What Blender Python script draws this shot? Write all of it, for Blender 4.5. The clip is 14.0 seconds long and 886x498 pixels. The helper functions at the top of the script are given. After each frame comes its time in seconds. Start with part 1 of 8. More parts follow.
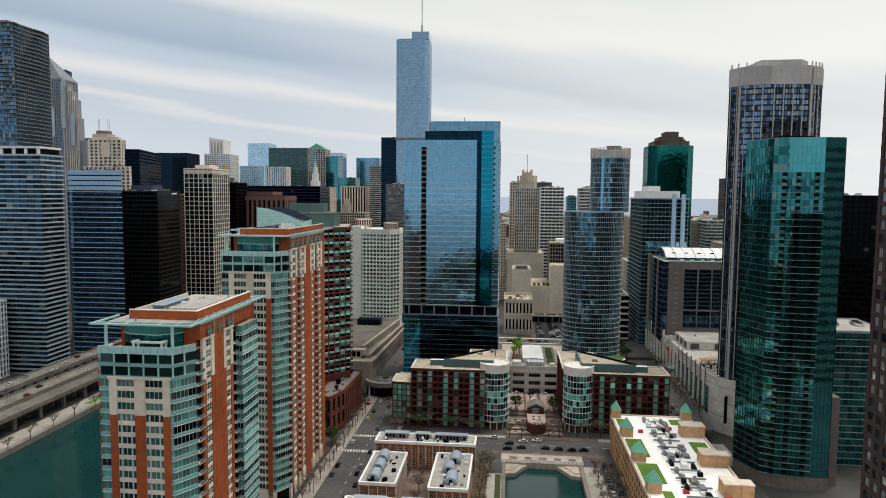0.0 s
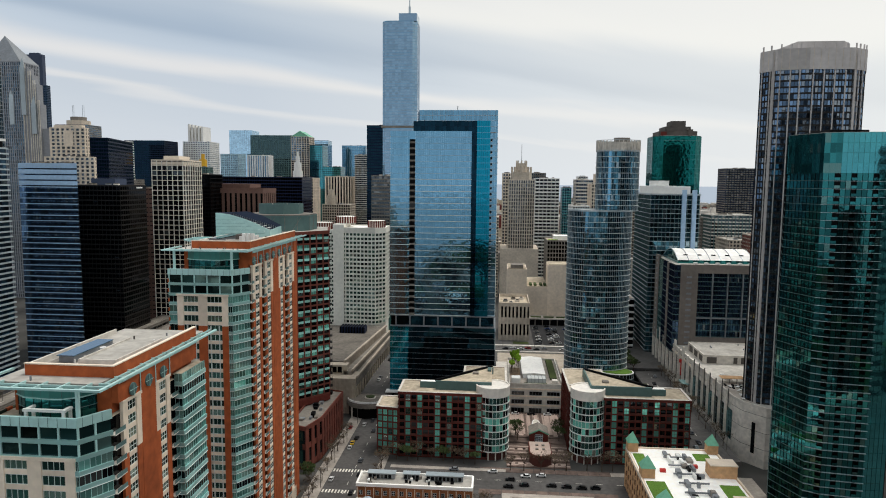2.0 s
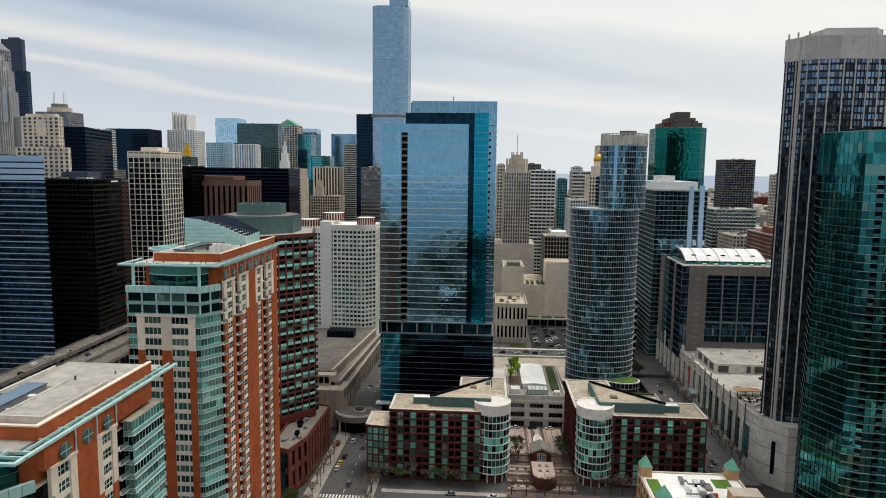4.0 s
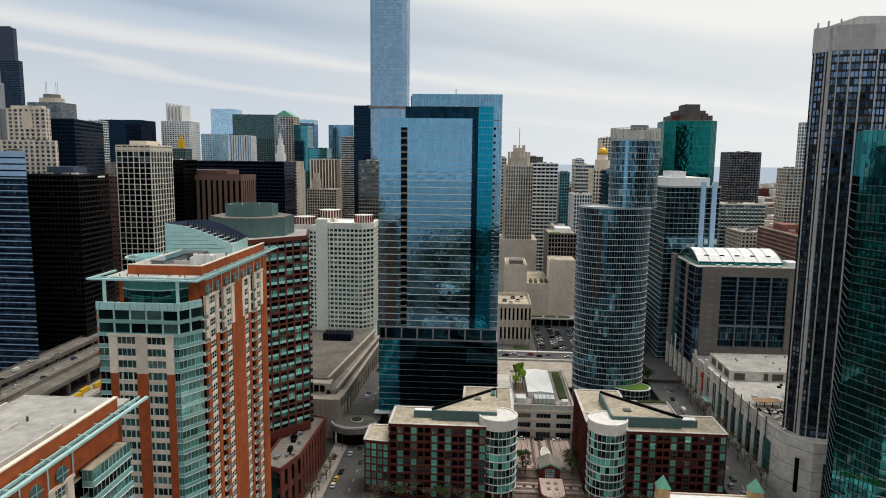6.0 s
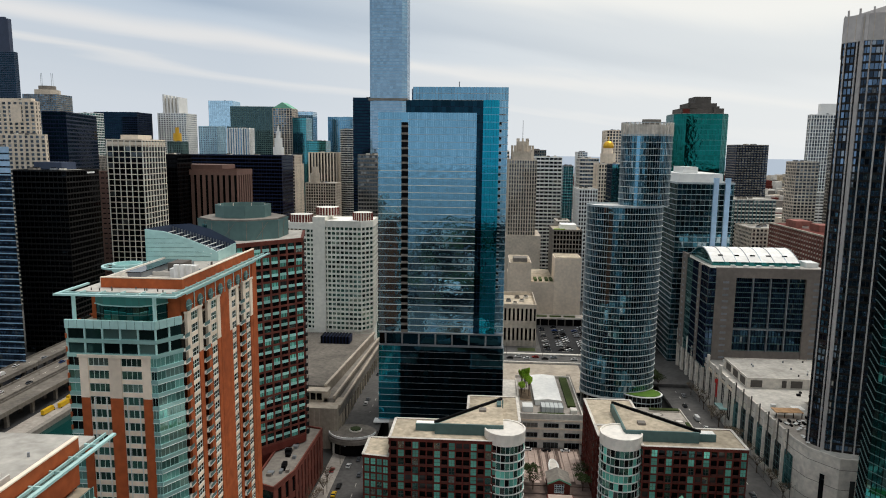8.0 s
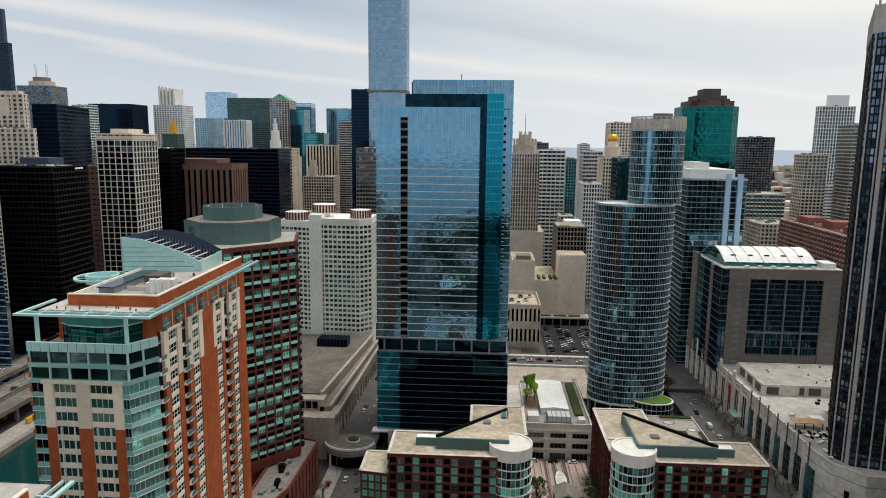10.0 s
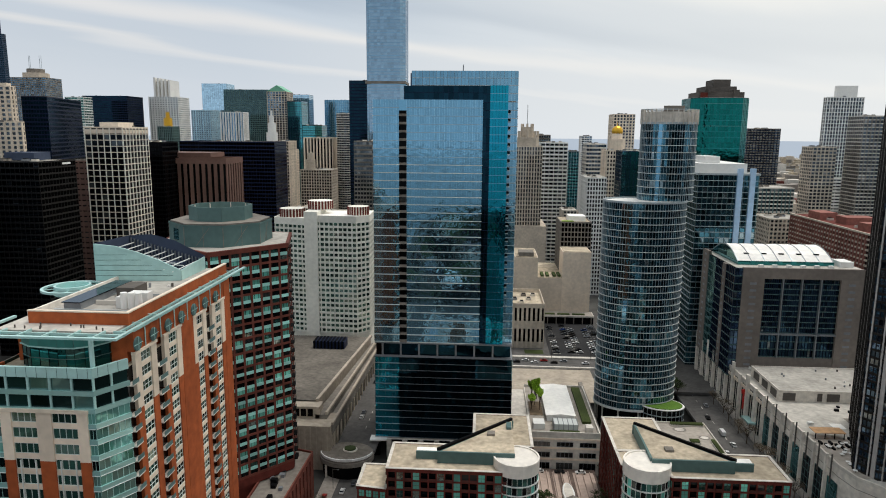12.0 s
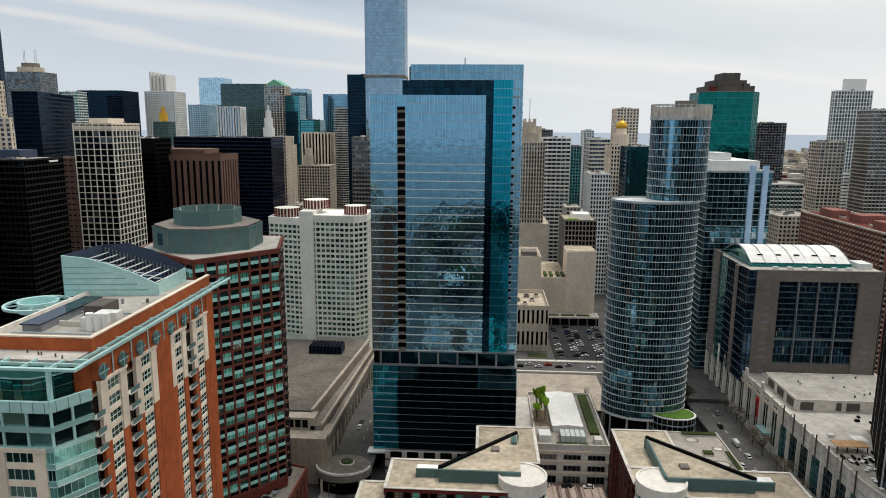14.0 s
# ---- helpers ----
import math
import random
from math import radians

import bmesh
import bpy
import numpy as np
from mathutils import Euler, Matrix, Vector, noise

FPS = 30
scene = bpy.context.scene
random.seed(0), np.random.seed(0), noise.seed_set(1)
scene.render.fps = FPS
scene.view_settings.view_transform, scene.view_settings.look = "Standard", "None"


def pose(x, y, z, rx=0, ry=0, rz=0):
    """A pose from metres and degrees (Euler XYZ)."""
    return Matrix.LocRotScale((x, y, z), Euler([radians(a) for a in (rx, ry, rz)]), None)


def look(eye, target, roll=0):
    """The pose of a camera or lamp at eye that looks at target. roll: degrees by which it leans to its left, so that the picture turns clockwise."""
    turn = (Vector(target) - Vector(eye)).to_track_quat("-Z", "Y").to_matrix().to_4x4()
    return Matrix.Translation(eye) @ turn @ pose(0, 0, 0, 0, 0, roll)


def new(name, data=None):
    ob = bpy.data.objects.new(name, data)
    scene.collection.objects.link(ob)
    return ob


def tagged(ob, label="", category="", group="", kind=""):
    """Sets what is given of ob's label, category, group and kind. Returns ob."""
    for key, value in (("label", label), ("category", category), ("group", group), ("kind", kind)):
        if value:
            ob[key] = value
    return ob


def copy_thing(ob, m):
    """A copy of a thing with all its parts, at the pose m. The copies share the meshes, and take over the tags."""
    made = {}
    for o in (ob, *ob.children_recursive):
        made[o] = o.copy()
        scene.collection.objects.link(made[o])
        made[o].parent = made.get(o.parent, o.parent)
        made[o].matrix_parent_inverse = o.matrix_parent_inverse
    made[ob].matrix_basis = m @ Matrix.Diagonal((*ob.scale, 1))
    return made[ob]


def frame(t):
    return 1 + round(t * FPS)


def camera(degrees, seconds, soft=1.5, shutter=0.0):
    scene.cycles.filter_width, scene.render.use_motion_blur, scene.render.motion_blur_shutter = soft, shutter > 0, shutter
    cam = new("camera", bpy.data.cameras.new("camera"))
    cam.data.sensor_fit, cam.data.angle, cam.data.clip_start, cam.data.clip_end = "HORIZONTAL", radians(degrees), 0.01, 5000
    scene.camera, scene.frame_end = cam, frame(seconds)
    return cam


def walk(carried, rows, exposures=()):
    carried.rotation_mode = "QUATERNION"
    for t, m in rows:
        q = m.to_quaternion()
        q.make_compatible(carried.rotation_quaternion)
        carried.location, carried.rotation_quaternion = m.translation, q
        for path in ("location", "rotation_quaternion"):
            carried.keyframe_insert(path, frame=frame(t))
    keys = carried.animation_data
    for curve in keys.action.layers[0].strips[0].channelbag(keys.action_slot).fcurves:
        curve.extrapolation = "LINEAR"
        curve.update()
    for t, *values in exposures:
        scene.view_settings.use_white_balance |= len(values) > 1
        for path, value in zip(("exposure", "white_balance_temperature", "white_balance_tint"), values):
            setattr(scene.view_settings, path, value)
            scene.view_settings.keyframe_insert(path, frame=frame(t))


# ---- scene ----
cam = camera(66.7, 14.0, soft=1.0)
METRES, EYE, TILT, LEAN, TURN = 160.0, 127.5, 0.0, 0.0, 5.6
ROWS = [
    (0.0, 0.0, 0.0, 0.0, 0.04, -4.66, -0.51),
    (0.5, -0.0018, 0.0742, 0.0105, -0.16, -4.96, -0.5),
    (1.0, -0.0045, 0.1523, 0.0209, -0.43, -5.25, -0.48),
    (1.5, -0.0075, 0.221, 0.0306, -0.69, -5.51, -0.51),
    (2.0, -0.0106, 0.2852, 0.0403, -0.99, -5.8, -0.55),
    (2.5, -0.0133, 0.3387, 0.0486, -1.25, -6.07, -0.6),
    (3.0, -0.0161, 0.3832, 0.0565, -1.48, -6.34, -0.63),
    (5.5, -0.0282, 0.5552, 0.0865, -1.95, -7.46, -0.68),
    (6.0, -0.0297, 0.5841, 0.0913, -1.95, -7.65, -0.68),
    (6.5, -0.0308, 0.6106, 0.0953, -1.94, -7.83, -0.68),
    (7.0, -0.0318, 0.6387, 0.0992, -1.93, -8.01, -0.67),
    (7.5, -0.0324, 0.6661, 0.1027, -1.92, -8.18, -0.66),
    (8.0, -0.0334, 0.6934, 0.1065, -1.93, -8.37, -0.65),
    (10.5, -0.0354, 0.8215, 0.1249, -1.97, -9.33, -0.57),
    (11.0, -0.0355, 0.8463, 0.1269, -1.98, -9.53, -0.54),
    (11.5, -0.0353, 0.8705, 0.129, -1.99, -9.71, -0.52),
    (12.0, -0.0355, 0.8947, 0.1308, -2.01, -9.86, -0.49),
    (12.5, -0.0354, 0.9189, 0.1328, -2.02, -9.98, -0.47),
    (13.0, -0.035, 0.9412, 0.1345, -2.02, -10.08, -0.45),
    (13.5, -0.0348, 0.9651, 0.1364, -2.03, -10.2, -0.41),
    (14.0, -0.0347, 0.9889, 0.1392, -2.03, -10.37, -0.39),
]
walk(cam, [(t, pose(0, 0, EYE, TILT, LEAN, TURN) @ pose(METRES * x, METRES * y, METRES * z, 90 + pitch, roll, yaw)) for t, x, y, z, yaw, pitch, roll in ROWS])

# ---- world and light ----
world = bpy.data.worlds.new("overcast_sky")
scene.world = world
world.use_nodes = True
wt = world.node_tree
wt.nodes.clear()


def wnode(kind, **values):
    n = wt.nodes.new(kind)
    for key, value in values.items():
        n.inputs[key].default_value = value
    return n


SUN_ELEV, SUN_AZIM = 70.0, 50.0  # azimuth from +y towards +x
w_out = wnode("ShaderNodeOutputWorld")
w_bg = wnode("ShaderNodeBackground", Strength=1.0)
w_sky = wnode("ShaderNodeTexSky")
w_sky.sky_type = "NISHITA"
w_sky.sun_disc = False
w_sky.sun_elevation, w_sky.sun_rotation = radians(SUN_ELEV), radians(SUN_AZIM)
w_sky.dust_density = 2.5
w_scale = wnode("ShaderNodeVectorMath")
w_scale.operation = "SCALE"
w_scale.inputs["Scale"].default_value = 0.10
w_co = wnode("ShaderNodeTexCoord")
w_sep = wnode("ShaderNodeSeparateXYZ")
# cloud sheet: the view direction met with a flat layer above
w_zc = wnode("ShaderNodeMath")
w_zc.operation = "MAXIMUM"
w_zc.inputs[1].default_value = 0.0
w_za = wnode("ShaderNodeMath")
w_za.operation = "ADD"
w_za.inputs[1].default_value = 0.10
w_dx = wnode("ShaderNodeMath")
w_dx.operation = "DIVIDE"
w_dy = wnode("ShaderNodeMath")
w_dy.operation = "DIVIDE"
w_xyz = wnode("ShaderNodeCombineXYZ")
w_map = wnode("ShaderNodeMapping")
w_map.vector_type = "TEXTURE"
w_map.inputs["Rotation"].default_value = (0, 0, radians(42))
w_map.inputs["Scale"].default_value = (5.2, 1.6, 1.0)
w_n1 = wnode("ShaderNodeTexNoise", Scale=0.62, Detail=3.0, Roughness=0.45, Distortion=0.7)
w_n2 = wnode("ShaderNodeTexNoise", Scale=2.0, Detail=4.0, Roughness=0.5, Distortion=0.5)
# long stratus bands that sink slowly from left to right, bent by the same noise
w_az = wnode("ShaderNodeMath")
w_az.operation = "ARCTAN2"
w_tilt = wnode("ShaderNodeMath")
w_tilt.operation = "MULTIPLY_ADD"
w_tilt.inputs[1].default_value = 0.114
w_bend = wnode("ShaderNodeMath")
w_bend.operation = "MULTIPLY_ADD"
w_bend.inputs[1].default_value = 0.10
w_fine = wnode("ShaderNodeMath")
w_fine.operation = "MULTIPLY_ADD"
w_fine.inputs[1].default_value = 0.055
w_cent = wnode("ShaderNodeMath")
w_cent.operation = "SUBTRACT"
w_cent.inputs[1].default_value = 0.0775
w_ramp = wnode("ShaderNodeValToRGB")
w_ramp.color_ramp.interpolation = "EASE"
BANDS = ((0.0, (0.63, 0.68, 0.74)), (0.046, (0.59, 0.65, 0.72)), (0.058, (0.76, 0.77, 0.78)), (0.068, (0.60, 0.66, 0.73)), (0.085, (0.60, 0.66, 0.73)), (0.104, (0.80, 0.80, 0.80)), (0.128, (0.56, 0.64, 0.73)), (0.155, (0.41, 0.50, 0.61)), (0.185, (0.50, 0.58, 0.67)), (0.222, (0.86, 0.86, 0.83)), (0.26, (0.80, 0.81, 0.80)), (0.31, (0.52, 0.59, 0.68)), (0.40, (0.84, 0.84, 0.82)), (0.52, (0.58, 0.65, 0.73)), (0.70, (0.86, 0.86, 0.84)), (1.0, (0.70, 0.74, 0.79)))
w_ramp.color_ramp.elements[0].color = (*BANDS[0][1], 1)
w_ramp.color_ramp.elements[1].color = (*BANDS[-1][1], 1)
for at_, rgb_ in BANDS[1:-1]:
    w_ramp.color_ramp.elements.new(at_).color = (*rgb_, 1)
w_mix = wnode("ShaderNodeMix")
w_mix.data_type = "RGBA"
w_mix.inputs[0].default_value = 0.92
# paler towards the horizon
w_hor = wnode("ShaderNodeMapRange")
w_hor.inputs["From Min"].default_value = 0.0
w_hor.inputs["From Max"].default_value = 0.13
w_hor.inputs["To Min"].default_value = 0.85
w_hor.inputs["To Max"].default_value = 0.0
w_mixh = wnode("ShaderNodeMix")
w_mixh.data_type = "RGBA"
w_mixh.inputs[7].default_value = (0.66, 0.72, 0.79, 1)
w_sun = wnode("ShaderNodeVectorMath")
w_sun.operation = "DOT_PRODUCT"
w_sun.inputs[1].default_value = (math.sin(radians(SUN_AZIM)) * 0.9, math.cos(radians(SUN_AZIM)) * 0.9, 0.43)
w_gl = wnode("ShaderNodeMapRange")
w_gl.inputs["From Min"].default_value = 0.35
w_gl.inputs["From Max"].default_value = 1.0
w_gl.inputs["To Min"].default_value = 0.0
w_gl.inputs["To Max"].default_value = 0.75
w_mixg = wnode("ShaderNodeMix")
w_mixg.data_type = "RGBA"
w_mixg.inputs[7].default_value = (0.95, 0.945, 0.90, 1)
L = wt.links.new
L(w_co.outputs["Generated"], w_sun.inputs[0])
L(w_sun.outputs["Value"], w_gl.inputs[0])
L(w_gl.outputs[0], w_mixg.inputs[0])
L(w_co.outputs["Generated"], w_sep.inputs[0])
L(w_sep.outputs[2], w_zc.inputs[0])
L(w_zc.outputs[0], w_za.inputs[0])
L(w_sep.outputs[0], w_dx.inputs[0])
L(w_za.outputs[0], w_dx.inputs[1])
L(w_sep.outputs[1], w_dy.inputs[0])
L(w_za.outputs[0], w_dy.inputs[1])
L(w_dx.outputs[0], w_xyz.inputs[0])
L(w_dy.outputs[0], w_xyz.inputs[1])
L(w_xyz.outputs[0], w_map.inputs[0])
L(w_map.outputs[0], w_n1.inputs["Vector"])
L(w_map.outputs[0], w_n2.inputs["Vector"])
L(w_sep.outputs[0], w_az.inputs[0])
L(w_sep.outputs[1], w_az.inputs[1])
L(w_az.outputs[0], w_tilt.inputs[0])
L(w_sep.outputs[2], w_tilt.inputs[2])
L(w_n1.outputs[0], w_bend.inputs[0])
L(w_tilt.outputs[0], w_bend.inputs[2])
L(w_n2.outputs[0], w_fine.inputs[0])
L(w_bend.outputs[0], w_fine.inputs[2])
L(w_fine.outputs[0], w_cent.inputs[0])
L(w_cent.outputs[0], w_ramp.inputs[0])
L(w_sky.outputs[0], w_scale.inputs[0])
L(w_scale.outputs[0], w_mix.inputs[6])
L(w_ramp.outputs[0], w_mix.inputs[7])
L(w_sep.outputs[2], w_hor.inputs[0])
L(w_hor.outputs[0], w_mixh.inputs[0])
L(w_mix.outputs[2], w_mixh.inputs[6])
L(w_mixh.outputs[2], w_mixg.inputs[6])
L(w_mixg.outputs[2], w_bg.inputs[0])
L(w_bg.outputs[0], w_out.inputs[0])

sun = new("sun", bpy.data.lights.new("sun", "SUN"))
sun.data.energy, sun.data.angle, sun.data.color = 1.9, radians(24), (1.0, 0.96, 0.90)
sa, se = radians(SUN_AZIM), radians(SUN_ELEV)
sun.matrix_world = look((0, 0, 900), Vector((0, 0, 900)) - Vector((math.sin(sa) * math.cos(se), math.cos(sa) * math.cos(se), math.sin(se))))

# ---- materials ----


def lin(r, g, b):
    """Linear colour from 0..255 display values."""
    return tuple(((c / 255 + 0.055) / 1.055) ** 2.4 if c > 10 else c / 255 / 12.92 for c in (r, g, b)) + (1,)


def material(name, rgb, rough=0.75, metal=0.0, spread=0.25, grain=0.5, stain=0.06, bump=0.15, each=0.12, ior=1.45, spec=0.3):
    """A surface with a fine grain and broad stains; each: how far single pieces differ."""
    m = bpy.data.materials.new(name)
    m.use_nodes = True
    t = m.node_tree
    b = t.nodes["Principled BSDF"]
    b.inputs["Roughness"].default_value, b.inputs["Metallic"].default_value, b.inputs["IOR"].default_value = rough, metal, ior
    b.inputs["Specular IOR Level"].default_value = spec
    co = t.nodes.new("ShaderNodeNewGeometry")
    n1, n2 = t.nodes.new("ShaderNodeTexNoise"), t.nodes.new("ShaderNodeTexNoise")
    n1.inputs["Scale"].default_value, n1.inputs["Detail"].default_value = grain, 6
    n2.inputs["Scale"].default_value, n2.inputs["Detail"].default_value = stain, 4
    info = t.nodes.new("ShaderNodeObjectInfo")
    add = t.nodes.new("ShaderNodeMath")
    add.operation = "ADD"
    fr = t.nodes.new("ShaderNodeMath")
    fr.operation = "FRACT"
    t.links.new(info.outputs["Random"], add.inputs[0])
    t.links.new(co.outputs["Random Per Island"], add.inputs[1])
    t.links.new(add.outputs[0], fr.inputs[0])
    total = None
    for src, amount in ((n1.outputs[0], spread), (n2.outputs[0], spread), (fr.outputs[0], each)):
        mr = t.nodes.new("ShaderNodeMapRange")
        mr.inputs["From Min"].default_value, mr.inputs["From Max"].default_value = (0.25, 0.75) if src != fr.outputs[0] else (0, 1)
        mr.inputs["To Min"].default_value, mr.inputs["To Max"].default_value = 1 - amount, 1 + amount
        t.links.new(src, mr.inputs[0])
        if total is None:
            total = mr.outputs[0]
        else:
            mul = t.nodes.new("ShaderNodeMath")
            mul.operation = "MULTIPLY"
            t.links.new(total, mul.inputs[0])
            t.links.new(mr.outputs[0], mul.inputs[1])
            total = mul.outputs[0]
    vm = t.nodes.new("ShaderNodeVectorMath")
    vm.operation = "SCALE"
    vm.inputs[0].default_value = rgb[:3]
    t.links.new(total, vm.inputs["Scale"])
    t.links.new(vm.outputs[0], b.inputs["Base Color"])
    for n in (n1, n2):
        t.links.new(co.outputs["Position"], n.inputs["Vector"])
    if bump:
        bp = t.nodes.new("ShaderNodeBump")
        bp.inputs["Strength"].default_value, bp.inputs["Distance"].default_value = bump, 0.1
        t.links.new(n1.outputs[0], bp.inputs["Height"])
        t.links.new(bp.outputs[0], b.inputs["Normal"])
    return m


def glazing(name, rgb, ior=1.3, rough=0.04, metal=0.0, each=0.5, lit=0.0, wavy=0.02, pale=(0.25, 0.28, 0.27)):
    """Coated window glass seen from outside; panes differ in tone, lit is the share with blinds drawn."""
    m = bpy.data.materials.new(name)
    m.use_nodes = True
    t = m.node_tree
    b = t.nodes["Principled BSDF"]
    b.inputs["Roughness"].default_value, b.inputs["Metallic"].default_value, b.inputs["IOR"].default_value = rough, metal, ior
    co, info = t.nodes.new("ShaderNodeNewGeometry"), t.nodes.new("ShaderNodeObjectInfo")
    add, fr = t.nodes.new("ShaderNodeMath"), t.nodes.new("ShaderNodeMath")
    add.operation, fr.operation = "ADD", "FRACT"
    t.links.new(info.outputs["Random"], add.inputs[0])
    t.links.new(co.outputs["Random Per Island"], add.inputs[1])
    t.links.new(add.outputs[0], fr.inputs[0])
    mr = t.nodes.new("ShaderNodeMapRange")
    mr.inputs["To Min"].default_value, mr.inputs["To Max"].default_value = 1 - each, 1 + each
    t.links.new(fr.outputs[0], mr.inputs[0])
    vm = t.nodes.new("ShaderNodeVectorMath")
    vm.operation = "SCALE"
    vm.inputs[0].default_value = rgb[:3]
    t.links.new(mr.outputs[0], vm.inputs["Scale"])
    wh = t.nodes.new("ShaderNodeTexWhiteNoise")
    wh.noise_dimensions = "1D"
    t.links.new(fr.outputs[0], wh.inputs["W"])
    gt = t.nodes.new("ShaderNodeMath")
    gt.operation = "LESS_THAN"
    gt.inputs[1].default_value = lit
    t.links.new(wh.outputs["Value"], gt.inputs[0])
    mx = t.nodes.new("ShaderNodeMix")
    mx.data_type = "RGBA"
    mx.inputs[7].default_value = (*pale, 1)
    t.links.new(gt.outputs[0], mx.inputs[0])
    t.links.new(vm.outputs[0], mx.inputs[6])
    t.links.new(mx.outputs[2], b.inputs["Base Color"])
    nz = t.nodes.new("ShaderNodeTexNoise")
    nz.inputs["Scale"].default_value, nz.inputs["Detail"].default_value = 0.35, 2
    bp = t.nodes.new("ShaderNodeBump")
    bp.inputs["Strength"].default_value, bp.inputs["Distance"].default_value = wavy, 1.0
    t.links.new(co.outputs["Position"], nz.inputs["Vector"])
    t.links.new(nz.outputs[0], bp.inputs["Height"])
    t.links.new(bp.outputs[0], b.inputs["Normal"])
    return m


ROTUNDA_WHITE = material("weathered_white_render", lin(238, 232, 222), 0.8, spread=0.10, stain=0.2)
# navy paled with distance haze for the far skyscraper, reused on roof louvres
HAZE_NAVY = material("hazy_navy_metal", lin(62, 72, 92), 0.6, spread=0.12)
WHITE_STONE = material("white_precast", lin(226, 223, 212), 0.8, spread=0.1)
BRICK = material("orange_brick", lin(164, 84, 46), 0.85, each=0.05)
SHED_METAL = material("blue_grey_sheet_metal", lin(164, 176, 186), 0.5, metal=0.2, spread=0.1)
HOUSE_BRICK = material("tan_orange_brick", lin(148, 94, 58), 0.85, each=0.1)
PALE_PANEL = material("pale_blue_panel", lin(172, 202, 230), 0.3, metal=0.0, spread=0.1)
MALL_STONE = material("warm_pale_stone", lin(218, 211, 200), 0.85, spread=0.2, stain=0.12)
SHAFT_GREY = material("grey_ribbed_stone", lin(146, 148, 152), 0.8, spread=0.12)
BRICK_RED = material("red_brick", lin(98, 44, 36), 0.85, each=0.08)
RED_BLOCK = material("pale_red_brick", lin(146, 96, 86), 0.85, each=0.08)
HALL_STONE = material("brownish_concrete", lin(178, 166, 150), 0.85, spread=0.2, stain=0.1)
BLACK_STEEL = material("black_steel_frame", lin(38, 35, 33), 0.5, metal=0.3, spec=0.3, spread=0.2)
BRICK_TAN = material("tan_brick", lin(206, 164, 122), 0.85, each=0.08)
HOTEL_BRICK = material("hotel_brick", lin(106, 58, 48), 0.85, each=0.12)
BRICK_BROWN = material("brown_brick", lin(84, 48, 42), 0.85, each=0.08)
STONE = material("cream_stone", lin(228, 212, 192), 0.8, spread=0.12)
STONE_GREY = material("grey_limestone", lin(194, 182, 166), 0.85, spread=0.2)
CONCRETE = material("pale_concrete", lin(210, 204, 194), 0.85, spread=0.2)
CONCRETE_DARK = material("weathered_concrete", lin(128, 122, 114), 0.85, spread=0.25)
WHITE = material("white_paint", lin(228, 228, 224), 0.6, spread=0.06)
WHITE_FRAME = material("white_frame", lin(214, 218, 214), 0.5, spread=0.05)
TEAL_METAL = material("pale_teal_metal", lin(178, 216, 212), 0.25, metal=0.15, spread=0.1)
TEAL_PANEL = material("grey_teal_panel", lin(84, 110, 108), 0.55, spread=0.12)
DEEP_TEAL = material("deep_teal_panel", lin(62, 122, 116), 0.3, spread=0.12)
COPPER = material("green_copper", lin(116, 178, 150), 0.6, spread=0.15)
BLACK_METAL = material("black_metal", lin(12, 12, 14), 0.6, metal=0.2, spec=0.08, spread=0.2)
GREY_METAL = material("grey_metal", lin(132, 136, 140), 0.45, metal=0.4, spread=0.15)
SILVER = material("silver_mullion", lin(176, 186, 190), 0.4, metal=0.4, spread=0.1)
BROWN_STONE = material("brown_granite", lin(116, 88, 78), 0.6, spread=0.15)
NAVY_METAL = material("navy_steel", lin(22, 32, 58), 0.5, metal=0.2, spec=0.2, spread=0.2)
ROOF_GREY = material("gravel_roof", lin(172, 168, 160), 0.95, spread=0.22, stain=0.12)
ROOF_WHITE = material("white_membrane_roof", lin(248, 246, 240), 0.8, spread=0.09, stain=0.15)
ROOF_TAN = material("tan_gravel_roof", lin(180, 167, 146), 0.95, spread=0.28, stain=0.15)
HOTEL_STONE = material("grey_brown_stone", lin(124, 116, 109), 0.8, spread=0.15)
DARK_STONE = material("dark_grey_stone", lin(92, 87, 82), 0.8, spread=0.15)
FIN_STONE = material("warm_grey_concrete", lin(182, 177, 174), 0.85, spread=0.12)
DECK = material("worn_road_deck", lin(112, 106, 98), 0.95, spread=0.3, stain=0.08)
LOT = material("dark_lot_asphalt", lin(50, 50, 51), 0.95, spread=0.25, stain=0.08)
BRICK_PAVE = material("brown_brick_paving", lin(112, 96, 88), 0.95, spread=0.3, stain=0.15)
PINK_STONE = material("rosy_stone_paving", lin(184, 164, 152), 0.9, spread=0.15)
ASPHALT = material("asphalt", lin(88, 86, 84), 0.95, spread=0.25, stain=0.05)
PAVING = material("paving", lin(168, 160, 150), 0.95, spread=0.2, stain=0.1)
DIRT = material("bare_soil", lin(112, 96, 78), 1.0, spread=0.35, stain=0.05)
CITY = material("distant_city_floor", lin(80, 79, 76), 1.0, spread=0.5, grain=0.03, stain=0.004)
GRASS = material("lawn", lin(92, 126, 50), 1.0, spread=0.3, grain=1.5)
LEAF = material("spring_leaves", lin(150, 186, 60), 0.9, each=0.45)
LEAF_DARK = material("dark_leaves", lin(70, 84, 48), 0.9, each=0.45)
HEDGE = material("dark_hedge", lin(62, 72, 38), 1.0, spread=0.4, grain=2.0)
TWIG = material("bare_twigs", lin(104, 92, 76), 0.95, each=0.35)
BARK = material("bark", lin(78, 66, 56), 1.0)
PAINT_LINE = material("road_paint", lin(222, 218, 206), 0.8)
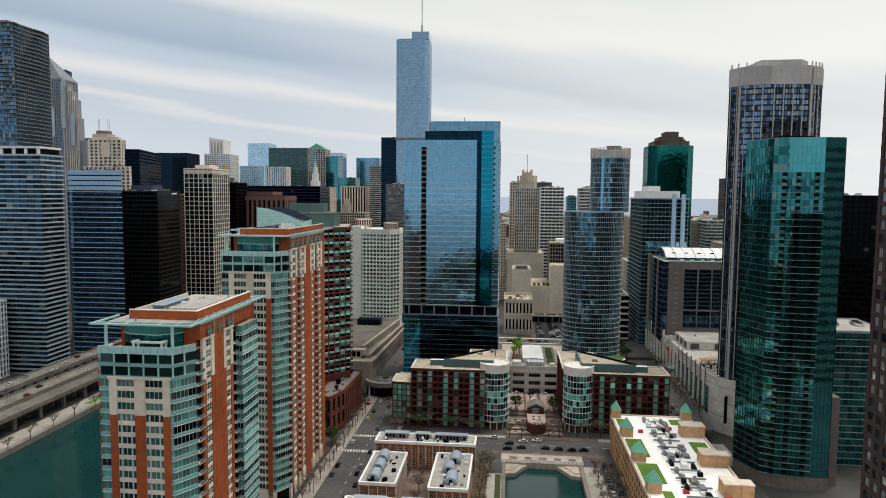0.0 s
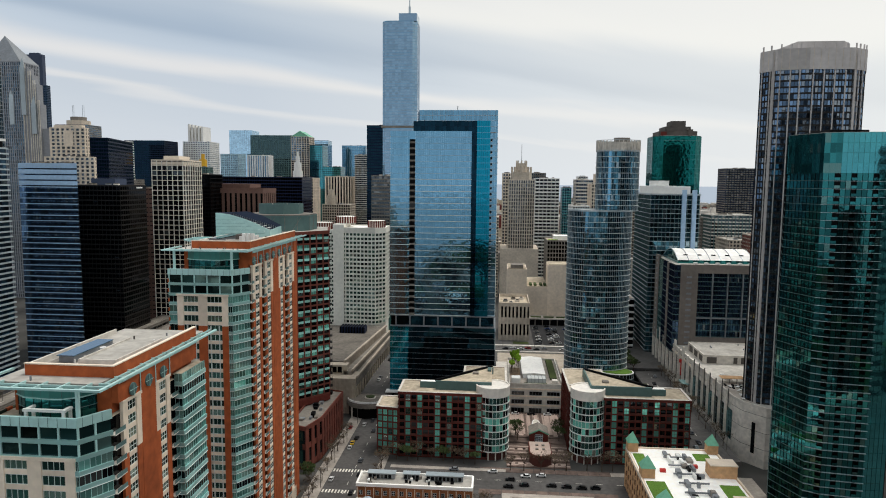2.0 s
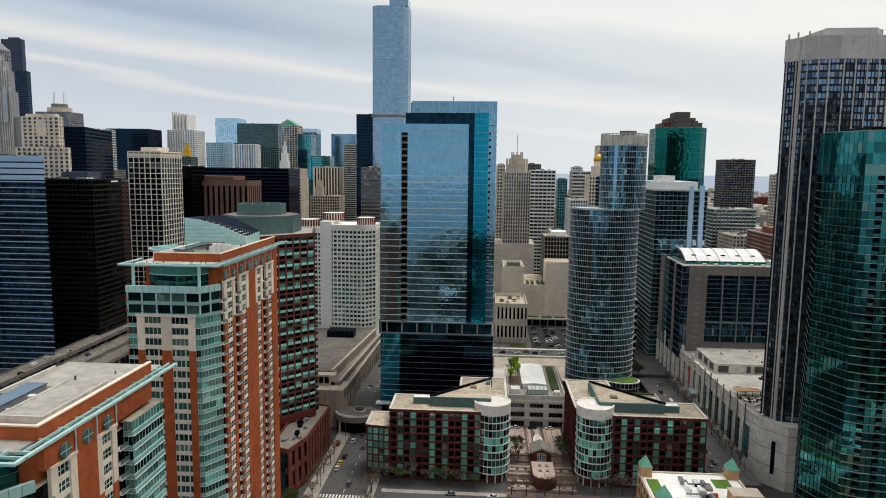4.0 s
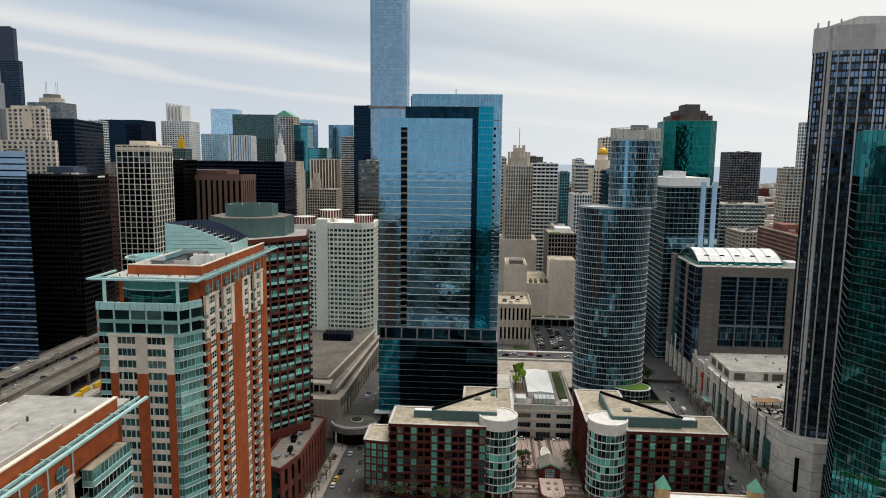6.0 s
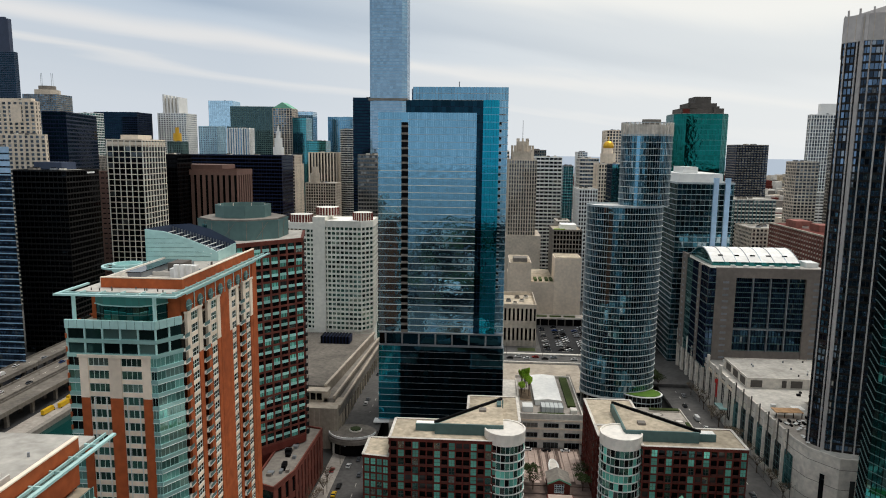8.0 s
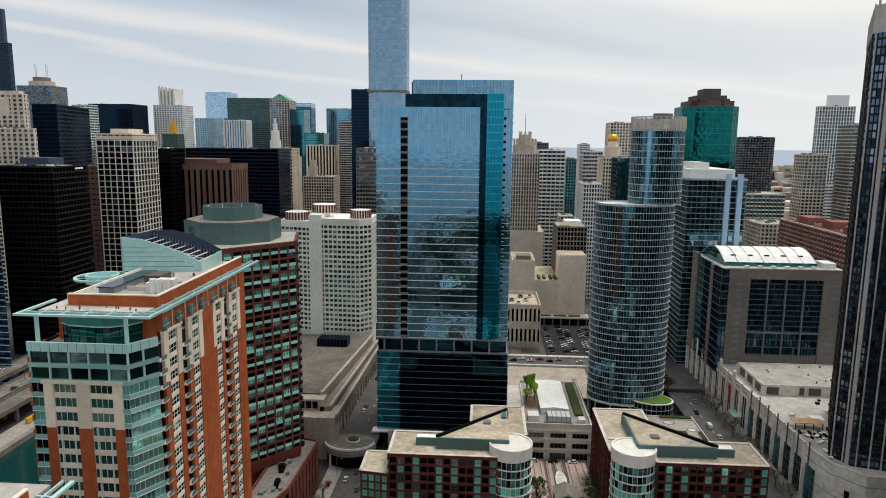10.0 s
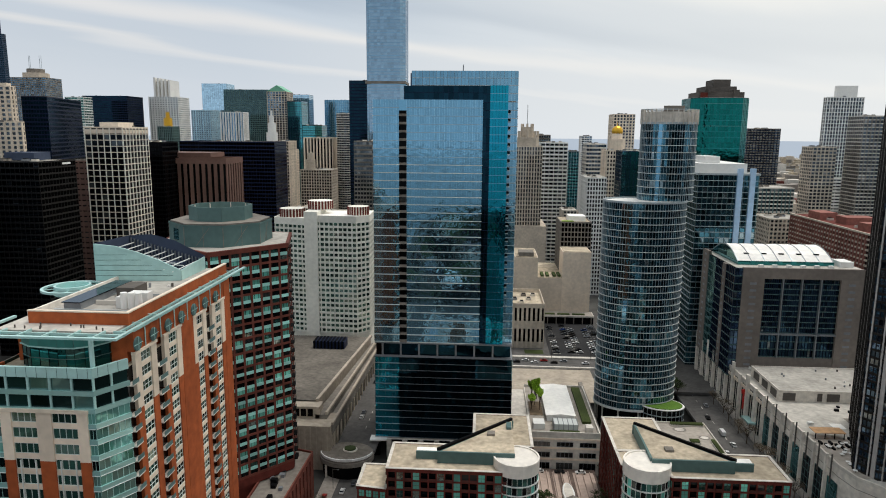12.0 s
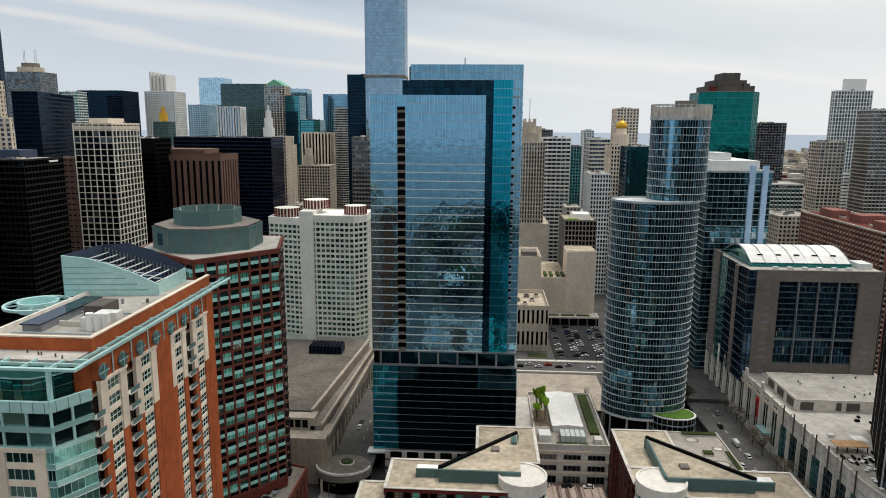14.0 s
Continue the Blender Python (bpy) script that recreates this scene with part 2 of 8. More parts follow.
GOLD = material("gilded_metal", lin(226, 176, 60), 0.35, metal=0.6, spread=0.1)
RED = material("red_paint", lin(196, 52, 44), 0.5)
WATER = material("river_water", lin(16, 55, 52), 0.10, spread=0.15, grain=0.3, stain=0.03, bump=0.10, each=0, ior=1.33, spec=0.5)

G_TEAL = glazing("teal_window_glass", lin(70, 112, 108), metal=0.75, each=0.55, lit=0.10, pale=(0.30, 0.36, 0.33))
G_DARK = glazing("dark_window_glass", lin(22, 26, 29), metal=0.7, each=0.6, lit=0.08, pale=(0.12, 0.13, 0.13))
G_BLACK = glazing("black_glass", lin(8, 9, 11), metal=0.8, each=0.4, lit=0.02, pale=(0.04, 0.04, 0.04))
G_BLUE = glazing("blue_coated_glass", lin(106, 154, 180), metal=0.96, each=0.09, wavy=0.05)
G_BLUE_DIM = glazing("blue_tower_glass", lin(106, 152, 178), metal=0.9, each=0.12, wavy=0.03)
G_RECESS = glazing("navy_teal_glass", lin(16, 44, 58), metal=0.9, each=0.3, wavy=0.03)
G_RIVER = glazing("riverside_glass", lin(112, 168, 160), metal=0.55, each=0.6, lit=0.35, pale=(0.20, 0.34, 0.31))
G_GALLERY = glazing("shaded_gallery_glass", lin(34, 60, 60), metal=0.7, each=0.8, lit=0.3, pale=(0.16, 0.28, 0.26))
G_SPAN = glazing("pale_teal_spandrel_glass", lin(166, 208, 204), metal=0.45, each=0.10, rough=0.12, wavy=0.02)
G_LOFT = glazing("bright_teal_glass", lin(120, 204, 188), metal=0.3, each=0.4, rough=0.12)
G_BLUE_DEEP = glazing("deep_blue_glass", lin(24, 130, 156), metal=0.96, each=0.07, wavy=0.03)
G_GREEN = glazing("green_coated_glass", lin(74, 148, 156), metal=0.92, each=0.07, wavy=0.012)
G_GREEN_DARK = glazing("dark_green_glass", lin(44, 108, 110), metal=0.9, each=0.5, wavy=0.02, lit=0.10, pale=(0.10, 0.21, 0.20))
G_EMERALD = glazing("emerald_glass", lin(18, 98, 94), metal=0.95, each=0.16, wavy=0.06)
G_SLATE = glazing("slate_blue_glass", lin(74, 104, 126), metal=0.85, each=0.75, wavy=0.02, lit=0.06, pale=(0.2, 0.26, 0.3))
G_PALE = glazing("pale_blue_glass", lin(172, 206, 226), metal=0.9, each=0.14, wavy=0.01)
G_MIST = glazing("misty_silver_glass", lin(134, 160, 180), metal=0.85, each=0.13, wavy=0.008)
G_NAVY = glazing("navy_glass", lin(76, 100, 128), metal=0.85, each=0.6, lit=0.10, pale=(0.20, 0.25, 0.31))
G_WIN = glazing("apartment_window_glass", lin(66, 100, 92), metal=0.75, each=0.7, lit=0.30, pale=(0.26, 0.36, 0.31))
G_OVAL = glazing("oval_tower_glass", lin(54, 94, 110), metal=0.88, each=0.8, wavy=0.04, lit=0.07, pale=(0.22, 0.30, 0.34))
# paler than the near windows, with distance haze put into the tone
G_FAR = glazing("skyline_window_glass", lin(66, 76, 84), metal=0.75, each=0.5, lit=0.08, pale=(0.2, 0.21, 0.21))
G_VAULT = glazing("dark_blue_hotel_glass", lin(40, 66, 84), metal=0.85, each=0.8, wavy=0.03, lit=0.05, pale=(0.16, 0.2, 0.22))
G_FIN = glazing("finned_tower_glass", lin(86, 108, 132), metal=0.85, each=0.9, lit=0.16, pale=(0.22, 0.26, 0.30))
G_DUSK = glazing("dusky_office_glass", lin(58, 82, 90), metal=0.85, each=0.25, wavy=0.02)
G_SHER = glazing("turquoise_panel_glass", lin(164, 222, 214), metal=0.1, each=0.25, rough=0.3)

# ---- building kit ----


def quad_boxes(boxes):
    """Vertices, faces and material slots of boxes (x0, x1, y0, y1, z0, z1, slot)."""
    v, f, s = [], [], []
    for x0, x1, y0, y1, z0, z1, slot in boxes:
        k = len(v)
        v += [(x0, y0, z0), (x1, y0, z0), (x1, y1, z0), (x0, y1, z0), (x0, y0, z1), (x1, y0, z1), (x1, y1, z1), (x0, y1, z1)]
        f += [(k, k + 3, k + 2, k + 1), (k + 4, k + 5, k + 6, k + 7), (k, k + 1, k + 5, k + 4), (k + 1, k + 2, k + 6, k + 5), (k + 2, k + 3, k + 7, k + 6), (k + 3, k, k + 4, k + 7)]
        s += [slot] * 6
    return np.array(v, float), np.array(f), np.array(s)


def mesh_of(name, v, f, s, mats):
    me = bpy.data.meshes.new(name)
    me.vertices.add(len(v))
    me.vertices.foreach_set("co", np.asarray(v, np.float32).ravel())
    n = f.shape[1]
    me.loops.add(f.size)
    me.loops.foreach_set("vertex_index", f.astype(np.int32).ravel())
    me.polygons.add(len(f))
    me.polygons.foreach_set("loop_start", np.arange(0, f.size, n, dtype=np.int32))
    me.polygons.foreach_set("material_index", np.asarray(s, np.int32))
    for m in mats:
        me.materials.append(m)
    me.polygons.foreach_set("use_smooth", [False] * len(f))
    me.update(calc_edges=True)
    me.validate()
    return me


KITS = {}


def kit(boxes, mats):
    """A small shared piece: boxes and their materials."""
    key = (tuple(tuple(round(c, 3) for c in b) for b in boxes), tuple(m.name for m in mats))
    if key not in KITS:
        KITS[key] = [*quad_boxes(boxes), mats, None]
    return key


def slab(sx, sy, sz, mat):
    """A block centred in x, its back at y = 0 going out to -sy, standing on z = 0."""
    return kit([(-sx / 2, sx / 2, -sy, 0, 0, sz, 0)], [mat])


def window(w, h, frame_mat, glass, cols=2, rows=1, bar=0.12, deep=0.12):
    """A framed window: one lattice frame with reveals, and the pane behind it."""
    key = ("window", round(w, 3), round(h, 3), frame_mat.name, glass.name, cols, rows, bar, deep)
    if key in KITS:
        return key

    def cuts(total, n):
        c = []
        for i in range(n + 1):
            mid = min(max(total * i / n, bar / 2), total - bar / 2)
            c += [mid - bar / 2, mid + bar / 2]
        return c

    xs, zs = cuts(w, cols), cuts(h, rows)
    v, f, s = [], [], []
    nx, nz = len(xs), len(zs)
    for y in (-deep, 0.0):
        v += [(x - w / 2, y, z) for z in zs for x in xs]
    idx = lambda i, k, back: back * nx * nz + k * nx + i
    for k in range(nz - 1):
        for i in range(nx - 1):
            if i % 2 == 0 or k % 2 == 0:
                f.append((idx(i, k, 0), idx(i + 1, k, 0), idx(i + 1, k + 1, 0), idx(i, k + 1, 0)))
            else:
                for (p, q) in (((i, k), (i + 1, k)), ((i + 1, k), (i + 1, k + 1)), ((i + 1, k + 1), (i, k + 1)), ((i, k + 1), (i, k))):
                    f.append((idx(*p, 0), idx(*q, 0), idx(*q, 1), idx(*p, 1)))
    s += [0] * len(f)
    b = len(v)
    v += [(-w / 2, -0.03, 0), (w / 2, -0.03, 0), (w / 2, -0.03, h), (-w / 2, -0.03, h)]
    f.append((b, b + 1, b + 2, b + 3))
    s.append(1)
    KITS[key] = [np.array(v, float), np.array(f), np.array(s), [frame_mat, glass], None]
    return key


def thing(name, label, category, x=0, y=0, z=0, group="", rz=0):
    ob = new(name)
    ob.matrix_basis = pose(x, y, z, 0, 0, rz)
    ob.empty_display_size = 1
    return tagged(ob, label, category, group)


def under(ob, parent, m=None):
    ob.parent = parent
    ob.matrix_basis = m if m is not None else Matrix()
    return ob


def part(name, bm, mat, parent, label="", smooth=False):
    """Links a bmesh as one mesh object under a thing or a part."""
    me = bpy.data.meshes.new(name)
    bm.normal_update()
    bm.to_mesh(me)
    bm.free()
    for m in mat if isinstance(mat, (list, tuple)) else [mat]:
        me.materials.append(m)
    if smooth:
        me.polygons.foreach_set("use_smooth", [True] * len(me.polygons))
    ob = under(new(name, me), parent)
    return tagged(ob, label)


def prism(poly, z0, z1, grow=0.0, bm=None):
    """A footprint, anticlockwise, raised from z0 to z1; grow moves its sides outwards."""
    bm = bm or bmesh.new()
    n = len(poly)
    pts = []
    for i in range(n):
        a, b, c = Vector(poly[i - 1]), Vector(poly[i]), Vector(poly[(i + 1) % n])
        d1, d2 = (b - a).normalized(), (c - b).normalized()
        n1, n2 = Vector((d1.y, -d1.x)), Vector((d2.y, -d2.x))
        k = (n1 + n2) / max(0.3, 1 + n1.dot(n2))
        pts.append(b + k * grow)
    lo = [bm.verts.new((p.x, p.y, z0)) for p in pts]
    hi = [bm.verts.new((p.x, p.y, z1)) for p in pts]
    bm.faces.new(lo[::-1])
    bm.faces.new(hi)
    for i in range(n):
        bm.faces.new((lo[i], lo[(i + 1) % n], hi[(i + 1) % n], hi[i]))
    return bm


def rect(x0, x1, y0, y1):
    return [(x0, y0), (x1, y0), (x1, y1), (x0, y1)]


def block(x0, x1, y0, y1, z0, z1, bevel=0.0, bm=None):
    bm = prism(rect(x0, x1, y0, y1), z0, z1, 0, bm)
    if bevel:
        bmesh.ops.bevel(bm, geom=bm.edges[:], offset=bevel, segments=1, affect="EDGES")
    return bm


def ellipse(cx, cy, rx, ry, n=32, rot=0.0):
    c, s = math.cos(rot), math.sin(rot)
    pts = [(rx * math.cos(2 * math.pi * i / n), ry * math.sin(2 * math.pi * i / n)) for i in range(n)]
    return [(cx + c * u - s * v, cy + s * u + c * v) for u, v in pts]


class Building:
    """Gathers the pieces of one building; the highest become parts of their own, the rest are joined."""

    def __init__(self, name, label, category="building", group="", at=(0, 0)):
        self.ob = thing(name, label, category, at[0], at[1], 0, group)
        self.at = at
        self.items = {}

    def loc(self, poly):
        return [(x - self.at[0], y - self.at[1]) for x, y in poly]

    def solid(self, name, poly, z0, z1, mat, label="", grow=0.0):
        return part(name, prism(self.loc(poly), z0, z1, grow), mat, self.ob, label)

    def frame_at(self, p, q):
        ang = math.atan2(q[1] - p[1], q[0] - p[0])
        return Matrix.Translation((p[0] - self.at[0], p[1] - self.at[1], 0)) @ Matrix.Rotation(ang, 4, "Z"), math.hypot(q[0] - p[0], q[1] - p[1])

    def add(self, name, key, fr, x, y, z, seen=True):
        self.items.setdefault(name, []).append((seen, z, key, fr @ Matrix.Translation((x, y, z))))

    def face(self, p, q, z0, z1, floors, bays, span=None, pier=None, pane=None, seen=True, spandrel="spandrel", piername="pier", panename="pane", start=0.0):
        """A wall between the plan points p and q: spandrel (height, out, material), pier (width, out, material), pane (material or kit, inset)."""
        fr, w = self.frame_at(p, q)
        fh, bw = (z1 - z0) / floors, w / bays
        sh = span[0] if span else 0
        pw = pier[0] if pier else 0
        if span:
            k = slab(w + span[1], span[1] + 0.24, sh, span[2])
            for i in range(floors):
                self.add(spandrel, k, fr, (w + span[1]) / 2, 0.24, z0 + fh * i + start, seen)
        if pier:
            k = slab(pw, pier[1] + 0.23, z1 - z0 - 0.01, pier[2])
            for j in range(bays):
                self.add(piername, k, fr, bw * j + pw / 2, 0.23, z0 + 0.005, seen)
        if pane:
            k = pane[0] if isinstance(pane[0], tuple) else slab(bw - pw + 0.04, 0.06, fh - sh + 0.04, pane[0])
            for i in range(floors):
                for j in range(bays):
                    self.add(panename, k, fr, bw * j + pw + (bw - pw) / 2, pane[1], z0 + fh * i + start + sh - 0.02, seen)

    def flush(self, limits):
        for name, rows in self.items.items():
            rows.sort(key=lambda r: (not r[0], -r[1]))
            cut = limits.get(name, limits.get("*", 0))
            for seen, z, key, m in rows[:cut]:
                k = KITS[key]
                if k[4] is None:
                    k[4] = mesh_of(name, k[0], k[1], k[2], k[3])
                under(new(name, k[4]), self.ob, m)
            rest = {}
            for seen, z, key, m in rows[cut:]:
                rest.setdefault(key, []).append(m)
            if rest:
                mats, vs, fs, ss, base = [], [], [], [], 0
                for key, ms in rest.items():
                    v, f, s, km, _ = KITS[key]
                    slots = []
                    for mt in km:
                        if mt not in mats:
                            mats.append(mt)
                        slots.append(mats.index(mt))
                    a = np.array([np.array(m) for m in ms])
                    w = np.einsum("nij,kj->nki", a[:, :3, :3], v) + a[:, None, :3, 3]
                    n = len(ms)
                    vs.append(w.reshape(-1, 3))
                    fs.append((f[None] + (np.arange(n) * len(v))[:, None, None] + base).reshape(-1, 4))
                    ss.append(np.tile(np.array(slots)[s], n))
                    base += n * len(v)
                plural = name + "_field"
                ob = under(new(plural, mesh_of(plural, np.vstack(vs), np.vstack(fs), np.hstack(ss), mats)), self.ob)
                tagged(ob, kind="stuff")
        self.items = {}
        return self.ob


def tower(name, label, poly, z0, z1, floors, bay, span, pier, pane, core, roof=None, limits=None, category="building", group="", parapet=1.1, start=0.0, faces=None):
    """A plain tower over a footprint: core, panes, spandrels, piers, parapet and roof."""
    cx, cy = sum(p[0] for p in poly) / len(poly), sum(p[1] for p in poly) / len(poly)
    b = Building(name, label, category, group, (cx, cy))
    b.solid("core", poly, z0, z1 + 0.3, core, grow=-0.25)
    b.solid("roof", poly, z1 + 0.3, z1 + 0.5, roof or ROOF_GREY, grow=-0.3)
    for i in range(len(poly)):
        p, q = poly[i], poly[(i + 1) % len(poly)]
        nx, ny = q[1] - p[1], p[0] - q[0]
        seen = nx * (-12 - p[0]) + ny * (100 - p[1]) > 0
        w = math.hypot(nx, ny)
        b.face(p, q, z0, z1, floors, max(1, round(w / bay)), span, pier, (pane, 0.16), seen, start=start)
        if parapet:
            k = slab(w + span[1], span[1] + 0.26, parapet, span[2])
            fr, _ = b.frame_at(p, q)
            b.add("parapet", k, fr, (w + span[1]) / 2, 0.26, z1, seen)
    rr = random.Random(int(abs(cx) * 3 + abs(cy)))
    xs, ys = [p[0] for p in poly], [p[1] for p in poly]
    for _ in range(5):
        ux, uy = rr.uniform(min(xs) * 0.8 + max(xs) * 0.2, max(xs) * 0.8 + min(xs) * 0.2), rr.uniform(min(ys) * 0.8 + max(ys) * 0.2, max(ys) * 0.8 + min(ys) * 0.2)
        k = kit([(-1.8, 1.8, -1.5, 1.5, 0, 1.6, 0), (-1.2, 1.2, -1.1, 1.1, 1.6, 2.0, 1)], [rr.choice((GREY_METAL, CONCRETE, CONCRETE_DARK)), BLACK_METAL])
        b.add("roof_unit", k, Matrix.Translation((ux - cx, uy - cy, 0)), 0, 0, z1 + 0.45)
    b.flush(limits or FAR)
    return b


MID = {"pane": 30, "spandrel": 10, "pier": 8, "parapet": 2}
FAR = {"pane": 2, "spandrel": 1, "pier": 2, "parapet": 1}

# ---- ground, water, streets ----


def sheet(name, rects, z, mat, label, category="ground"):
    """Flat ground laid out of rectangles at one height."""
    bm = bmesh.new()
    for x0, x1, y0, y1 in rects:
        bm.faces.new([bm.verts.new((x, y, z)) for x, y in rect(x0, x1, y0, y1)])
    me = bpy.data.meshes.new(name)
    bm.to_mesh(me)
    bm.free()
    me.materials.append(mat)
    return tagged(new(name, me), label, category, kind="structure")


def solid(name, bm, mat, label, category, kind="structure"):
    me = bpy.data.meshes.new(name)
    bm.normal_update()
    bm.to_mesh(me)
    bm.free()
    me.materials.append(mat)
    return tagged(new(name, me), label, category, kind=kind)


sheet("ground", [(-4900, -244, -600, 4900), (-244, 4900, 900, 4900), (-84, 4900, 600, 900), (-124, 4900, 313.6, 600), (-124, -0.5, -600, 313.6), (35, 4900, -600, 313.6)], 0, CITY, "grey city ground with worn paving and soil")
sheet("water", [(-400, 200, -900, 905)], -2.3, WATER, "dark teal river water with small ripples", "river")
sheet("water_lake", [(-4900, 4900, -4900, -600)], -3.0, WATER, "open lake water to the horizon", "lake")
QUAYS = [(-125, -123, -600, 600), (-246, -243, -600, 900), (-1.5, 0.2, -600, 313.5), (34.6, 36.5, -600, 313.5)]
bm = bmesh.new()
for q in QUAYS:
    block(q[0], q[1], q[2], q[3], -6, 0.5, 0, bm)
solid("quay_wall", bm, CONCRETE_DARK, "weathered concrete quay wall beside the water", "wall")

sheet("road", [(-80, -60, 150, 415), (-60, 98, 313.8, 352), (98, 112, 120, 345)], 0.03, ASPHALT, "grey asphalt street at the lower level", "road")
bm = bmesh.new()
for r in [(-86.5, -80, 150, 415), (-60, -56.5, 150, 358), (-54, 0, 346, 349), (48, 90, 346, 350)]:
    block(r[0], r[1], r[2], r[3], 0, 0.16, 0, bm)
solid("pavement", bm, PAVING, "pale concrete pavement along the street", "pavement")
bm = bmesh.new()
for i in range(12):
    block(-12 + 5 * i, -7.2 + 5 * i, 346, 350.5, 0, 0.14, 0, bm)
    block(-12 + 5 * i, -7.2 + 5 * i, 323.5, 328, 0, 0.14, 0, bm)
solid("pavement_brick", bm, BRICK_PAVE, "brown brick pavement panels beside the street", "pavement")
sheet("pavement_plaza", [(98.5, 112, 322, 351)], 0.07, PAVING, "pale paved plaza at the foot of the mall", "pavement")
bm = bmesh.new()
for y in range(200, 412, 9):
    block(-70.1, -69.9, y, y + 3, 0.034, 0.038, 0, bm)
for x in range(-50, 90, 9):
    block(x, x + 3, 337.4, 337.6, 0.034, 0.038, 0, bm)
for y in range(440, 640, 9):
    block(-74.1, -73.9, y, y + 3, 9.004, 9.008, 0, bm)
for y in range(356, 556, 9):
    block(96.2, 96.4, y, y + 3, 7.004, 7.008, 0, bm)
for y in range(110, 890, 12):
    block(-297.1, -296.9, y, y + 4, 11.004, 11.01, 0, bm)
    block(-279.1, -278.9, y, y + 4, 9.004, 9.01, 0, bm)
solid("road_lane_marking", bm, PAINT_LINE, "worn white lane dashes on the roads", "road marking")
bm = bmesh.new()
for i in range(14):
    for y in (318, 339):
        block(-79.5 + 1.4 * i, -78.8 + 1.4 * i, y, y + 3, 0.032, 0.036, 0, bm)
solid("road_marking", bm, PAINT_LINE, "white painted crosswalk bars on the asphalt", "road marking")

# upper street deck
bm = bmesh.new()
block(-84, -66, 418, 640, 7.6, 9.0, 0, bm)
block(-66, 112, 500, 660, 7.4, 8.98, 0, bm)
solid("road_upper", bm, ASPHALT, "asphalt street on an upper level deck", "road")
bm = prism(ellipse(-78, 416, 11.5, 9.5, 36), 7.4, 9.1)
solid("road_turning_circle", bm, DECK, "round asphalt end of the upper street deck", "road")
bm = prism(ellipse(-78, 416, 11.9, 9.9, 36), 6.4, 8.3)
solid("deck_rim", bm, CONCRETE_DARK, "weathered concrete rim of the turning circle", "wall")
bm = bmesh.new()
for i in range(13):
    an = radians(190 + 12.5 * i)
    an2 = radians(190 + 12.5 * (i + 1))
    prism([(-78 + 11.6 * math.cos(an), 416 + 9.6 * math.sin(an)), (-78 + 11.6 * math.cos(an2), 416 + 9.6 * math.sin(an2)), (-78 + 11.1 * math.cos(an2), 416 + 9.1 * math.sin(an2)), (-78 + 11.1 * math.cos(an), 416 + 9.1 * math.sin(an))], 9.1, 10.1, 0, bm)
solid("deck_parapet", bm, WHITE, "white curved parapet of the turning circle", "wall")
pl = thing("round_planter", "round concrete planter with dark shrubs", "planter", -77, 418, 9.1)
part("rim", prism(ellipse(0, 0, 3.2, 2.8, 24), 0, 0.5), CONCRETE, pl)
part("shrub", prism(ellipse(0, 0, 2.6, 2.2, 14), 0.5, 1.1), LEAF_DARK, pl)
# black wall put in as the shade under the deck
bm = bmesh.new()
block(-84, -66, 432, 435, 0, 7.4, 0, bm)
solid("abutment", bm, BLACK_METAL, "black wall put in for the shade below the deck", "wall")
bm = bmesh.new()
for x in (-86.5, -70.5):
    block(x, x + 0.8, 409.5, 410.3, 0, 7.4, 0, bm)
solid("deck_column", bm, CONCRETE, "concrete columns under the deck", "column")
# solid black drum takes the place of shade below the circle
solid("underpass_wall", prism(ellipse(-78, 417.5, 11.2, 9.2, 24), 0, 6.2), BLACK_METAL, "black drum standing in for the shade below the turning circle", "wall")
bm = bmesh.new()
block(88, 104.5, 352, 560, 5.6, 7.0, 0, bm)
block(104.5, 107.5, 352, 560, 5.6, 7.16, 0, bm)
solid("road_side_street", bm, ASPHALT, "asphalt side street between brick block and mall", "road")

# elevated highway beyond the river
for nm, x0, x1, z in (("road_ramp_drive", -270.5, -258.0, 8.9), ("road_lower_drive", -285.2, -272.6, 9.0), ("road_upper_drive", -303.5, -290.6, 11.0)):
    bm = bmesh.new()
    block(x0, x1, 100, 900, z - 1.4, z, 0, bm)
    block(x0, x0 + 0.5, 100, 900, z, z + 1.0, 0, bm)
    block(x1 - 0.5, x1, 100, 900, z, z + 1.0, 0, bm)
    for i in range(40):
        block(x0 + 2, x0 + 3.5, 105 + 20 * i, 107 + 20 * i, 0, z - 1.4, 0, bm)
        block(x1 - 3.5, x1 - 2, 105 + 20 * i, 107 + 20 * i, 0, z - 1.4, 0, bm)
    solid(nm, bm, DECK, "worn concrete elevated drive on columns", "road")

# far backdrop: distance haze painted as a strip that glows by itself
hz = bpy.data.materials.new("painted_haze_glow")
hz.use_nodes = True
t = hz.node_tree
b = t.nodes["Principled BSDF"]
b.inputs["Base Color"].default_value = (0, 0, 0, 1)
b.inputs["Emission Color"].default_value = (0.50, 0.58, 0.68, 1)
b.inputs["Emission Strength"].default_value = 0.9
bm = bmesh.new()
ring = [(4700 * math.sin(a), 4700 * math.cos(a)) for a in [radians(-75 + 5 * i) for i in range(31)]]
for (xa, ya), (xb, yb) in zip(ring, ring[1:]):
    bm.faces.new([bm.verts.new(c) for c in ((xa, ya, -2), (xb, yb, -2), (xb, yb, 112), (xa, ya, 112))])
solid("backdrop", bm, hz, "self-glowing strip painted as blue haze at the horizon", "backdrop")

# ---- skyline: towers ----
T = tower
S = lambda h, o, m: (h, o, m)

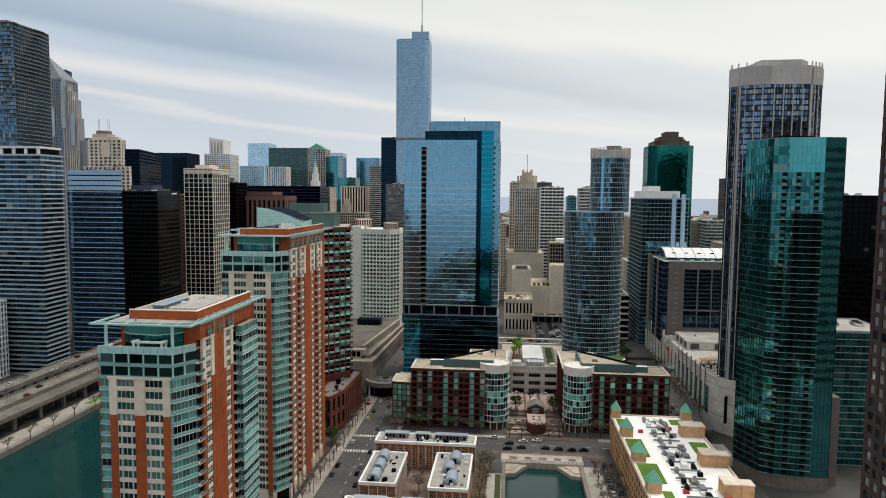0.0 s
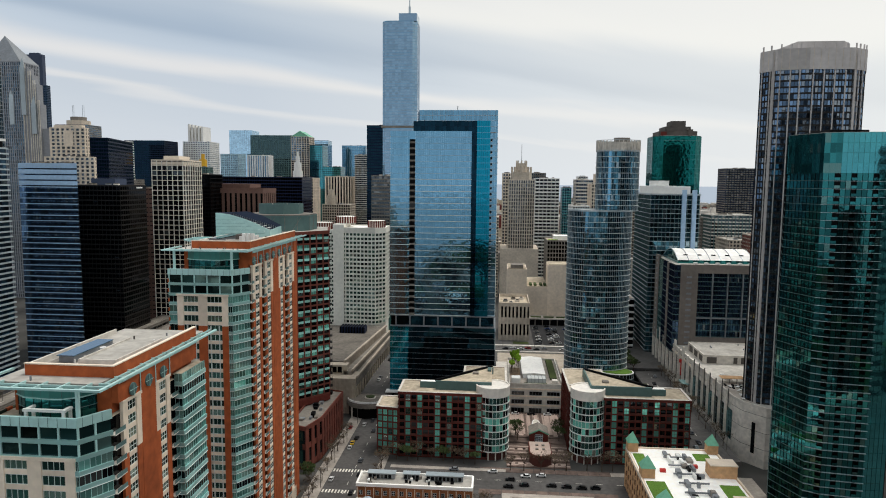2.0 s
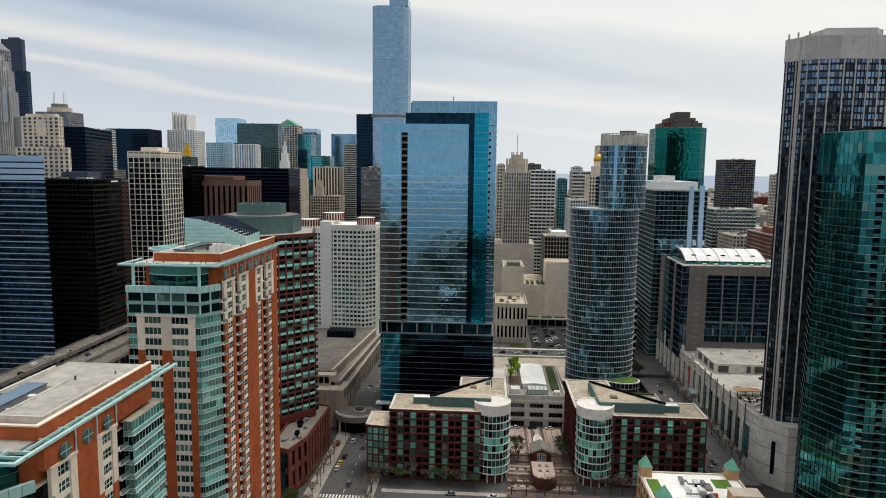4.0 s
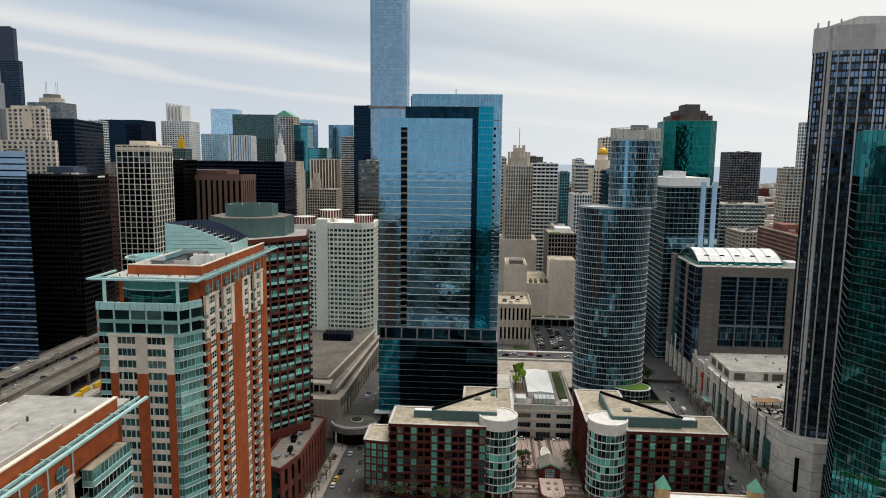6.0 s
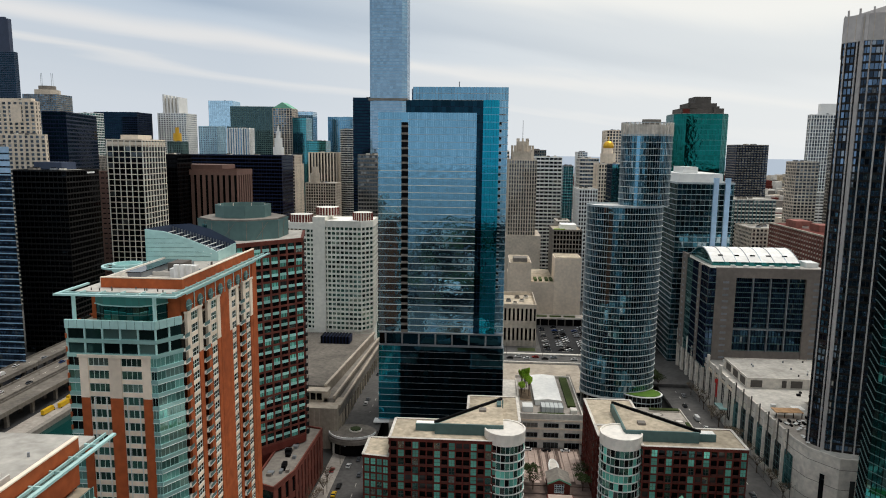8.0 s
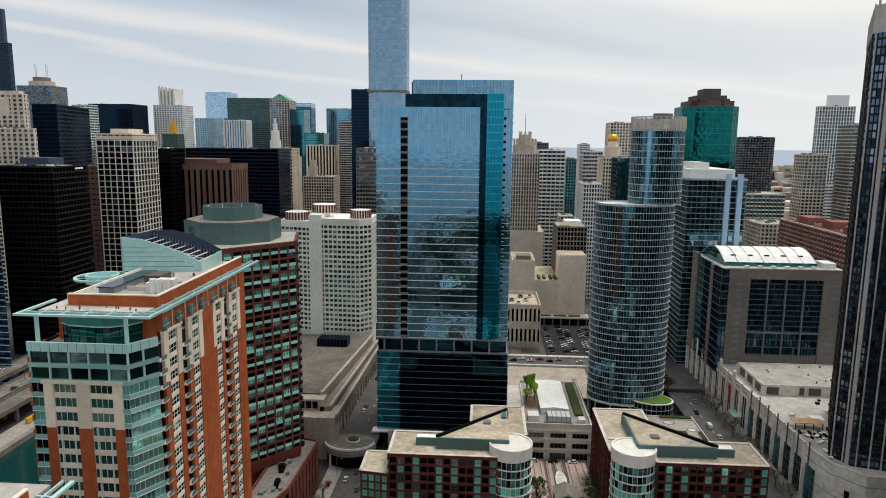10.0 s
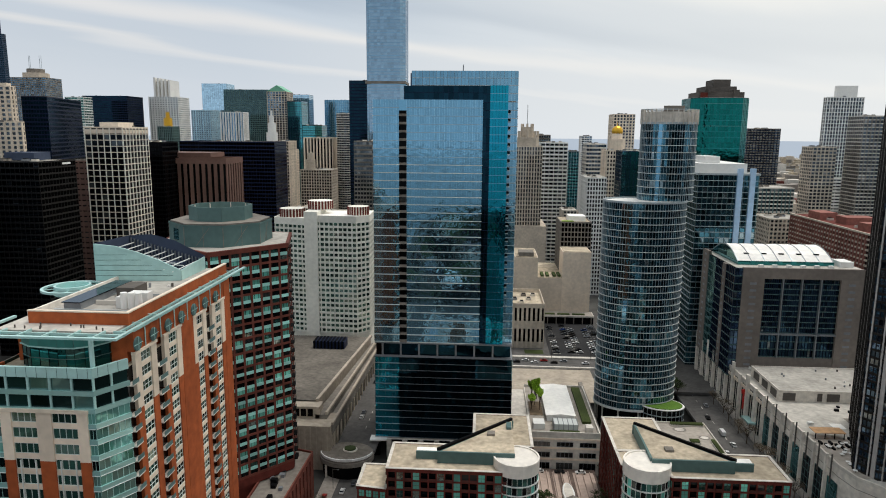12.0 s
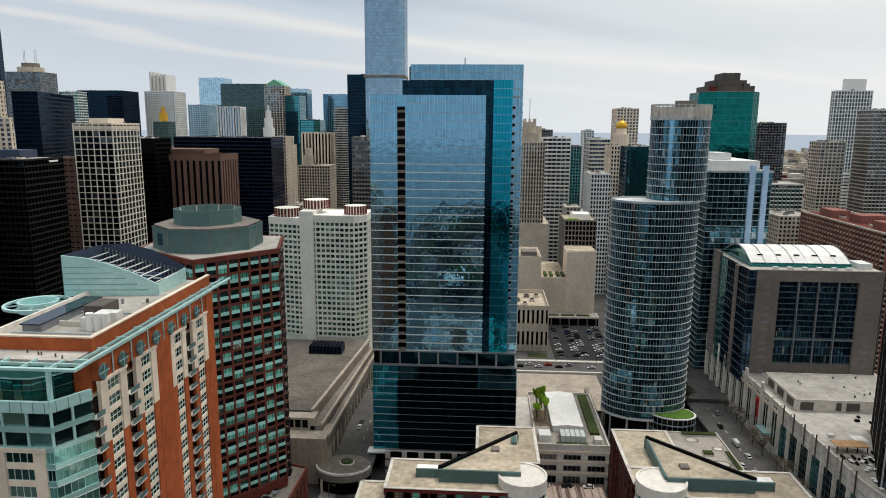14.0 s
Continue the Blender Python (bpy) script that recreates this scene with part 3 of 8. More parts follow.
# left bank
def balcony_tower():
    b = Building("balcony_tower", "grey residential tower with undulating balcony slabs", "apartment tower", at=(-425, 538))
    x0, x1, y0, y1, zt, n = -452, -400, 517, 560, 262, 80
    b.solid("core", rect(x0, x1, y0, y1), 0, zt, G_BLACK, grow=-0.3)
    foot = rect(x0, x1, y0, y1)
    for i in range(4):
        p, q = foot[i], foot[(i + 1) % 4]
        w = math.hypot(q[0] - p[0], q[1] - p[1])
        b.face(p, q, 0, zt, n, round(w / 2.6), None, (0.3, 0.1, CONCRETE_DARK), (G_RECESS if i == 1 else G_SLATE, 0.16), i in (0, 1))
    fh = zt / n
    for k in range(n + 1):
        z = fh * k - 0.15
        if 24 < k < 27:
            continue
        pts = []
        for i in range(4):
            p, q = Vector(foot[i]), Vector(foot[(i + 1) % 4])
            out = Vector((q.y - p.y, p.x - q.x)).normalized()
            for j in range(16):
                c = p.lerp(q, j / 16)
                swell = 1.5 + 1.3 * math.sin(c.x * 0.23 + k * 0.11) * math.cos(c.y * 0.19 - k * 0.16) + 0.7 * math.sin(k * 0.37 + c.x * 0.5)
                pts.append(tuple(c + out * max(0.35, swell)))
        b.solid("balcony_slab", pts, z, z + 0.42, SHAFT_GREY)
    b.solid("mid_band", foot, fh * 24.5, fh * 27, CONCRETE_DARK, grow=0.4)
    b.solid("roof_house", rect(-442, -410, 525, 552), zt + 0.3, zt + 4, CONCRETE_DARK)
    b.flush({"pane": 20, "pier": 6})


balcony_tower()
sl2 = T("slab_tower", "grey blue residential slab tower with stacked balconies", rect(-364, -317, 430, 452), 0, 151, 46, 5, S(0.95, 1.1, SILVER), S(0.3, 0.1, NAVY_METAL), G_VAULT, G_BLACK, limits=MID)
off = T("office_tower", "blue glass office tower with pale horizontal bands", [(-342, 496), (-299, 496), (-337, 542), (-370, 534)], 0, 142.4, 36, 1.9, S(0.6, 0.05, PALE_PANEL), S(0.12, 0.04, G_SLATE), G_NAVY, G_BLACK, limits=MID)
bt = T("black_tower", "black steel and glass office tower", rect(-337, -299.4, 550, 589), 0, 127, 33, 3.2, S(1.1, 0.12, BLACK_STEEL), S(0.25, 0.1, BLACK_STEEL), G_BLACK, G_BLACK, roof=ROOF_GREY, limits=MID)
gr = T("grid_tower", "pale precast grid tower with dark windows", rect(-310.8, -282.6, 621, 659), 0, 149, 34, 4.7, S(0.6, 0.3, STONE), S(0.5, 0.6, WHITE_STONE), G_DARK, G_BLACK, limits=MID)
br = T("brown_tower", "brown granite office tower with vertical window slots", rect(-318, -247, 724, 765), 0, 119, 1, 5.6, S(1.5, 0.3, BROWN_STONE), S(3.0, 0.6, BROWN_STONE), G_DARK, BROWN_STONE, limits=FAR, parapet=5.0)
T("navy_slab", "wide dark navy glass office slab", rect(-351, -246, 861, 905), 0, 135.4, 34, 3, S(1.3, 0.1, NAVY_METAL), S(0.25, 0.15, NAVY_METAL), G_BLACK, G_BLACK, limits=FAR)
T("dark_slab", "narrow dark glass slab", rect(-325, -292, 700, 730), 0, 137, 36, 3, S(1.2, 0.1, BLACK_METAL), S(0.25, 0.15, BLACK_METAL), G_BLACK, G_BLACK, limits=FAR)
T("russet_slab", "russet brown slab behind a black tower", rect(-342, -317, 640, 665), 0, 123.5, 30, 4, S(3.2, 0.1, BROWN_STONE), S(1.2, 0.15, BROWN_STONE), G_DARK, BROWN_STONE, limits=FAR)
ws = T("pointed_tower", "grey ribbed stone tower with a glass diamond roof", rect(-560, -519, 745, 775), 0, 256, 66, 2.4, S(0.9, 0.05, SHAFT_GREY), S(1.0, 0.5, SHAFT_GREY), G_SLATE, G_DARK, limits=FAR)
ct = T("cream_tower", "cream stone tower with bay windows", rect(-462, -425, 705, 713), 0, 183, 50, 5, S(1.4, 0.2, STONE), S(2.2, 0.4, STONE), G_FAR, G_DARK, limits=FAR)
T("cream_block", "cream stone apartment block", rect(-457, -405.5, 688, 692), 0, 153, 40, 5, S(1.4, 0.2, STONE), S(2.2, 0.4, STONE), G_FAR, G_DARK, limits=FAR)
T("navy_block", "dark navy office block", [(-496, 820), (-470, 822), (-500, 930), (-560, 930)], 0, 180, 42, 3, S(1.5, 0.1, NAVY_METAL), S(0.3, 0.1, NAVY_METAL), G_RECESS, G_BLACK, limits=FAR)
T("navy_tower", "dark blue office tower with flat roof", rect(-742, -660, 1333, 1390), 0, 206, 50, 3.5, S(1.5, 0.1, NAVY_METAL), S(0.4, 0.2, NAVY_METAL), G_RECESS, G_BLACK, limits=FAR)
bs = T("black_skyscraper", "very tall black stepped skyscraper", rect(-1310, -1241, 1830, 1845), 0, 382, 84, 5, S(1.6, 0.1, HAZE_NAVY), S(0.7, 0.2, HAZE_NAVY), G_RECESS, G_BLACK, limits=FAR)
cr = T("crown_tower", "grey tower with round crown and masts", rect(-1065, -986, 1600, 1660), 0, 258, 58, 4, S(1.6, 0.1, CONCRETE_DARK), S(1.0, 0.2, CONCRETE_DARK), G_SLATE, G_DARK, limits=FAR)
fl = T("fluted_tower", "white tower with fluted upper crown", rect(-654, -598, 1400, 1450), 0, 208, 52, 5, S(2.0, 0.2, WHITE), S(2.0, 0.5, WHITE), G_SLATE, G_SLATE, limits=FAR)
T("glass_tower", "pale blue glass office tower", rect(-677, -618, 1700, 1750), 0, 253, 60, 5, S(0.6, 0.1, G_PALE), S(0.2, 0.1, G_SLATE), G_PALE, G_SLATE, limits=FAR)
T("glass_block", "pale blue glass office block", rect(-617, -556, 1500, 1540), 0, 187, 45, 5, S(0.8, 0.1, G_PALE), S(0.4, 0.1, SILVER), G_PALE, G_SLATE, limits=FAR)
T("pinstripe_block", "white block with vertical stripes", rect(-518, -474, 1400, 1430), 0, 181, 1, 5, S(2, 0.2, WHITE), S(2.6, 0.6, WHITE), G_SLATE, G_SLATE, limits=FAR)
T("slate_tower", "slate grey glass office tower", rect(-548, -456, 1500, 1550), 0, 228, 55, 4, S(1.2, 0.1, TEAL_PANEL), S(0.9, 0.4, TEAL_PANEL), G_DUSK, G_DARK, limits=FAR)
ga = T("gable_tower", "grey stone tower with a green roof", rect(-411, -375, 1350, 1390), 0, 216, 52, 5, S(1.2, 0.2, STONE_GREY), S(1.4, 0.4, STONE_GREY), G_SLATE, G_DARK, roof=COPPER, limits=FAR)
T("teal_tower", "slim teal glass office tower", rect(-360, -335, 1300, 1340), 0, 197, 48, 4, S(0.8, 0.1, G_SLATE), S(0.3, 0.1, NAVY_METAL), G_GREEN, G_DARK, limits=FAR)
T("glass_tower", "pale blue glass tower with curved top", rect(-475, -426, 1700, 1740), 0, 229, 55, 5, S(0.8, 0.1, G_SLATE), S(0.4, 0.1, SILVER), G_PALE, G_SLATE, limits=FAR)
T("green_block", "dark green glass office block", rect(-340, -301, 1302, 1340), 0, 157, 38, 4, S(0.8, 0.1, G_DARK), S(0.3, 0.1, NAVY_METAL), G_GREEN, G_DARK, limits=FAR)
T("glass_tower", "blue glass tower with a scooped top", rect(-414, -351, 1800, 1840), 0, 222, 55, 5, S(0.8, 0.1, G_SLATE), S(0.4, 0.1, SILVER), G_BLUE, G_SLATE, limits=FAR)
T("balcony_cylinder", "grey round tower of stacked balconies", ellipse(-221, 1112, 12, 12, 20), 0, 172, 52, 3.5, S(1.1, 0.8, CONCRETE), S(0.5, 0.2, CONCRETE_DARK), G_FAR, G_BLACK, limits=FAR)
T("black_slab", "black steel office slab", rect(-192, -150, 1000, 1030), 0, 210, 52, 3, S(1.4, 0.1, NAVY_METAL), S(0.3, 0.2, NAVY_METAL), G_RECESS, G_BLACK, limits=FAR)
T("grey_slab", "grey office block behind the glass tower", rect(-148, -110, 800, 830), 0, 138, 34, 3, S(1.6, 0.1, CONCRETE_DARK), S(0.4, 0.1, CONCRETE_DARK), G_FAR, G_DARK, limits=FAR)

# right bank
go = T("gothic_tower", "grey limestone gothic tower with crown", rect(5.9, 34, 790, 825), 0, 135, 34, 2.6, S(1.0, 0.1, STONE_GREY), S(1.1, 0.4, STONE_GREY), G_FAR, G_DARK, limits=FAR)
T("white_slab", "white slab tower with dark ribbon windows", rect(40.7, 70.5, 896, 930), 0, 137, 32, 5, S(1.8, 0.3, WHITE), S(0.6, 0.3, WHITE), G_FAR, G_BLACK, limits=FAR)
T("tan_block", "tan stone block behind the gothic tower", rect(0, 10, 900, 930), 0, 143, 36, 3, S(1.5, 0.2, STONE), S(1.0, 0.2, STONE), G_FAR, G_DARK, limits=FAR)
T("grey_block", "grey stepped office block", rect(40, 61, 1000, 1030), 0, 145, 36, 3, S(1.5, 0.2, CONCRETE_DARK), S(1.0, 0.2, CONCRETE_DARK), G_SLATE, G_DARK, limits=FAR)
T("teal_slim_tower", "slim teal glass tower", rect(84, 97, 1000, 1020), 0, 125, 34, 3, S(0.8, 0.2, G_SLATE), S(0.3, 0.2, SILVER), G_GREEN, G_DARK, limits=FAR)
T("banded_tower", "blue grey banded office tower", rect(91.5, 113, 900, 930), 0, 136, 32, 3, S(1.8, 0.2, CONCRETE), S(0.2, 0.1, CONCRETE), G_NAVY, G_DARK, limits=FAR)
T("white_grid_block", "white grid office block", rect(72.5, 90, 760, 800), 0, 108, 28, 2.6, S(1.3, 0.2, WHITE), S(0.9, 0.3, WHITE), G_FAR, G_DARK, limits=FAR)
T("white_tower", "distant white apartment tower", rect(141, 158, 1300, 1330), 0, 143, 40, 4, S(1.3, 0.2, WHITE), S(0.9, 0.3, WHITE), G_SLATE, G_DARK, limits=FAR)
dm = T("domed_tower", "tan stone tower with a gilded dome", rect(99.4, 122, 820, 850), 0, 131, 33, 3, S(1.4, 0.2, STONE), S(1.2, 0.3, STONE), G_FAR, G_DARK, limits=FAR)
T("tan_tower", "tan concrete apartment tower", rect(137, 163.5, 1000, 1030), 0, 171, 46, 4, S(1.2, 0.2, STONE), S(1.4, 0.3, STONE), G_FAR, G_DARK, limits=FAR)
T("teal_block", "dark teal glass block", rect(103, 126, 762, 790), 0, 132, 34, 4, S(0.8, 0.2, G_SLATE), S(0.3, 0.2, NAVY_METAL), G_GREEN, G_DARK, limits=FAR)
em = T("emerald_tower", "emerald green mirrored glass tower", [(136, 645), (163, 645), (169.3, 651), (169.3, 677), (129, 677), (129, 655)], 0, 174, 44, 2.2, S(0.25, 0.03, G_GREEN_DARK), S(0.12, 0.04, G_GREEN_DARK), G_EMERALD, G_DARK, limits=MID, parapet=0)
ba = T("bay_tower", "blue grey balcony tower with white fins", rect(105, 139.8, 546, 600), 0, 125, 37, 3.0, S(0.3, 0.6, SILVER), S(0.22, 0.2, TEAL_PANEL), G_OVAL, G_BLACK, limits=MID)
T("grey_apartment", "grey green apartment block", rect(216, 258, 766, 800), 0, 100.5, 28, 3.4, S(1.2, 0.3, CONCRETE), S(0.9, 0.4, TEAL_PANEL), G_FAR, G_DARK, limits=FAR)
T("dark_apartment", "dark grey apartment tower", rect(345, 390, 1121, 1160), 0, 156, 44, 4, S(1.0, 0.3, CONCRETE_DARK), S(1.0, 0.3, NAVY_METAL), G_FAR, G_BLACK, limits=FAR)
T("tan_slab", "tan apartment slab", rect(333, 358, 900, 925), 0, 135, 36, 4, S(1.4, 0.2, STONE_GREY), S(1.0, 0.3, STONE_GREY), G_FAR, G_DARK, limits=FAR)
wt2 = T("white_tower", "white grid apartment tower on a wide base", rect(388, 431, 995, 1003), 0, 192.7, 44, 3.4, S(0.9, 0.3, WHITE), S(0.9, 0.4, WHITE), G_FAR, G_DARK, limits=FAR)
T("white_podium", "white banded base of a tower", rect(366, 428, 960, 990), 0, 97.5, 26, 6, S(2.2, 0.3, WHITE), S(0.5, 0.2, WHITE), G_FAR, G_DARK, limits=FAR)
T("grey_tower", "grey apartment tower with balconies", rect(372, 400, 880, 910), 0, 168, 44, 4, S(1.0, 0.3, CONCRETE), S(1.0, 0.3, CONCRETE_DARK), G_FAR, G_DARK, limits=FAR)
rb = T("red_block", "red brick apartment block with balconies", rect(217, 252, 566, 674), 0, 88, 27, 4, S(1.1, 0.9, STONE_GREY), S(1.6, 1.0, RED_BLOCK), G_FAR, G_DARK, roof=BRICK_RED, limits=FAR)
T("black_block", "black slab block with flat roof", rect(205, 235, 450, 480), 0, 128, 36, 4, S(1.2, 0.2, BLACK_METAL), S(0.4, 0.2, BLACK_METAL), G_BLACK, G_BLACK, limits=FAR)
T("green_lowrise", "low green glass office block", rect(152, 180, 330, 365), 0, 64, 20, 2.4, S(0.3, 0.2, SILVER), S(0.1, 0.08, TEAL_PANEL), G_GREEN_DARK, G_DARK, roof=ROOF_GREY, limits=MID)
EDGE_BRICK = material("grey_brown_brick", lin(72, 58, 54), 0.85, each=0.06)
G_EDGE = glazing("blind_window_glass", lin(60, 76, 84), metal=0.6, each=0.6, lit=0.7, pale=(0.55, 0.57, 0.57))
T("edge_tower", "brown brick tower with paired windows", rect(88, 125, 128, 171), 0, 185, 56, 3.6, S(1.2, 0.2, EDGE_BRICK), S(1.3, 0.25, EDGE_BRICK), G_EDGE, G_DARK, limits=MID)
T("banded_glass_tower", "pale green glass tower with white bands", rect(-722, -690, 1250, 1275), 0, 200, 46, 5, S(1.4, 0.1, WHITE), S(0.3, 0.1, WHITE), G_TEAL, G_DARK, limits=FAR)
# ---- blue glass hotel tower ----


def glass_hotel():
    b = Building("glass_hotel_tower", "tall blue glass hotel tower with a dark recessed frame", "skyscraper", at=(-37, 445))
    x0, x1, y, z0, z1 = -67.2, -21.0, 428.0, 56.2, 161.7
    n = 31
    b.solid("core", rect(x0, -10.7, 429.6, 462), 11, 161, G_BLACK, grow=-0.3)
    b.solid("side_core", rect(-10.9, -7, 431.2, 462), 11, 161, G_BLACK, grow=-0.2)
    b.solid("upper_core", rect(-52, -7, 431.5, 462), 161, 172.8, G_NAVY, grow=-0.3)
    b.solid("roof", rect(-66.8, -7.4, 430.2, 461), 161.0, 161.4, ROOF_GREY)
    sp, pi = (0.30, 0.2, WHITE_FRAME), (0.07, 0.07, G_PALE)
    # street front, in two fields beside the balcony slot
    zu = z0 + (z1 - z0) * 24 / n
    thin = (0.14, 0.12, SILVER)
    for za, zz, nn, band in ((z0, zu, 24, sp), (zu, z1, 7, thin)):
        b.face((x0, y), (-56.2, y), za, zz, nn, 10, band, pi, (G_BLUE, 0.16))
        b.face((-52.9, y), (x1, y), za, zz, nn, 30, band, pi, (G_BLUE, 0.16))
    fr, _ = b.frame_at((-56.2, y), (-52.9, y))
    for i in range(n):
        zz = z0 + (z1 - z0) * i / n
        b.add("balcony", kit([(-1.65, 1.65, -0.02, 1.4, 0, 1.0, 0), (-1.65, 1.65, 1.42, 1.5, 0, 3.4, 1)], [CONCRETE_DARK, G_BLACK]), fr, 1.65, 0.1, zz)
    # crown band over the two fields
    b.solid("slot_head", rect(-56.2, -52.9, 428.0, 429.5), 157.2, 161.7, G_BLUE)
    # dark recess: upright and band
    b.face((x1, y + 1.2), (-18.1, y + 1.2), z0, 167.4, 33, 2, (0.2, 0.05, NAVY_METAL), (0.06, 0.05, NAVY_METAL), (G_RECESS, 0.16))
    b.face((-54.2, y + 1.6), (-21.0, y + 1.6), 161.7, 167.4, 2, 16, (0.15, 0.05, NAVY_METAL), (0.08, 0.06, NAVY_METAL), (G_RECESS, 0.16))
    # deep blue upright
    b.face((-18.1, y + 0.2), (-10.6, y + 0.2), z0, 167.6, 33, 6, (0.2, 0.08, G_BLUE_DIM), (0.07, 0.05, NAVY_METAL), (G_BLUE_DEEP, 0.16))
    # rear slab: head band and thin side strip
    b.face((-51, y + 2.4), (-6.5, y + 2.4), 167.6, 173.6, 2, 30, (0.2, 0.08, SILVER), (0.09, 0.08, GREY_METAL), (G_BLUE_DIM, 0.16))
    b.face((-10.6, y + 2.4), (-6.5, y + 2.4), z0, 167.6, 33, 3, (0.3, 0.12, SILVER), pi, (G_BLUE_DIM, 0.16))
    for i in range(24):
        b.add("balcony", kit([(-0.55, 0.55, -0.35, 0.2, 0, 0.5, 0), (-0.55, 0.55, -0.05, 0.2, 0.5, 1.6, 1)], [SILVER, G_BLACK]), b.frame_at((-10.6, y + 2.2), (-6.5, y + 2.2))[0], 0.7, 0.0, z0 + 3.38 * i + 22)
    # sides and back
    for p, q, k in (((-6.5, 430.4), (-6.5, 462), 18), ((-6.5, 462), (x0, 462), 36), ((x0, 462), (x0, y), 20)):
        b.face(p, q, z0, z1, n, k, sp, pi, (G_BLUE, 0.16), seen=False)
    # open plant floor with frames
    b.face((x0 + 3, y + 0.6), (-7, y + 0.6), 49.6, 56.2, 1, 7, (0.5, 0.3, GREY_METAL), (0.8, 0.4, GREY_METAL), (G_RECESS, 1.0), piername="column")
    b.solid("plant_floor_edge", rect(x0, -6.5, 427.9, 460), 55.6, 56.2, GREY_METAL)
    # lower office floors: darker glass paints in the dark ground they mirror
    b.face((x0, y - 0.2), (-56.4, y - 0.2), 11.2, 49.6, 12, 7, (0.26, 0.16, SILVER), pi, (G_BLUE_DEEP, 0.16))
    b.face((-56.4, y - 0.2), (-6, y - 0.2), 11.2, 49.6, 12, 30, (0.16, 0.12, GREY_METAL), (0.05, 0.03, BLACK_METAL), (G_RECESS, 0.16))
    for p, q, k in (((-6, y - 0.2), (-6, 460), 20), ((x0, 460), (x0, y - 0.2), 20)):
        b.face(p, q, 11.2, 49.6, 12, k, (0.26, 0.16, GREY_METAL), pi, (G_BLACK, 0.16), seen=False)
    b.solid("roof_edge", rect(x0, -6, 427.8, 460), 49.3, 49.7, GREY_METAL)
    # street podium
    b.solid("podium", rect(-62, -4, 427, 460), 0, 10.6, CONCRETE)
    b.face((-62, 426.7), (-4, 426.7), 2.5, 10.6, 2, 8, (1.2, 0.3, CONCRETE), (2.2, 0.3, CONCRETE), (G_DARK, 0.1), piername="podium_pier")
    b.solid("canopy", [(-69.5, 425), (-62, 425.5), (-62, 430), (-69.5, 430)], 10.2, 10.9, WHITE)
    b.solid("mast", rect(-30, -29.6, 440, 440.4), 172.8, 177, GREY_METAL)
    b.flush({"pane": 180, "spandrel": 50, "pier": 20, "balcony": 31, "column": 16, "podium_pier": 10})


# ---- riverside apartment towers ----


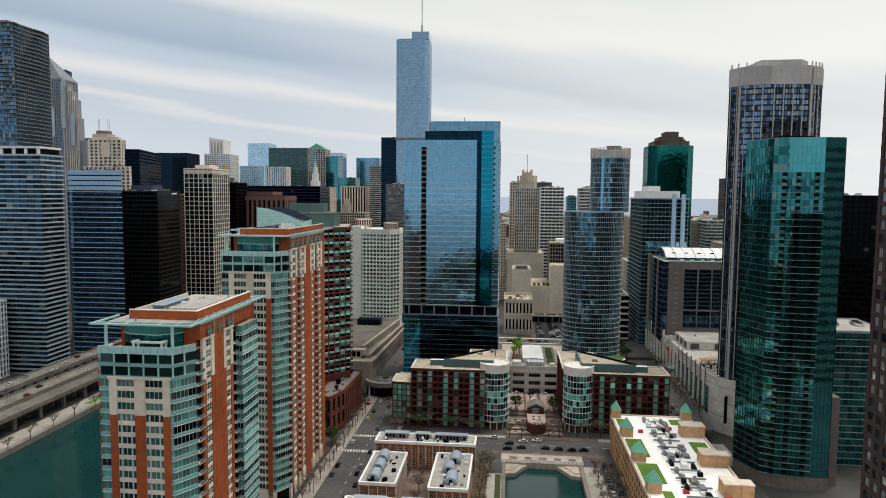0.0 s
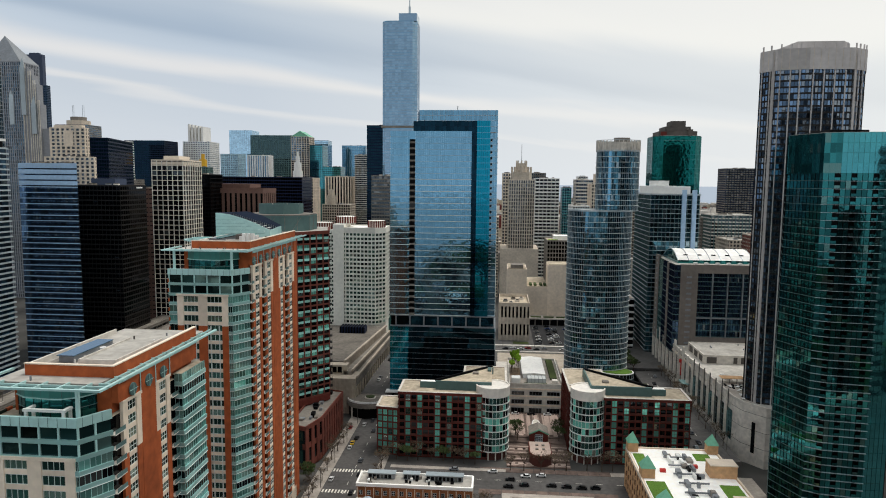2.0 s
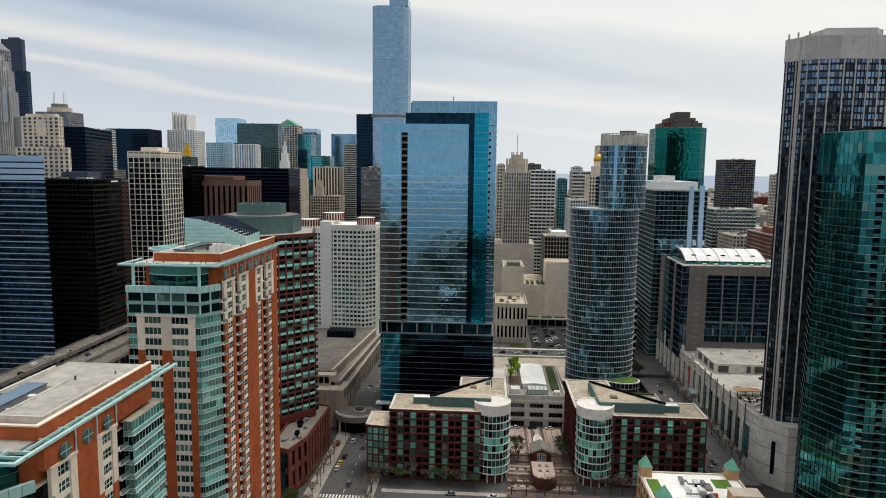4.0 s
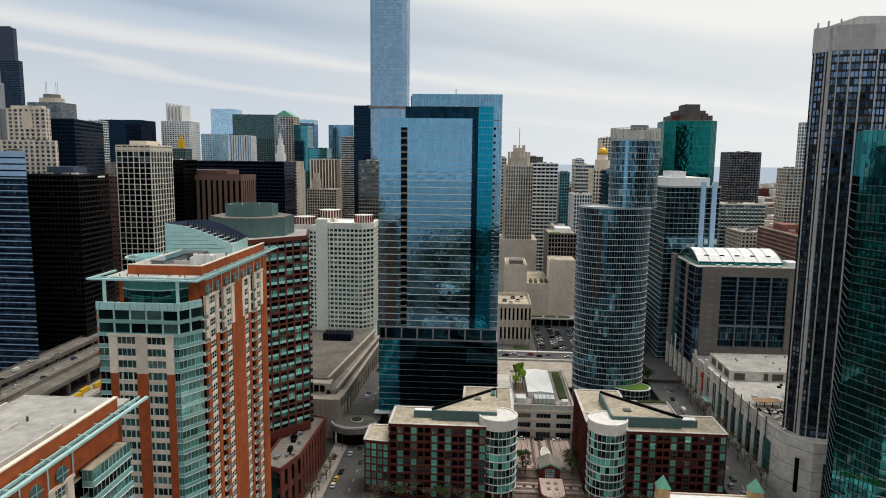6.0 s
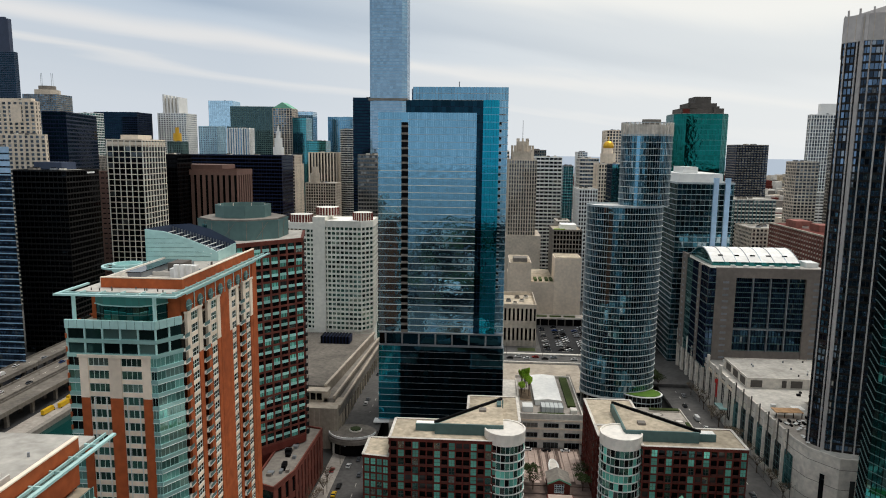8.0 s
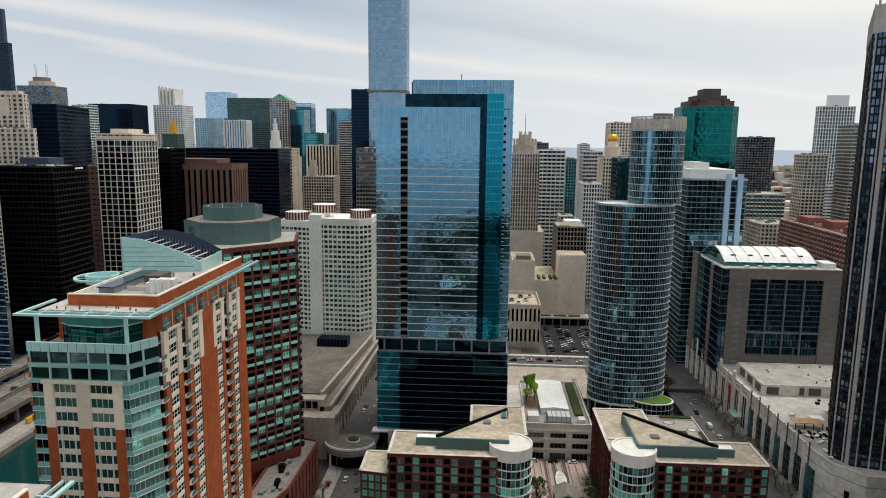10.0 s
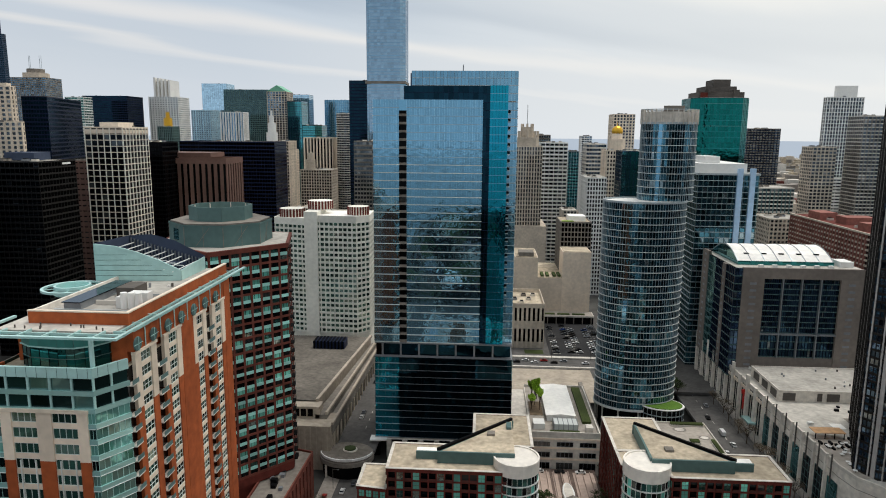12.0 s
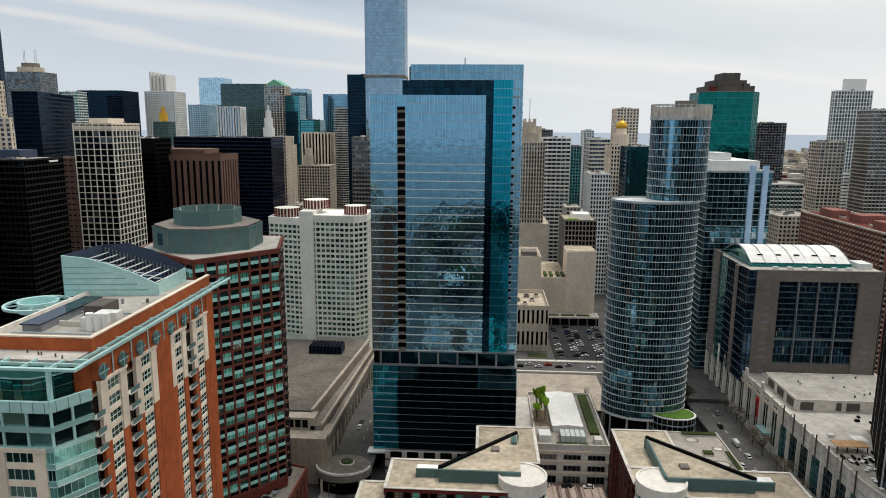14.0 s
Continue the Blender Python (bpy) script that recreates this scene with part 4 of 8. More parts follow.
def riverside(x0, x1, y0, y1, zc, plan, medals, sail):
    """Orange brick tower with stone heads, teal glass corners, roof frame and penthouse."""
    b = Building("riverside_tower", "orange brick and teal glass apartment tower with flat roof frame", "apartment tower", "riverside towers", (x1, y0))
    fh = 3.2
    zt = zc - 7.4
    zs = zt - 7.9
    nf = int((zs - 3) / fh)
    zb = zs - nf * fh
    xc, yc = x1 - 3.6, y0 + 6.0
    foot = [(x0, y0), (xc, y0), (x1, yc), (x1, y1), (x0, y1)]
    b.solid("core", foot, 0, zt - 1.0, G_DARK, grow=-0.5)
    teal = (1.05, 0.2, G_SPAN)
    tone = random.Random(round(zc))

    def glass(p, q, za, zz, bay=2.4):
        w = math.hypot(q[0] - p[0], q[1] - p[1])
        k, n = max(1, round(w / bay)), max(1, round((zz - za) / fh))
        hz_, bw = (zz - za) / n, w / k
        b.face(p, q, za, zz, n, k, teal, None, None)
        fr, _ = b.frame_at(p, q)
        for i in range(n):
            b.add("slab_line", slab(w, 0.1, 0.12, WHITE_FRAME), fr, w / 2, -0.2, za + hz_ * i + 0.02)
            dim = tone.random()
            for j in range(k):
                g = G_RIVER if dim < 0.74 else G_DARK if dim > 0.92 else G_GALLERY
                b.add("pane", window(bw, hz_ - 1.01, TEAL_METAL, g, 2, 1, 0.06, 0.1), fr, bw * (j + 0.5), 0.12, za + hz_ * i + 1.03)

    def column(p, q, za, zz, cols=3, rows=2):
        w = math.hypot(q[0] - p[0], q[1] - p[1])
        b.face(p, q, za, zz, max(1, round((zz - za) / fh)), 1, (1.1, 0.1, STONE), None, (window(w, fh - 1.1, WHITE_FRAME, G_WIN, cols, rows, 0.09), 0.1), panename="window", spandrel="sill_panel")

    def pier(p, q, za, zz, mat, name, out=0.3):
        w = math.hypot(q[0] - p[0], q[1] - p[1])
        fr, _ = b.frame_at(p, q)
        b.add(name, slab(w, out + 0.4, zz - za, mat), fr, w / 2, 0.4, za)

    def balconies(p, q, za, zz):
        w = math.hypot(q[0] - p[0], q[1] - p[1])
        fr, _ = b.frame_at(p, q)
        k = kit([(-w / 2, w / 2, -0.9, 1.4, 0, 0.22, 0), (-w / 2 + 0.05, w / 2 - 0.05, -0.88, -0.82, 0.22, 1.15, 1), (-w / 2, w / 2, 1.4, 1.5, 0, fh, 2), (-w * 0.3, w * 0.3, 1.34, 1.39, 0.24, 2.4, 3)], [CONCRETE, TEAL_PANEL, BRICK_RED, G_DARK])
        for i in range(int((zz - za) / fh)):
            b.add("balcony", k, fr, w / 2, 0.0, za + i * fh)

    def medallion(fr, s, z):
        turn = Matrix.Translation((s, -0.15, z)) @ Matrix.Rotation(radians(90), 4, "X")
        bm = bmesh.new()
        bmesh.ops.create_cone(bm, cap_ends=True, segments=20, radius1=1.45, radius2=1.4, depth=0.3, matrix=fr @ turn)
        disc = part("medallion", bm, TEAL_PANEL, b.ob, "round grey teal wall medallion")
        bm = bmesh.new()
        block(-1.7, 1.7, -0.06, 0.06, 0.16, 0.26, 0, bm)
        block(-0.06, 0.06, -1.5, 1.5, 0.16, 0.26, 0, bm)
        bm.transform(fr @ turn)
        part("medallion_cross", bm, TEAL_METAL, disc)

    # front
    xa, xb = x0 + 2.9, x0 + 20.2
    w = (xb - xa - 7.2) / 2
    glass((x0, y0), (xa, y0), zb, zs)
    glass((xb, y0), (xc, y0), zb, zs)
    glass((xc, y0), (x1, yc), zb, zs, 2.3)
    # two open gallery floors under the terrace parapet, their shade put into dark panes
    for p, q in (((x0, y0), (xc, y0)), ((xc, y0), (x1, yc))):
        w_ = math.hypot(q[0] - p[0], q[1] - p[1])
        b.face(p, q, zs, zt - 0.9, 2, max(2, round(w_ / 4.6)), (0.95, 0.25, G_SPAN), (0.4, 0.1, TEAL_METAL), (G_GALLERY, 0.35), panename="gallery_pane", piername="gallery_column", spandrel="gallery_band")
    for p, q in (((x0, y0), (xc, y0)), ((xc, y0), (x1, yc))):
        fr, w_ = b.frame_at(p, q)
        b.add("parapet_band", slab(w_ + 0.2, 0.6, 2.0, TEAL_METAL), fr, w_ / 2, 0.3, zt - 0.9)
        for i in range(round(w_ / 2.0)):
            b.add("parapet_joint", slab(0.07, 0.05, 2.0, TEAL_PANEL), fr, 1 + 2.0 * i, -0.3, zt - 0.9)
    cuts = [xa, xa + 2.1, xa + 2.1 + w, xa + 5.1 + w, xa + 5.1 + 2 * w, xb]
    zstone = zs - 3.1 * fh
    for i, (u, v) in enumerate(zip(cuts, cuts[1:])):
        if i % 2:
            column((u, y0), (v, y0), zb, zs, 4, 1)
            for f_ in (0.2, 0.8):
                xm = u + (v - u) * f_
                pier((xm - 0.09, y0), (xm + 0.09, y0), zb, zstone, WHITE_FRAME, "white_mullion", 0.24)
        else:
            pier((u, y0), (v, y0), 0, zstone, BRICK, "brick_pier")
            pier((u, y0), (v, y0), zstone, zs, STONE, "stone_pier", 0.34)
    pier((xa - 0.3, y0), (xb + 0.3, y0), zs, zs + 0.7, STONE, "stone_cap", 0.6)
    pier((x0, y0), (xc, y0), 0, zb, STONE, "base_wall", 0.3)
    # river side and back: plain version of the front
    for p, q in (((x0, y1), (x0, y0)), ((x1, y1), (x0, y1))):
        b.face(p, q, zb, zt - 0.2, round((zt - zb) / fh), 10, (1.2, 0.2, BRICK), (1.6, 0.3, BRICK), (G_WIN, 0.16), seen=False, panename="rear_pane", spandrel="rear_spandrel", piername="rear_pier")
    # street side, from the glass corner backwards
    k = (y1 - y0) / 58.0
    s = yc
    zside = zt + 0.6
    zhi = zside - 3.5 * fh
    for kind, e in plan:
        p, q = (x1, s), (x1, e)
        if kind == "g":
            o = 2.0
            glass((x1, s), (x1 + o, s), zb, zt + 0.6)
            glass((x1 + o, s), (x1 + o, e), zb, zt + 0.6)
            b.solid("bay_core", rect(x1 - 1, x1 + o, s, e), 0, zt + 0.2, G_DARK, grow=-0.3)
            b.solid("bay_top", rect(x1 - 1, x1 + o, s, e), zt + 0.2, zt + 0.5, ROOF_TAN, grow=-0.4)
        elif kind == "w":
            m = 0.26 * (e - s)
            column((x1, s + m), (x1, e - m), zb, zside, 3)
            for u, v in ((s, s + m), (e - m, e)):
                pier((x1, u), (x1, v), 0, zhi, BRICK, "brick_pier")
                pier((x1, u), (x1, v), zhi, zside + 0.3, STONE, "stone_pier", 0.34)
            pier((x1, s - 0.15), (x1, e + 0.15), zside + 0.3, zside + 0.9, STONE, "stone_cap", 0.55)
        elif kind == "p":
            pier(p, q, 0, zc - 1, BRICK, "brick_pier", 0.36)
        else:
            balconies(p, q, zb, zt - 1)
        s = e
    pier((x1, yc), (x1, y1), 0, zb, STONE, "base_wall", 0.3)
    # brick attic wall on the street side
    ya = yc + 2.6
    b.solid("attic_wall", rect(x1 - 1.2, x1 + 0.2, ya, y1 - 1), zside + 0.9, zc - 0.7, BRICK)
    fr, _ = b.frame_at((x1 + 0.36, 0), (x1 + 0.36, 1))
    for ym in medals:
        medallion(fr, ym, zc - 4.4)
        b.add("attic_rib", slab(0.28, 0.12, 4.6, TEAL_METAL), fr, ym + 3.3, 0.0, zc - 6.0)
    fw = y1 - 1 - ya
    b.add("fascia", slab(fw, 0.14, 1.0, TEAL_METAL), fr, ya + fw / 2, 0.0, zc - 1.7)
    # penthouse behind the roof terrace
    b.solid("terrace_floor", foot, zt - 1.0, zt - 0.8, ROOF_TAN, grow=-0.3)
    pts = [(x0 + 4.2, ya + 3), (x0 + 4.2, y0 + 6), (x0 + 7, y0 + 4.2), (x0 + 13, y0 + 3.4), (x1 - 9, y0 + 3.6), (x1 - 6.0, y0 + 5.5), (x1 - 4.5, y0 + 8), (x1 - 4.5, ya + 3)]
    b.solid("penthouse_core", pts, zt - 0.8, zc - 0.8, G_DARK, grow=-0.3)
    for p, q in zip(pts, pts[1:]):
        wide = max(1, round(math.hypot(q[0] - p[0], q[1] - p[1]) / 2.0))
        b.face(p, q, zt - 0.8, zc - 3.8, 2, wide, (0.14, 0.08, TEAL_PANEL), (0.07, 0.06, BLACK_METAL), (G_GREEN_DARK, 0.06), panename="penthouse_pane", piername="mullion", spandrel="penthouse_band")
        b.face(p, q, zc - 3.8, zc - 0.9, 1, wide, (0.25, 0.3, TEAL_METAL), (0.09, 0.16, TEAL_PANEL), (DEEP_TEAL, -0.1), panename="penthouse_panel", piername="mullion", spandrel="penthouse_band")
    b.solid("upper_wall", rect(x0 + 1.5, x1 - 1.25, ya, y1 - 1), zt - 0.8, zc - 0.8, BRICK)
    for cx, cy in ((x0 + 1.6, y0 + 1.2), (xc - 0.4, y0 + 1.2)):
        b.solid("column", ellipse(cx, cy, 0.45, 0.45, 12), zt - 0.8, zc - 0.4, TEAL_METAL)
    if not sail:
        for gx in (x0 + 9.5, x0 + 17.5):
            b.solid("pergola_post", rect(gx, gx + 0.5, y0 + 0.4, y0 + 0.9), zt - 0.8, zt + 2.0, WHITE_FRAME)
            b.solid("pergola_post", rect(gx, gx + 0.5, y0 + 2.6, y0 + 3.1), zt - 0.8, zt + 2.0, WHITE_FRAME)
            b.solid("pergola_beam", rect(gx - 0.1, gx + 0.6, y0 + 0.96, y0 + 3.2), zt + 2.0, zt + 2.5, WHITE_FRAME)
        b.solid("pergola_beam", rect(x0 + 9.2, x0 + 18.3, y0 + 0.3, y0 + 0.95), zt + 2.0, zt + 2.55, WHITE_FRAME)
    # roof frame that projects over front and street side
    fx0, fx1, fy0, fy1 = x0 - 1.5, x1 + 2.6, y0 - 1.6, y1 + 7.0
    bm = bmesh.new()
    b2 = lambda *a: block(a[0] - b.at[0], a[1] - b.at[0], a[2] - b.at[1], a[3] - b.at[1], a[4], a[5], 0, bm)
    b2(fx0, fx1, fy0, fy0 + 0.7, zc - 0.32, zc + 0.12)
    b2(fx0, fx1, fy0 + 2.6, fy0 + 2.9, zc - 0.4, zc + 0.1)
    b2(fx1 - 0.7, fx1, fy0 + 0.71, fy1, zc - 0.32, zc + 0.12)
    b2(fx1 - 2.2, fx1 - 1.9, fy0 + 5, fy1, zc - 0.4, zc + 0.1)
    b2(fx0, fx0 + 0.7, fy0 + 0.71, y0 + 12, zc - 0.32, zc + 0.12)
    for i in range(1, 6):
        xx = fx0 + (fx1 - fx0) * i / 6
        b2(xx - 0.15, xx + 0.15, fy0 + 0.71, y0 + 3.4, zc - 0.45, zc + 0.12)
    for i in range(10):
        yy = y0 + 3 + (fy1 - y0 - 3) * i / 10
        b2(x1 - 0.5, fx1 - 0.71, yy, yy + 0.3, zc - 0.45, zc + 0.12)
    part("roof_frame", bm, TEAL_METAL, b.ob, "pale teal painted steel roof frame")
    b.solid("roof", rect(x0 + 0.8, x1 - 0.9, y0 + 3.3, y1 + (0 if sail else 6)), zc - 0.75, zc - 0.2, ROOF_GREY)
    # brick upstand round the plant roof
    u0, u1 = x0 + 4.5, x1 - 0.2
    b.solid("upstand", rect(u0, u1, ya - 0.6, ya), zc - 0.2, zc + 2.2, BRICK)
    b.solid("upstand", rect(u1 - 0.6, u1, ya + 0.01, y1), zc - 0.2, zc + 2.2, BRICK)
    b.solid("coping", rect(u0 - 0.1, u1 + 0.1, ya - 0.7, ya + 0.1), zc + 2.2, zc + 2.45, STONE)
    b.solid("coping", rect(u1 - 0.7, u1 + 0.1, ya + 0.11, y1), zc + 2.2, zc + 2.45, STONE)
    b.solid("plant_roof", rect(u0, u1 - 0.61, ya + 0.01, y1), zc - 0.19, zc + 0.9, ROOF_GREY)
    b.solid("side_wall", rect(u0 - 0.5, u0, ya, y1 - 4), zc - 0.2, zc + 2.0, CONCRETE)
    zr = zc + 0.9
    b.solid("plant_screen", rect(u0 + 3.2, u0 + 6.8, ya + 6, ya + 26 * k), zr, zr + 1.5, GREY_METAL)
    b.solid("skylight", [(u0 + 3.0, ya + 5.5), (u0 + 7.0, ya + 5.5), (u0 + 7.0, ya + 26 * k), (u0 + 3.0, ya + 26 * k)], zr + 1.5, zr + 1.7, G_SLATE)
    b.solid("parapet_wall", rect(u0 + 7.6, u1 - 4.8, ya + 10 * k, ya + 10.4 * k), zr, zr + 1.0, CONCRETE)
    if not sail:
        b.solid("plant_pit", rect(u0 + 1.0, u0 + 7.4, ya + 2, ya + 24), zr, zr + 0.04, CONCRETE_DARK)
        b.solid("roof_pipe", ellipse(u0 + 8.6, ya + 14, 0.7, 0.7, 12), zr, zr + 1.6, WHITE)
        b.solid("raised_roof", rect(u0 + 9.5, u1 - 2.4, ya + 4, ya + 24), zr, zr + 1.1, ROOF_GREY)
        for q in (rect(u0 + 9.2, u0 + 9.5, ya + 3.7, ya + 24.3), rect(u1 - 2.4, u1 - 2.1, ya + 3.7, ya + 24.3), rect(u0 + 9.51, u1 - 2.41, ya + 3.7, ya + 4.0)):
            b.solid("kerb", q, zr, zr + 1.5, CONCRETE)
        rr = random.Random(18)
        for i in range(12):
            vx, vy = rr.uniform(x0 + 3, u1 - 3), rr.uniform(y0 + 4, y1 - 3)
            b.solid("roof_vent", ellipse(vx, vy, 0.22, 0.22, 8), zc - 0.2, zc + rr.uniform(0.5, 0.8) + (1.1 if vy > ya else 0), rr.choice((GREY_METAL, DARK_STONE, WHITE)))
    if sail:
        for i, (dx, dy, h) in enumerate(((-6.0, 9, 2.4), (-5.0, 12.2, 2.6), (-3.2, 12.6, 2.5), (-6.4, 14.5, 1.8))):
            b.solid("plant_unit", rect(u1 + dx - 1.1, u1 + dx + 1.1, ya + dy - 1.2, ya + dy + 1.2), zr, zr + h, WHITE)
        rr = random.Random(17)
        for i in range(16):
            vx, vy = rr.uniform(u0 + 1, u1 - 2), rr.uniform(ya + 1, ya + 30)
            b.solid("roof_vent", ellipse(vx, vy, 0.3, 0.3, 8), zr, zr + rr.uniform(0.5, 1.3), rr.choice((GREY_METAL, WHITE, DARK_STONE)))
        for i in range(10):
            vx, vy = rr.uniform(x0 + 3, x1 - 3), rr.uniform(y0 + 4, ya - 1.2)
            b.solid("roof_vent", ellipse(vx, vy, 0.16, 0.16, 6), zc - 0.2, zc + 0.4, DARK_STONE)
        for i in range(3):
            b.solid("roof_pipe", rect(u0 + 2, u1 - 3, ya + 4.5 + 7 * i, ya + 4.8 + 7 * i), zr + 0.2, zr + 0.5, SILVER)
        b.solid("plant_frame", rect(u0 + 8.4, u0 + 12.4, ya + 17, ya + 23), zr, zr + 2.2, DARK_STONE)
        for i in range(3):
            b.solid("tank", ellipse(u1 - 5.4 + 1.6 * i, ya + 8, 0.7, 0.7, 14), zr, zr + 3.4, WHITE)
        # glazed plant enclosure with a falling curved rim
        a, c = (x0 - 1.0 - b.at[0], y1 - 18.0 - b.at[1]), (x1 - 5.6 - b.at[0], y1 - 15.6 - b.at[1])
        rim = [(0.0, 9.3), (0.25, 8.7), (0.5, 7.2), (0.75, 5.2), (1.0, 2.6)]
        bm = bmesh.new()
        for (t0, h0), (t1, h1) in zip(rim, rim[1:]):
            pa = [(a[0] + (c[0] - a[0]) * t, a[1] + (c[1] - a[1]) * t) for t in (t0, t1)]
            vs = []
            for off in (0, 0.35):
                vs += [bm.verts.new((pa[0][0], pa[0][1] + off, zr)), bm.verts.new((pa[1][0], pa[1][1] + off, zr)), bm.verts.new((pa[1][0], pa[1][1] + off, zr + h1)), bm.verts.new((pa[0][0], pa[0][1] + off, zr + h0))]
            for f in ((0, 1, 2, 3), (5, 4, 7, 6), (3, 2, 6, 7)):
                bm.faces.new([vs[j] for j in f])
        bmesh.ops.remove_doubles(bm, verts=bm.verts[:], dist=0.01)
        part("screen_wall", bm, TEAL_METAL, b.ob, "pale teal panelled screen wall")
        X0, X1, Y0, Y1 = x0 - 1.0, x1 - 5.6, y1 - 17.6, y1 - 1.0
        for i in range(1, 6):
            z = zr + 1.3 * i
            e = X1 - (X1 - X0) * (0.12 * max(0, i - 1))
            b.solid("panel_joint", [(X0, Y0 - 0.47), (e - 2, Y0 - 0.47 + 2.1 * (e - X0) / (X1 - X0)), (e - 2, Y0 - 0.36 + 2.1 * (e - X0) / (X1 - X0)), (X0, Y0 - 0.36)], z, z + 0.07, TEAL_PANEL)
        bm = bmesh.new()
        q3 = lambda p: bm.verts.new((p[0] - b.at[0], p[1] - b.at[1], p[2]))
        bm.faces.new([q3(p) for p in ((X1, Y0 + 2.2, zr), (X1, Y1, zr), (X1, Y1, zr + 3.4), (X1, Y0 + 2.2, zr + 2.6))])
        bm.faces.new([q3(p) for p in ((X1 - 0.3, Y1, zr), (X1 - 0.3, Y0 + 2.2, zr), (X1 - 0.3, Y0 + 2.2, zr + 2.6), (X1 - 0.3, Y1, zr + 3.4))])
        bm.faces.new([q3(p) for p in ((X1, Y0 + 2.2, zr + 2.6), (X1, Y1, zr + 3.4), (X1 - 0.3, Y1, zr + 3.4), (X1 - 0.3, Y0 + 2.2, zr + 2.6))])
        part("screen_end", bm, TEAL_METAL, b.ob)
        bm = bmesh.new()
        back = [(0.0, 8.8), (0.3, 9.2), (0.6, 7.6), (1.0, 3.6)]
        for (t0, h0), (t1, h1) in zip(back, back[1:]):
            xa_, xb_ = X0 + (X1 - X0) * t0, X0 + (X1 - X0) * t1
            bm.faces.new([q3(p) for p in ((xa_, Y1, zr), (xb_, Y1, zr), (xb_, Y1, zr + h1), (xa_, Y1, zr + h0))])
            bm.faces.new([q3(p) for p in ((xb_, Y1 + 0.3, zr), (xa_, Y1 + 0.3, zr), (xa_, Y1 + 0.3, zr + h0), (xb_, Y1 + 0.3, zr + h1))])
        bm.faces.new([q3(p) for p in ((X0, Y0, zr), (X0, Y1, zr), (X0, Y1, zr + 8.8), (X0, Y0, zr + 9.3))])
        bm.faces.new([q3(p) for p in ((X0 - 0.3, Y1, zr), (X0 - 0.3, Y0, zr), (X0 - 0.3, Y0, zr + 9.3), (X0 - 0.3, Y1, zr + 8.8))])
        bmesh.ops.remove_doubles(bm, verts=bm.verts[:], dist=0.01)
        part("screen_back", bm, HAZE_NAVY, b.ob)
        for i in range(22):
            xx = X0 + 0.6 + (X1 - X0 - 1.2) * i / 21
            b.solid("louvre", rect(xx - 0.12, xx + 0.12, Y1 - 0.5, Y1), zr, zr + 8.2 - 5.4 * i / 21, GREY_METAL)
        for i in range(9):
            tt = 0.06 + 0.105 * i
            xx = X0 + (X1 - X0) * tt
            b.solid("screen_brace", [(xx, Y0 + 1.5), (xx + 0.3, Y0 + 1.5), (xx + 0.3, Y1), (xx, Y1)], zr + 7.2 - 5.6 * tt, zr + 7.4 - 5.6 * tt, WHITE_FRAME)
            if i < 8:
                b.solid("screen_rail", [(xx + 0.3, Y0 + 8), (X0 + (X1 - X0) * (tt + 0.105), Y0 + 8), (X0 + (X1 - X0) * (tt + 0.105), Y0 + 8.25), (xx + 0.3, Y0 + 8.25)], zr + 6.9 - 5.6 * tt, zr + 7.1 - 5.6 * tt, WHITE_FRAME)
        b.solid("inner_floor", rect(X0 + 0.4, X1 - 0.4, Y0 + 2.4, Y1 - 0.6), zr, zr + 0.15, HAZE_NAVY)
        for i in range(7):
            yy = Y0 + 3.2 + 1.8 * i
            b.solid("louvre", rect(X0 + 1.2, X1 - 4.5, yy, yy + 1.0), zr + 0.15, zr + 2.4, HAZE_NAVY)
        # ring canopy at the river corner
        cx, cy = x0 - 4.5, y1 - 22
        for r0, r1, zz, hh in ((6.2, 6.9, zc - 0.2, 0.5), (3.6, 4.1, zc - 1.4, 2.2)):
            bm = bmesh.new()
            n = 40
            rings = []
            for r, z in ((r0, zz), (r1, zz), (r1, zz + hh), (r0, zz + hh)):
                rings.append([bm.verts.new((cx + r * math.cos(2 * math.pi * i / n) - b.at[0], cy + r * math.sin(2 * math.pi * i / n) - b.at[1], z)) for i in range(n)])
            for k2 in range(4):
                for i in range(n):
                    bm.faces.new((rings[k2][i], rings[k2][(i + 1) % n], rings[(k2 + 1) % 4][(i + 1) % n], rings[(k2 + 1) % 4][i]))
            part("ring_canopy", bm, TEAL_METAL, b.ob, "round teal steel canopy ring")
        for i in range(10):
            an = 2 * math.pi * i / 10
            fr = Matrix.Translation((cx - b.at[0], cy - b.at[1], zc)) @ Matrix.Rotation(an, 4, "Z")
            b.add("ring_spoke", kit([(4.0, 6.3, -0.1, 0.1, 0, 0.25, 0)], [TEAL_METAL]), fr, 0, 0, 0)
        b.solid("ring_turret", ellipse(cx + 1.2, cy + 2.5, 4.4, 4.4, 24), 60, zc - 1.5, TEAL_METAL)
    b.flush({"pane": 60, "window": 110, "spandrel": 40, "sill_panel": 30, "mullion": 10, "balcony": 26, "brick_pier": 24, "stone_pier": 24, "stone_cap": 4, "base_wall": 4, "attic_rib": 8, "parapet_band": 2, "parapet_joint": 0, "fascia": 2, "penthouse_pane": 40, "penthouse_panel": 20, "penthouse_band": 30, "ring_spoke": 12, "slab_line": 0, "white_mullion": 4, "gallery_pane": 12, "gallery_column": 12, "gallery_band": 4})


# ---- red brick hotel with turquoise panels ----


